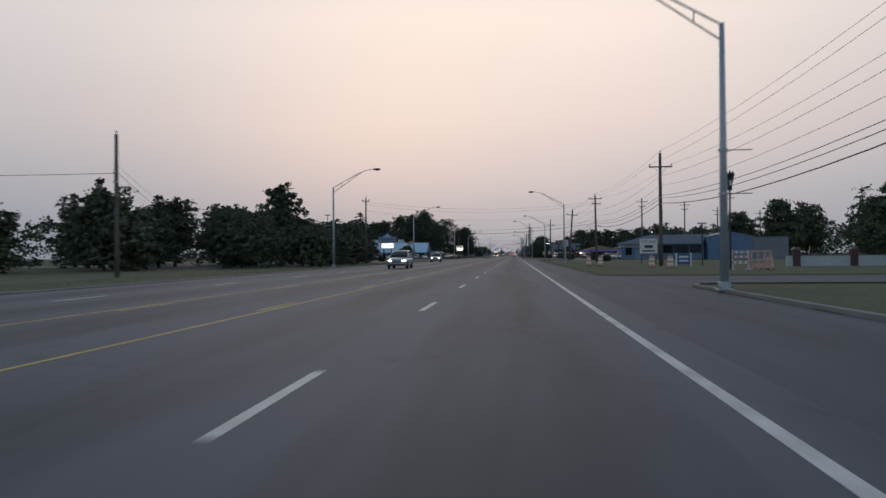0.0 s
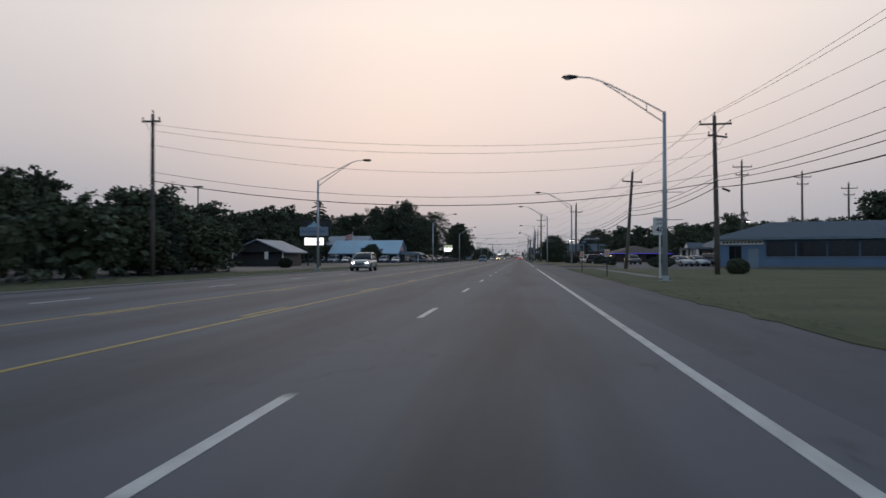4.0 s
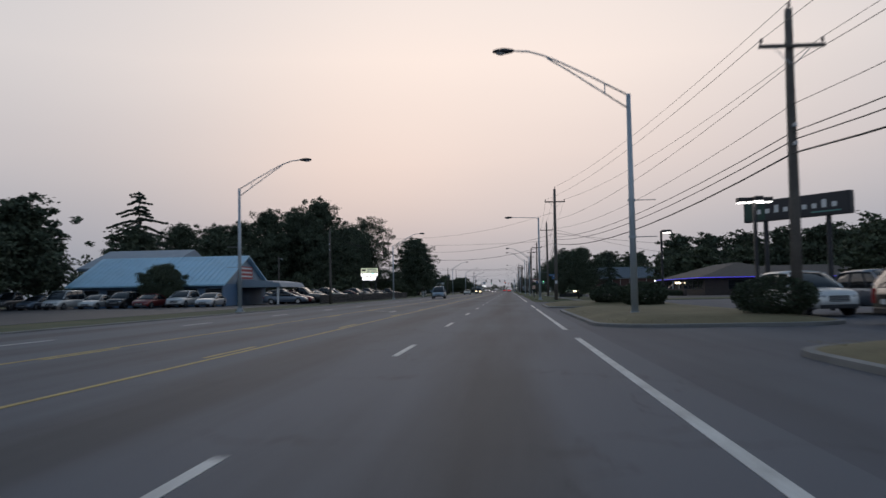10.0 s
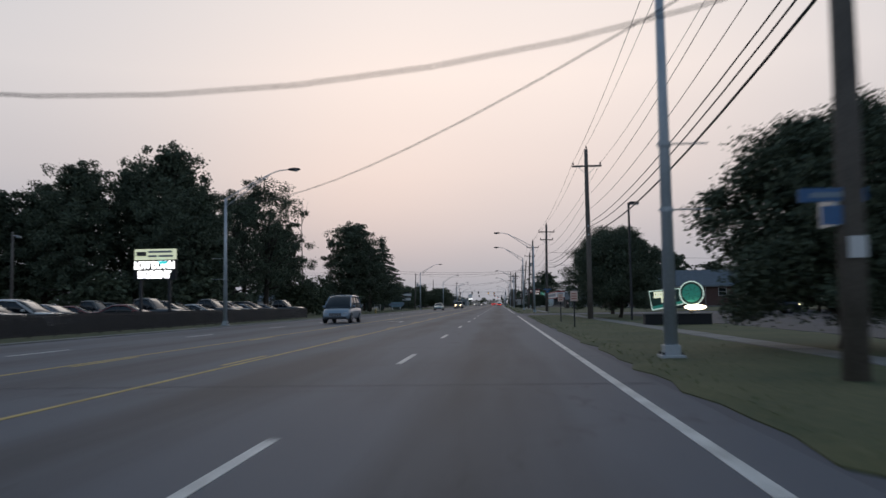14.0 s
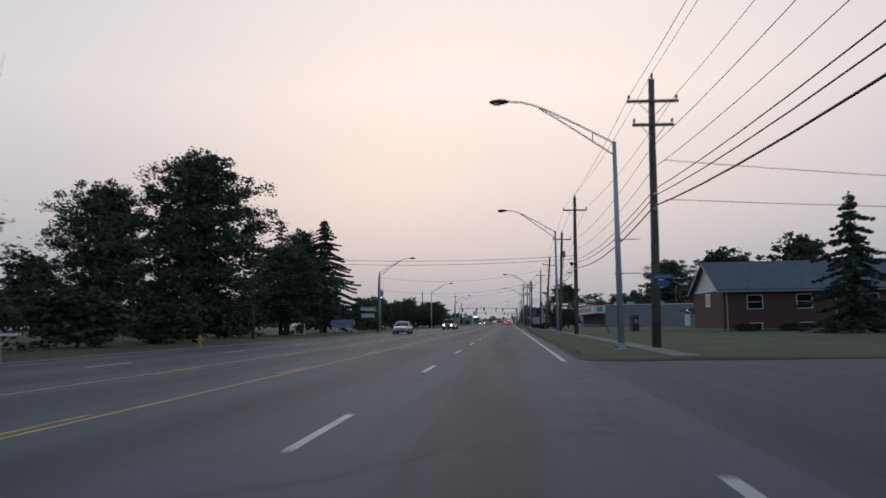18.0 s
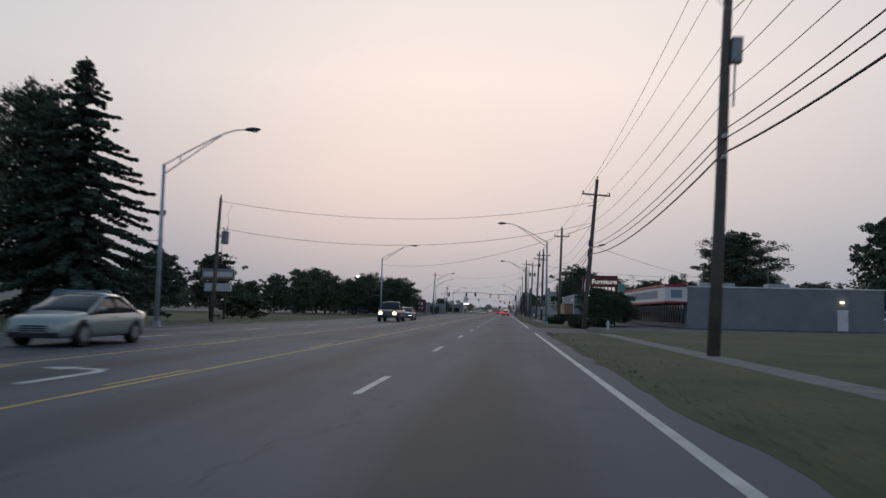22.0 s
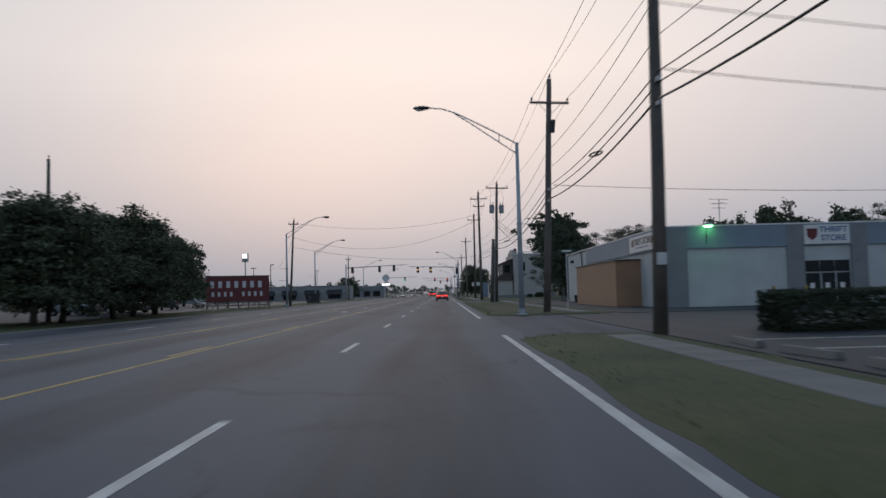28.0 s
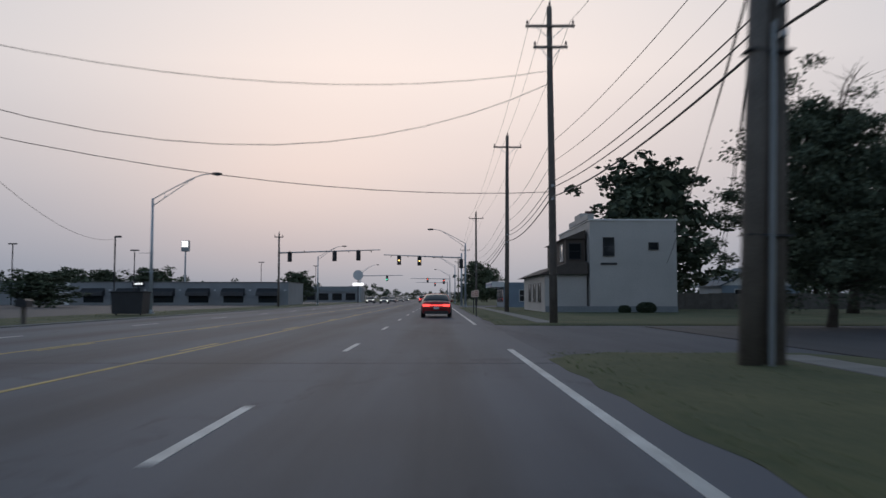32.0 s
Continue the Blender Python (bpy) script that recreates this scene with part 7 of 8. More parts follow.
part("marking", cube(-.9, .9, -.12, -.102, 1.1, 1.5), M["blue_grey"], t)
for s in (-1, 1):
    part("post", cube(s * .9 - .08, s * .9 + .08, -.08, .08, .142, .698), M["white"], t)
    part("end_disc", tube(bmesh.new(), (s * 1.3, -.12, 1.4), (s * 1.3, .12, 1.4), .46, n=20), M["blue_grey"], t, "round grey-blue corner disc")
t = thing("garden_gate", -25.9, 313.5, 0.03, 0, "white framed garden gate between two posts under the trees", "gate")
for x in (-1.2, -.05, 1.15):
    part("post", cube(x - .06, x + .06, -.06, .06, 0, 1.4 if x > -1 else 1.1), M["white"], t)
for z in (.06, 1.26):
    part("rail", cube(.012, 1.088, -.03, .03, z, z + .08), M["white"], t)
for k in range(7):
    part("picket", cube(.13 + k * .14, .15 + k * .14, -.01, .01, .14, 1.26), M["grey"], t)
t = thing("aerial_tower", -50.1, 335.5, -1.1, 15, "thin lattice aerial tower with bare rods behind the trees", "aerial")
for a in (0, 2.1, 4.2):
    part("leg", tube(bmesh.new(), (.22 * math.cos(a), .22 * math.sin(a), 0), (.12 * math.cos(a), .12 * math.sin(a), 11.4), .03, .022, 5), M["steel"], t)
for k in range(14):
    a, c = k * 2.1, (k + 1) * 2.1
    part("brace", tube(bmesh.new(), (.2 * math.cos(a), .2 * math.sin(a), .4 + k * .78), (.2 * math.cos(c), .2 * math.sin(c), 1.18 + k * .78), .014, n=4), M["steel"], t)
part("boom", tube(bmesh.new(), (-1.9, 0, 11.45), (1.9, 0, 11.3), .03, n=5), M["steel"], t)
for k in range(7):
    part("rod", tube(bmesh.new(), (-1.7 + k * .56, -.55 + .04 * k, 11.44), (-1.7 + k * .56, .55 - .04 * k, 11.44), .014, n=4), M["steel"], t)
t = thing("dealer_sign", -23.7, 351.5, 0.03, 0, "stacked white and grey dealer sign on two posts", "sign")
part("crest", prism(bmesh.new(), [(-.9, 4.15), (.9, 4.15), (.6, 4.5), (-.6, 4.5)], 1, -.12, .12), M["dark"], t)
part("board", cube(-1.35, 1.35, -.14, .14, 3.2, 4.15), M["grey"], t, bevel=.02)
part("board", cube(-1.1, 1.1, -.13, .13, 2.3, 2.95), M["plate"], t, "white lower panel")
part("marking", cube(-1.2, 1.2, -.16, -.142, 3.5, 3.9), M["white"], t)
part("marking", cube(-1.3, 1.3, -.16, -.142, 3.24, 3.34), M["maroon"], t)
for s in (-1, 1):
    part("post", cube(s * .6 - .07, s * .6 + .07, -.07, .07, 0, 3.2), M["dark"], t)
for x, y, w, d, h in ((-62, 350, 16, 10, 3.2),):
    b = building("far_house", x, y, "low pale house far across the lawn", "house")
    part("wall", cube(0, w, 0, d, 0, h - .4), M["cream"], b)
    gable(b, 0, w, 0, d, h - .4, h + 1.6, "shingle", .4, along="x")
    for q in range(3):
        window(b, 2 + q * 4, 3.4 + q * 4, .9, 2.1, 0)

# billboard
t = thing("billboard", -22.64, 479.8, 0.05, 26, "wide dark red board with pale lettering on timber legs", "sign")
part("board", cube(-3.45, 3.45, -.14, .14, .75, 3.55), M["maroon"], t)
part("cap", cube(-3.52, 3.52, -.2, .2, 3.55, 3.63), M["wood"], t)
for row, (z0, h, n, w, x0) in enumerate(((2.3, .72, 7, .6, -3.1), (1.35, .5, 9, .46, -2.95))):
    for k in range(n):
        if row and k == 4:
            continue
        a0 = x0 + k * (w + .27 if not row else w + .2)
        part("marking", cube(a0 + .08, a0 + w - .12, -.17, -.142, z0, z0 + h), M["plate"], t, "pale upright bar")
for k in range(7):
    part("leg", cube(-3.4 + k * 1.13, -3.28 + k * 1.13, -.08, .08, 0, .75), M["wood"], t)
part("rail", cube(-3.5, 3.5, -.06, .06, .3, .4), M["wood"], t)
rear = part("rear_board", cube(0, 6.4, -.1, .1, .8, 3.5), M["tyre"], t, "dark back of the second board")
rear.matrix_basis = pose(3.36, .1, 0, 0, 0, 78)
for k in range(5):
    lg = part("leg", tube(bmesh.new(), (-2.8 + k * 1.4, .1, 0), (-2.1 + k * 1.4, .1, .75), .04, n=6), M["wood"], t)
car("van", ("white", (.55, .55, .54)), -33, 487, 30, "white van parked behind the billboard", group="lot cars left")
car("sedan", ("dark_grey", (.06, .065, .07)), -31, 470, 70, "dark grey car parked under trees", group="lot cars left")
car("suv", ("silver", (.42, .43, .44)), -33, 463, 75, "silver vehicle parked under trees", group="lot cars left")

# strip mall
b = building("strip_mall", -72, 592, "long low pale strip mall with dark awnings", "shop")
part("wall", cube(0, 48, 0, 14, 0, 3.6), M["mall_wall"], b)
part("coping", cube(-.1, 48.1, -.1, 14.1, 3.6, 3.75), M["kerb"], b)
for k in range(6):
    x0 = 15 + k * 5.6
    part("awning", prism(bmesh.new(), [(-1.3, 1.5), (-.004, 1.5), (-.004, 2.7), (-1.2, 2.1)], 0, x0, x0 + 3.6), M["dark"], b, "dark awning")
    part("window", cube(x0 + .2, x0 + 3.4, -.03, -.004, .4, 1.5), M["shop_glass"], b, "dark shop window")
    part("wall_lamp", cube(x0 + 4.3, x0 + 4.6, -.2, -.004, 2.3, 2.5), M["plate"], b, "small pale wall lamp")
part("slope_wall", prism(bmesh.new(), [(6, 3.6), (13, 3.6), (13, .0), (11, .0)], 1, -.3, -.004), M["white"], b)
b = building("strip_mall", -96, 588, "low pale shop block with dark awning", "shop")
part("wall", cube(0, 20, 0, 14, 0, 3.9), M["mall_wall"], b)
part("awning", prism(bmesh.new(), [(-1.3, 1.6), (-.004, 1.6), (-.004, 2.8), (-1.2, 2.2)], 0, 12, 18), M["dark"], b)
part("window", cube(12.2, 17.8, -.03, -.004, .4, 1.6), M["shop_glass"], b)
part("coping", cube(-.1, 20.1, -.1, 14.1, 3.9, 4.05), M["kerb"], b)
b = building("far_shops", -24, 690, "distant low pale shops beyond the crossing", "shop")
part("wall", cube(-22, 2, 0, 14, 0, 4.2), M["mall_wall"], b)
part("fascia", cube(-22.2, 2.2, -.4, 0, 2.9, 4.4), M["grey_wall"], b)
for k in range(6):
    window(b, -21 + k * 3.8, -18.4 + k * 3.8, .6, 2.4, 0, frame="dark")
t = thing("small_lit_sign", -47.7, 591, 0.05, 0, "small black sign with glowing pale lettering on a post", "sign")
part("cabinet", cube(-1.0, 1.0, -.15, .15, 2.9, 3.7), M["sign_dark"], t)
for k in range(4):
    part("marking", cube(-.75 + k * .4, -.5 + k * .4, -.17, -.152, 3.2, 3.5), M["panel_lit"], t, "glowing letter block")
part("post", cube(-.1, .1, -.1, .1, 0, 2.9), M["dark"], t)
t = thing("mailbox", -17.9, 498, 0.05, 0, "dark mailbox on a thick post", "mailbox")
part("post", cube(-.08, .08, -.08, .08, 0, .75), M["wood"], t)
part("box", prism(bmesh.new(), [(-.25, .75), (.25, .75), (.25, 1.0), (.15, 1.1), (-.15, 1.1), (-.25, 1.0)], 1, -.3, .3), M["dark"], t)
t = thing("dumpster", -20.1, 515.8, 0.05, 0, "dark steel dumpster on the verge", "dumpster")
part("bin", prism(bmesh.new(), [(-.95, .1), (.95, .1), (1.05, 1.45), (-1.05, 1.45)], 1, -.7, .7), M["dark"], t)
part("lid", cube(-1.1, 1.1, -.75, .75, 1.45, 1.55), M["tyre"], t, bevel=.02)
for s in (-1, 1):
    part("wheel", tube(bmesh.new(), (s * .8, -.4, .06), (s * .8, -.3, .06), .06, n=8), M["tyre"], t)
t = thing("yard_pole", -38.95, 209.5, 0.05, 0, "slim weathered pole with a small lamp among parked cars", "lamp post")
part("pole", tube(bmesh.new(), (0, 0, 0), (0, 0, 7.5), .14, .1, 8), M["wood"], t, smooth=True)
part("bracket", cube(.08, .5, -.03, .03, 7.15, 7.21), M["steel"], t)
part("head", cube(.36, .66, -.13, .13, 6.98, 7.14), M["grey"], t, bevel=.03)
lot_light(-41, 64, 10.3, "tall lot light with two heads", 2, False)
lot_light(-62, 580, 9.0, "tall lot light with two heads", 2, False)
lot_light(-45, 582, 8.2, "tall lot light with two heads", 2, False)
lot_light(-33, 545, 7.4, "slim dark lot pole", 1, False)
lot_light(-39, 640, 9.0, "tall lot light with two heads", 2, False)
lot_light(-30, 660, 9.0, "tall lot light with two heads", 2, False)
t = thing("tower_sign", -81, 720, 0, 0, "tall slim tower sign with glowing white head", "sign")
part("pole", tube(bmesh.new(), (0, 0, 0), (0, 0, 16), .35, .25, 10), M["steel"], t)
part("head", cube(-1.2, 1.2, -.8, .8, 16, 19.5), M["grey"], t, bevel=.05)
part("face", cube(-1.0, 1.0, -.83, -.802, 17.4, 19.3), M["panel_lit"], t, "glowing white sign face")

# ---- crossing with mast-arm signals ----
def signal(x, y, z, lit, label):
    t = thing("traffic_signal", x, y, z, 0, label, "traffic signal", "traffic signals")
    part("housing", cube(-.17, .17, -.12, .12, -.55, .55), M["dark"], t, bevel=.02)
    part("backplate", cube(-.3, .3, .125, .14, -.7, .7), M["sign_dark"], t)
    for k, m in enumerate(("sig_red", "sig_amber", "sig_green")):
        zz = .35 - k * .35
        part("lens", tube(bmesh.new(), (0, -.135, zz), (0, -.115, zz), .12, n=14), M[m if lit == k else "sign_dark"], t, "glowing signal lens" if lit == k else "")
        part("visor", tube(bmesh.new(), (0, -.3, zz + .1), (0, -.12, zz + .1), .05, n=8), M["dark"], t)
    part("hanger", cube(-.04, .04, -.04, .04, .55, .8), M["dark"], t)
    return t


for x, y, to, z, h, label in ((-22.0, 574, -8.0, 7.6, 8.2, "steel mast-arm signal pole"), (3.6, 585, -8.2, 7.5, 8.0, "steel mast-arm signal pole")):
    t = thing("signal_mast", x, y, 0, 0, label, "signal pole", "signal masts")
    part("pole", tube(bmesh.new(), (0, 0, 0), (0, 0, h), .17, .12, 12), M["steel"], t, smooth=True)
    part("arm", tube(bmesh.new(), (0, 0, z - .2), (to - x, 0, z + .25), .11, .06, 10), M["steel"], t, smooth=True)
    part("base_plate", cube(-.3, .3, -.3, .3, -.02, .06), M["steel"], t)
    for k in range(4):
        q = (to - x) * (.25 + .22 * k)
        part("clamp", tube(bmesh.new(), (q - .05, 0, z), (q + .05, 0, z), .13, n=8), M["dark"], t)
for x, y, z, lit in ((-14.3, 573.7, 6.95, 5), (-11.0, 573.7, 7.05, 5), (-5.9, 584.7, 6.9, 1), (-2.8, 584.7, 6.8, 1), (-20.5, 573.7, 6.85, 5), (3.55, 584.7, 6.4, 5)):
    signal(x, y, z, lit, "dark traffic signal on the mast arm" if lit == 5 else "traffic signal showing a pale amber light")
for x, y, z, lit in ((-13, 668, 6.2, 2), (1.8, 700, 6.0, 0), (-3, 700, 6.4, 0), (-1, 760, 6.2, 0)):
    signal(x, y, z, lit, "distant traffic signal glowing at the next crossing")
for x, y, to in ((3.6, 700.3, -8), (-20, 668.3, -9), (3.6, 760.3, -8)):
    t = thing("signal_mast", x, y, 0, 0, "distant steel signal mast", "signal pole", "signal masts")
    part("pole", tube(bmesh.new(), (0, 0, 0), (0, 0, 7.2), .17, .12, 10), M["steel"], t)
    part("arm", tube(bmesh.new(), (0, 0, 6.8), (to - x, 0, 6.95), .1, .06, 8), M["steel"], t)
t = thing("round_sign", -17.6, 640, 0, 0, "round white lit sign on a tall pole", "sign")
part("disc", tube(bmesh.new(), (0, -.15, 6.2), (0, .15, 6.2), 1.1, n=24), M["plate"], t)
part("post", tube(bmesh.new(), (0, 0, 0), (0, 0, 5.1), .12, n=8), M["dark"], t)
part("panel", cube(-1.2, 1.2, -.14, .14, 3.9, 4.5), M["panel_lit"], t, "glowing pale panel")

# ---- traffic ----
car("sedan", ("red", (.30, .028, .024)), -0.1, 513.8, 0, "dark red sedan with glowing tail lamps in the lane ahead", "rear", "traffic", name="car", bar=True)
car("suv", ("silver", (.42, .43, .44)), -10.9, -33.5, 180, "silver utility vehicle with lit headlights in the oncoming lane", "front", "traffic")
car("suv", ("pale_green", (.47, .50, .46)), -14.6, 39, 182, "pale utility vehicle with lit headlights in the oncoming lane", "front", "traffic")
car("van", ("pale_blue", (.22, .28, .34)), -11.2, 204.5, 180, "pale blue van in the oncoming lane", "off", "traffic")
car("sedan", ("silver_green", (.33, .37, .35)), -12.2, 309.5, 180, "silver sedan in the oncoming lane", "off", "traffic")
car("pickup", ("bronze", (.15, .13, .10)), -11.0, 364, 180, "bronze pickup truck with lit warm headlights", "warm", "traffic")
far = car("sedan", ("dark_grey", (.06, .065, .07)), -11.2, 377, 180, "distant car with lit headlights", "front", "traffic")
tail = car("suv", ("dark_blue", (.02, .03, .055)), -0.1, 655, 0, "distant vehicle with glowing tail lamps", "rear", "traffic", bar=True)
for x, y in ((-11.2, 632), (-14.8, 640), (-11.2, 660), (-14.8, 690), (-11.2, 705), (-11.2, 745), (-14.8, 760)):
    copy_thing(far, pose(x, y, 0, 0, 0, 180))
for x, y in ((-3.9, 670), (-0.1, 690), (-3.9, 712), (-0.1, 726), (-3.9, 748), (-0.1, 765), (-3.9, 790)):
    copy_thing(tail, pose(x, y, 0))

# ---- trees ----
T_A = broad_tree(11, 12.6, 5.0, 1.6, 34, 150, .25, "leaf", -60, 60, label="tall dark leafy tree behind the verge")
T_B = broad_tree(12, 9.0, 4.8, 0.5, 30, 140, .235, "leaf2", -44, 12, label="broad dark olive tree with low crown")
T_H = broad_tree(18, 9.0, 4.8, 1.3, 48, 420, .115, "leaf2", -31.5, 468, label="broad dark roadside tree with crown down to the grass")
T_C = broad_tree(13, 15.4, 5.4, 1.6, 54, 460, .135, "leaf", -23.9, 277.6, label="tall broad dark tree with ragged crown", fill=.6)
T_D = broad_tree(14, 5.85, 3.45, 0.6, 64, 760, .054, "leaf", 7.7, 166.9, label="round-headed dark street tree", ragged=.4)
T_E = broad_tree(15, 18.4, 6.2, 3.0, 34, 560, .12, "leaf", -30, 250, label="very tall dark tree with open ragged crown", ragged=1.2, fill=.14)
T_F = broad_tree(16, 4.6, 3.2, 0.15, 22, 150, .2, "leaf2", -24.5, -18, label="dense dark thicket of tall shrubs", name="thicket", group="thickets")
T_G = broad_tree(17, 9.8, 4.5, 1.1, 60, 560, .085, "leaf", 16.2, 496.2, label="large dark roadside tree with bare twigs at the top", ragged=1.25, twigs=5)
T_I = broad_tree(19, 8.7, 4.9, 0.8, 90, 900, .058, "leaf", 10.9, 226.4, label="large round-headed dark street tree by the drive", ragged=.4)
C_A = conifer(21, 17.2, 7.3, 1.0, -27.6, 336.3, "tall layered dark spruce beside the road", dense=1.6, tiers=23, loose=.42)
C_D = conifer(24, 14.6, 4.4, 6.5, -28.6, 316.5, "dark pine with thin dead top above a broad tree", tiers=6, size=.2, dense=.8, loose=.8)
C_B = conifer(22, 10.5, 2.9, 1.0, -47, -22, "dark narrow pine tree in the tree line", dense=.6, tiers=14, size=.28)
C_C = conifer(23, 18.8, 6.6, 7.0, -61, 204, "tall dark pine with spaced branches", tiers=6, size=.3, dense=2.2, loose=.55, taper=.5)

conifer(25, 10.2, 4.1, .2, 24.9, 277.6, "dark uneven spruce on the lawn before the brick house", tiers=12, size=.2, dense=2.2, loose=.62, taper=.7)


def copies(src, rows):
    for i, (x, y, s, sz) in enumerate(rows):
        copy_thing(src, pose(x, y, 0, 0, 0, (i * 137 + 40) % 360) @ Matrix.Diagonal((s, s, sz, 1)))


copies(T_A, [(52.5, 401, 1.1, 1.25), (-46, -4, .8, .75), (-52, 30, .95, .85), (-35, 8.9, .8, .98), (-48, 66, .9, .8), (-70, 96, 1.0, .9), (-58, 110, 1.0, .95), (-74, 130, 1.2, 1.05), (-64, 150, 1.1, 1.0), (-76, 170, 1.2, 1.1), (-56, 192, 1.1, .95),
             (-48, 205, 1.0, .9), (40, 240, 1.1, .95), (53, 234, 1.2, 1.0), (67, 233, 1.2, 1.0), (46, 236, 1.2, .95), (60, 230, 1.3, 1.0), (34, 240, 1.1, .95), (76, 226, 1.3, 1.0), (29, 330, .9, .88), (37, 322, 1.0, .95), (48, 330, 1.1, .8), (60, 345, 1.1, .85),
             (23.4, 550, 1.55, 1.34), (-71, 442, 1.2, .93), (-43, 524, .8, .82), (29, 474, .75, .62), (-52, 158, 1.0, 1.0), (-58, 166, 1.05, 1.02), (-49, 131, 1.0, .98), (-46, 111, .9, .82), (-53, 150, 1.0, .96), (-58, 144, 1.1, 1.05), (-66, 128, 1.1, 1.0), (-64, 180, 1.0, .8), (-49, 418, .9, .8), (-57, 415, .95, .8), (52, 214, 1.1, .9), (-66, 300, 1.1, 1.1), (-70, 330, 1.1, 1.0), (46, 560, 1.2, .95), (58, 575, 1.2, .95)])
copies(T_B, [(50, 440, 1.0, .85), (58, 442, 1.0, .9), (37.5, 495, .85, 1.1), (43, 495, .9, 1.3), (47.5, 496, .8, 1.12), (53.5, 497, .9, 1.25), (42.3, 130, .75, 1.14), (-40, 0, .9, .85), (-32, -16, .85, .72), (-34, -6, .75, .75), (-53, -14, 1.0, .9), (-38, 20, .8, .85), (44, 228, 1.2, .95), (56, 222, 1.2, 1.0), (68, 226, 1.2, 1.05), (30, 226, 1.0, .8), (-39, 420, .7, .74), (-35, 424, .55, .72), (-31, 427, .55, .78), (-40, -34, .95, .9), (-50, -48, 1.0, .95), (-60, -30, 1.1, 1.0), (-29, 24, .9, .75), (-31, 36, .9, .6), (-36, 47, 1.0, .75), (-43, 20, 1.1, 1.0), (-56, 8, 1.1, 1.05), (-68, 40, 1.2, 1.1), (-54, 84, 1.2, 1.0),
             (-38, 446, 1.0, 1.0), (-43, 456, 1.05, 1.05), (-60, 470, .9, .8), 
             (38, 90, 1.0, .75), (60, 78, 1.2, 1.5), (72, 96, 1.2, 1.5), (66, 40, 1.2, 1.25), (78, 70, 1.3, 1.5), (88, 96, 1.3, 1.6), (56, 96, 1.1, 1.3), (54, 10, 1.2, 1.0), (44, -16, 1.2, 1.05), (40, -44, 1.2, 1.05), (50, -60, 1.2, 1.1), (62, -30, 1.3, 1.2), (36, -70, 1.1, .9),
             (62, 130, 1.2, 1.0), (50, 150, 1.2, 1.0), (40, 165, 1.1, .95), (74, 160, 1.3, 1.1), (34, 222, 1.1, .95), (66, 190, 1.3, 1.15), (60, 205, 1.2, 1.2), (72, 176, 1.2, 1.25), (80, 190, 1.3, 1.3),
             (-42, 322, .9, .7), (-48, 560, 1.0, .5), (-56, 620, 1.2, .8), (-66, 622, 1.2, .75), (-74, 624, 1.1, .8), (-25.6, 610, .75, .68),
             (34, 470, 1.0, .7), (70, 470, 1.2, 1.0), (9.5, 660, 1.0, 1.15), (14, 690, 1.1, 1.1), (-38, 480, .9, .8), (-92, 300, 1.2, 1.1), (-84, 250, 1.3, 1.3)])
copies(T_H, [(-20.8, 432, .98, .74), (-22.0, 437.5, .95, .76), (-21.2, 443, 1.0, .78), (-22.6, 449.5, 1.0, .78), (-23.2, 456, .95, .74), (-25.5, 462, .9, .74), (-29, 440, .9, .7), (-27.5, 430, .85, .72), (-34, 436, .85, .72)])
copies(T_C, [(-31.6, 337.6, .72, 1.07), (-42, 298, 1.05, 1.12), (45.8, 452, 1.68, 1.24), (66, 500, 1.2, .9), (-46, 247, 1.0, 1.33), (-62, 242, 1.0, 1.1), (-40, 243, 1.15, 1.44), (-50, 240, 1.1, 1.28), (-58, 246, 1.15, 1.15), (-34, 236, .95, 1.0), (-68, 238, 1.2, 1.1), (-76, 236, 1.2, 1.0), (-46, 262, 1.1, 1.2), (-27.0, 312.6, 1.12, .75)])
copies(T_D, [(8.5, 206, 1.15, 1.12), (9.4, 367.5, .85, .66), (11.2, 371.5, .8, .62), (-36, 157, .9, .8)])
copies(T_E, [(-36, 259, 1.0, 1.0), (-42, 254, .95, .9), (-32, 243, .7, .85), (31, 523, 1.0, .65), (43, 530, 1.0, .66)])
copies(T_F, [(-25, -9, 1.1, 1.05), (-25.5, 0, 1.1, 1.0), (-26, 9, 1.1, 1.0), (-27, 18, 1.1, .95), (-27, 27, 1.1, .95), (-28.5, 35, 1.1, 1.0), (-29, -26, 1.2, 1.0), (-36, -38, 1.4, 1.1), (-44, -48, 1.5, 1.2), (-27.5, 256, 1.0, .9), (-27, 266, 1.0, .8), (-25, 274, .9, .6),
             (-30, 285, 1.2, .9), (-29, 296, 1.1, .9), (-31, 306, 1.1, .8), (-52, 200, 1.4, 1.3), (-40, 226, 1.2, 1.0), (-32, 234, 1.2, 1.1), (-24.5, 360, .8, .5)])
copies(C_B, [(-41, -20, 1.0, .82), (-54, -34, 1.1, 1.0), (-26.2, 22, .7, .62), (-58, -8, 1.0, .95), (-66, 62, 1.2, 1.15), (-40, 46, 1.0, .68)])

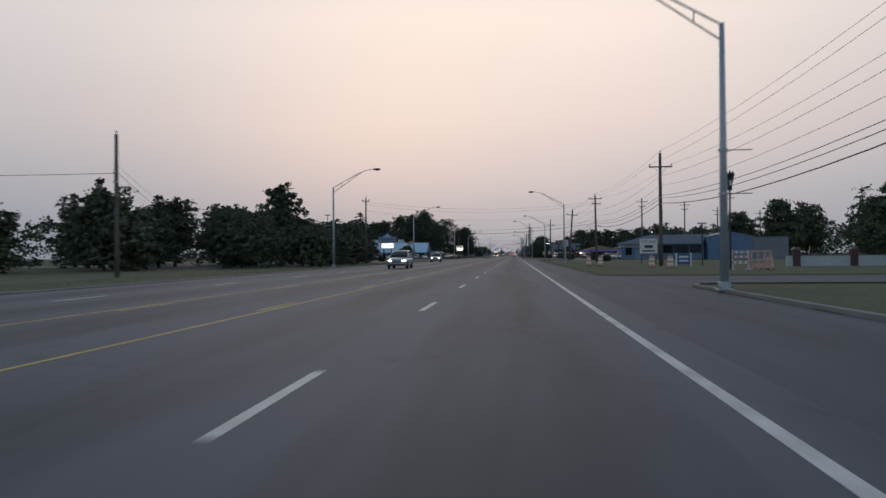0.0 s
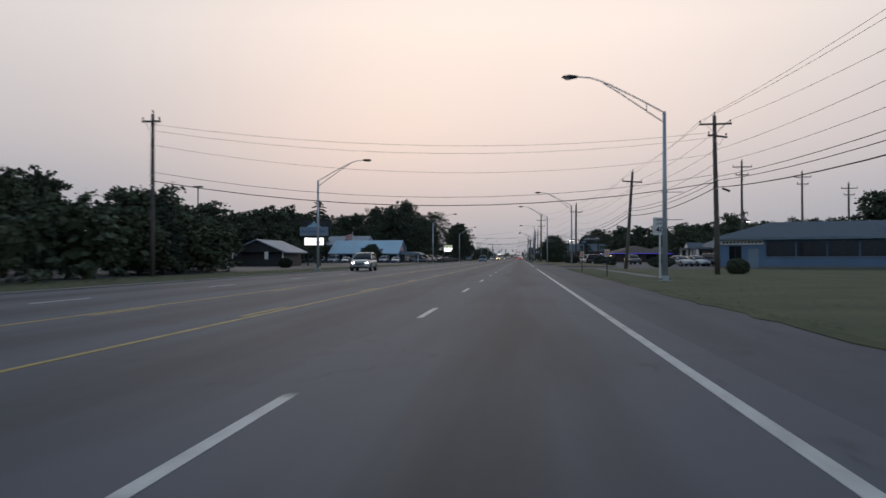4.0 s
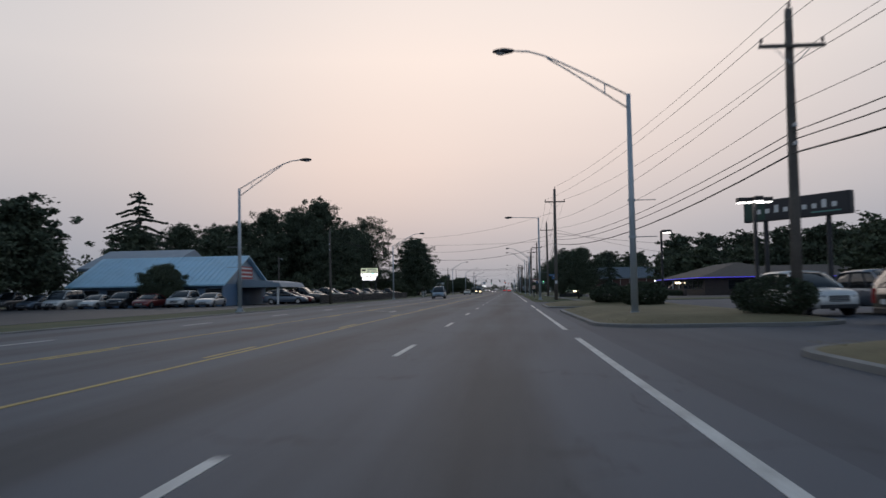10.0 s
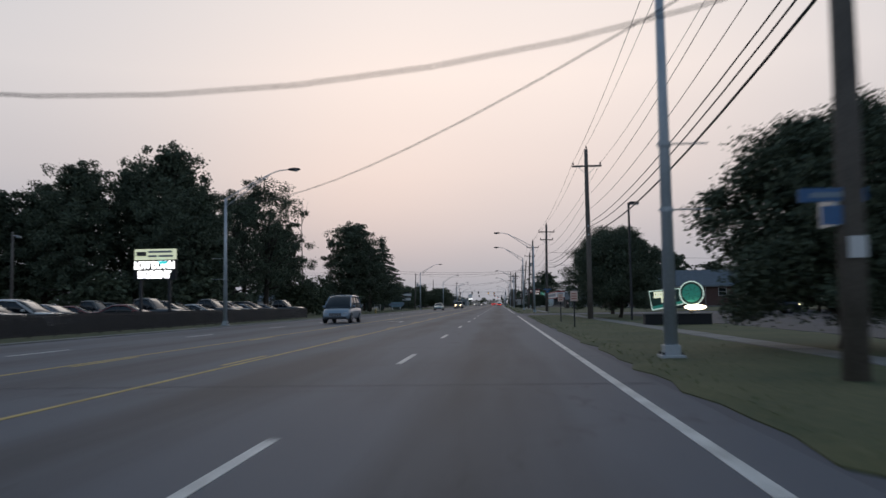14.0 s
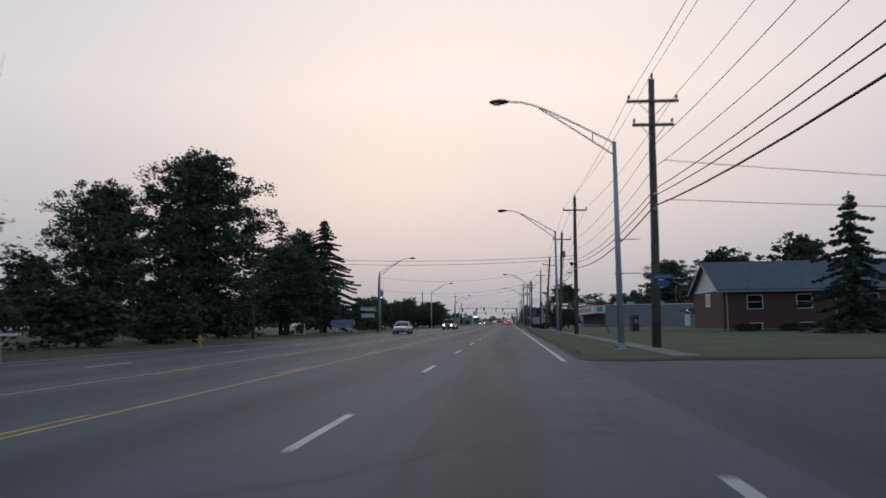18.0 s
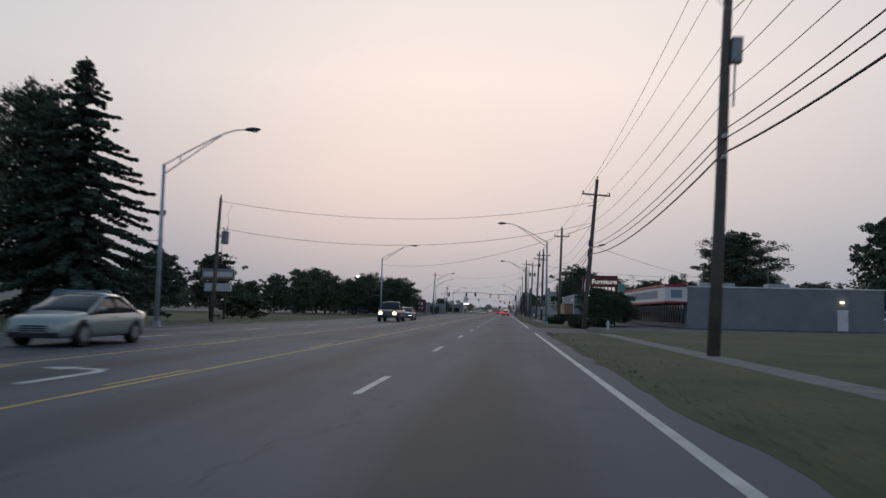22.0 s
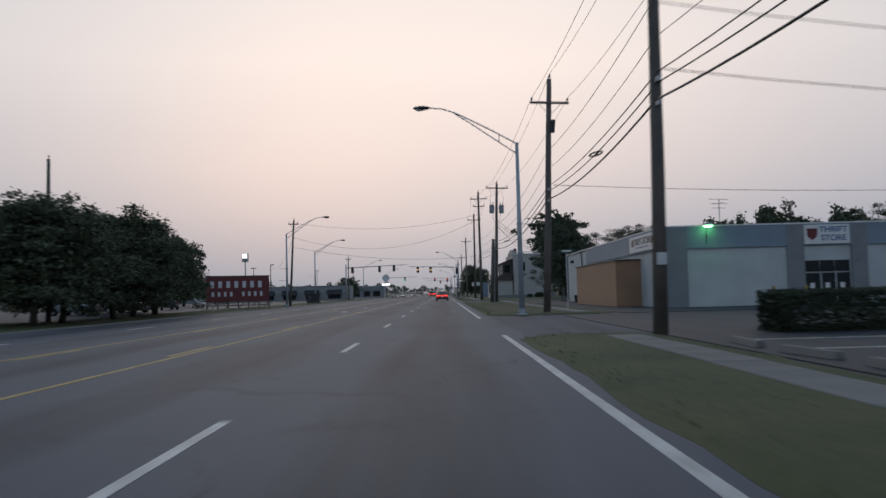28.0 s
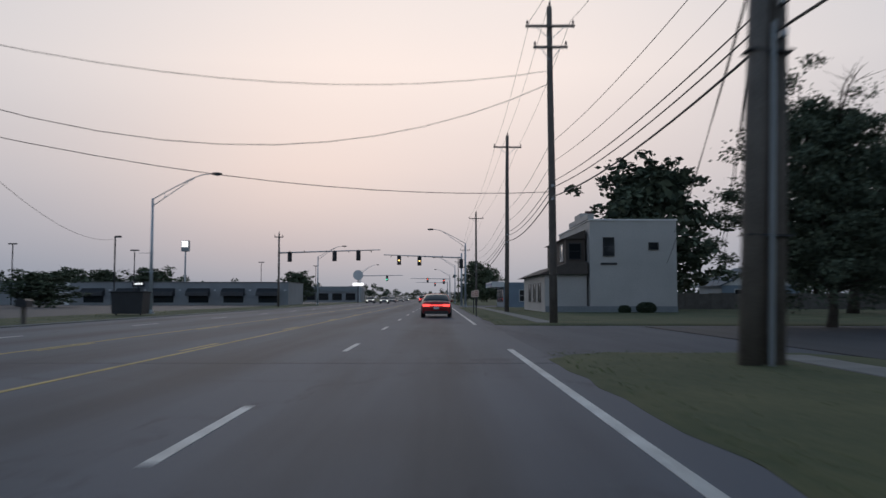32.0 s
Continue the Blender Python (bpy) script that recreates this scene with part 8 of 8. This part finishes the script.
# bare dead tree in the wood, and a white post on its edge
t = thing("dead_tree", -27.2, 257, 0, 0, "bare pale dead tree with forked top", "tree", "roadside trees")
bm = polytube(bmesh.new(), [(0, 0, -.1), (.1, 0, 6), (-.05, .1, 11), (0, 0, 13)], [.11, .085, .06, .045], 7)
for p in (((-.05, .1, 10.6), (-.5, .2, 12.6), (-.45, .2, 15.4)), ((0, 0, 12.6), (.5, -.1, 14.0), (.95, -.2, 15.8)), ((0, 0, 11.6), (-.9, .3, 12.4), (-1.5, .4, 12.5)), ((0, 0, 13.0), (.1, 0, 14.6), (.05, .1, 15.4))):
    polytube(bm, p, [.04, .026, .008], 5)
part("trunk", bm, M["wood"], t, "bare bleached trunk", smooth=True)
t = thing("mailbox_post", -18.2, 245.0, .03, 0, "white post with a short arm at the lawn edge", "post")
part("post", cube(-.06, .06, -.06, .06, 0, 1.15), M["white"], t)
part("arm", cube(0, .75, -.05, .05, .95, 1.05), M["white"], t)
part("brace", tube(bmesh.new(), (.03, 0, .55), (.5, 0, .96), .03, n=6), M["white"], t)

# far woods round the horizon
def woods(name, rows, label, seed):
    r = np.random.default_rng(seed)
    vs = []
    for x0, y0, x1, y1, h, n in rows:
        for k in range(n):
            f = (k + r.random()) / n
            x, y, hh = x0 + (x1 - x0) * f, y0 + (y1 - y0) * f, h * (.7 + .5 * r.random())
            cs = [(x + r.normal() * 2.2, y + r.normal() * 2.2, hh * q) for q in (.2, .42, .62, .8)]
            vs.append(leaf_quads(r, cs, [(3.6, 3.6, hh * .2), (4.2, 4.2, hh * .2), (3.6, 3.6, hh * .18), (2.2, 2.2, hh * .2)], 70, .6))
    return tagged(quads_object(name, np.concatenate(vs), M["leaf"], None), label, "woods", "", "stuff")


woods("far_woods", [(-130, -60, -120, 240, 11, 40), (-120, 240, -130, 520, 12, 36), (-130, 520, -110, 900, 10, 40), (-104, 345, -99, 560, 7.5, 34), (-110, 900, -30, 1000, 9, 20), (-60, 1300, 60, 1320, 10, 24)], "dark belt of distant trees", 31)
woods("far_woods", [(110, -80, 105, 260, 12, 44), (105, 260, 95, 520, 11, 34), (95, 520, 60, 900, 11, 44), (60, 900, 14, 1000, 9, 14)], "dark belt of distant trees", 32)
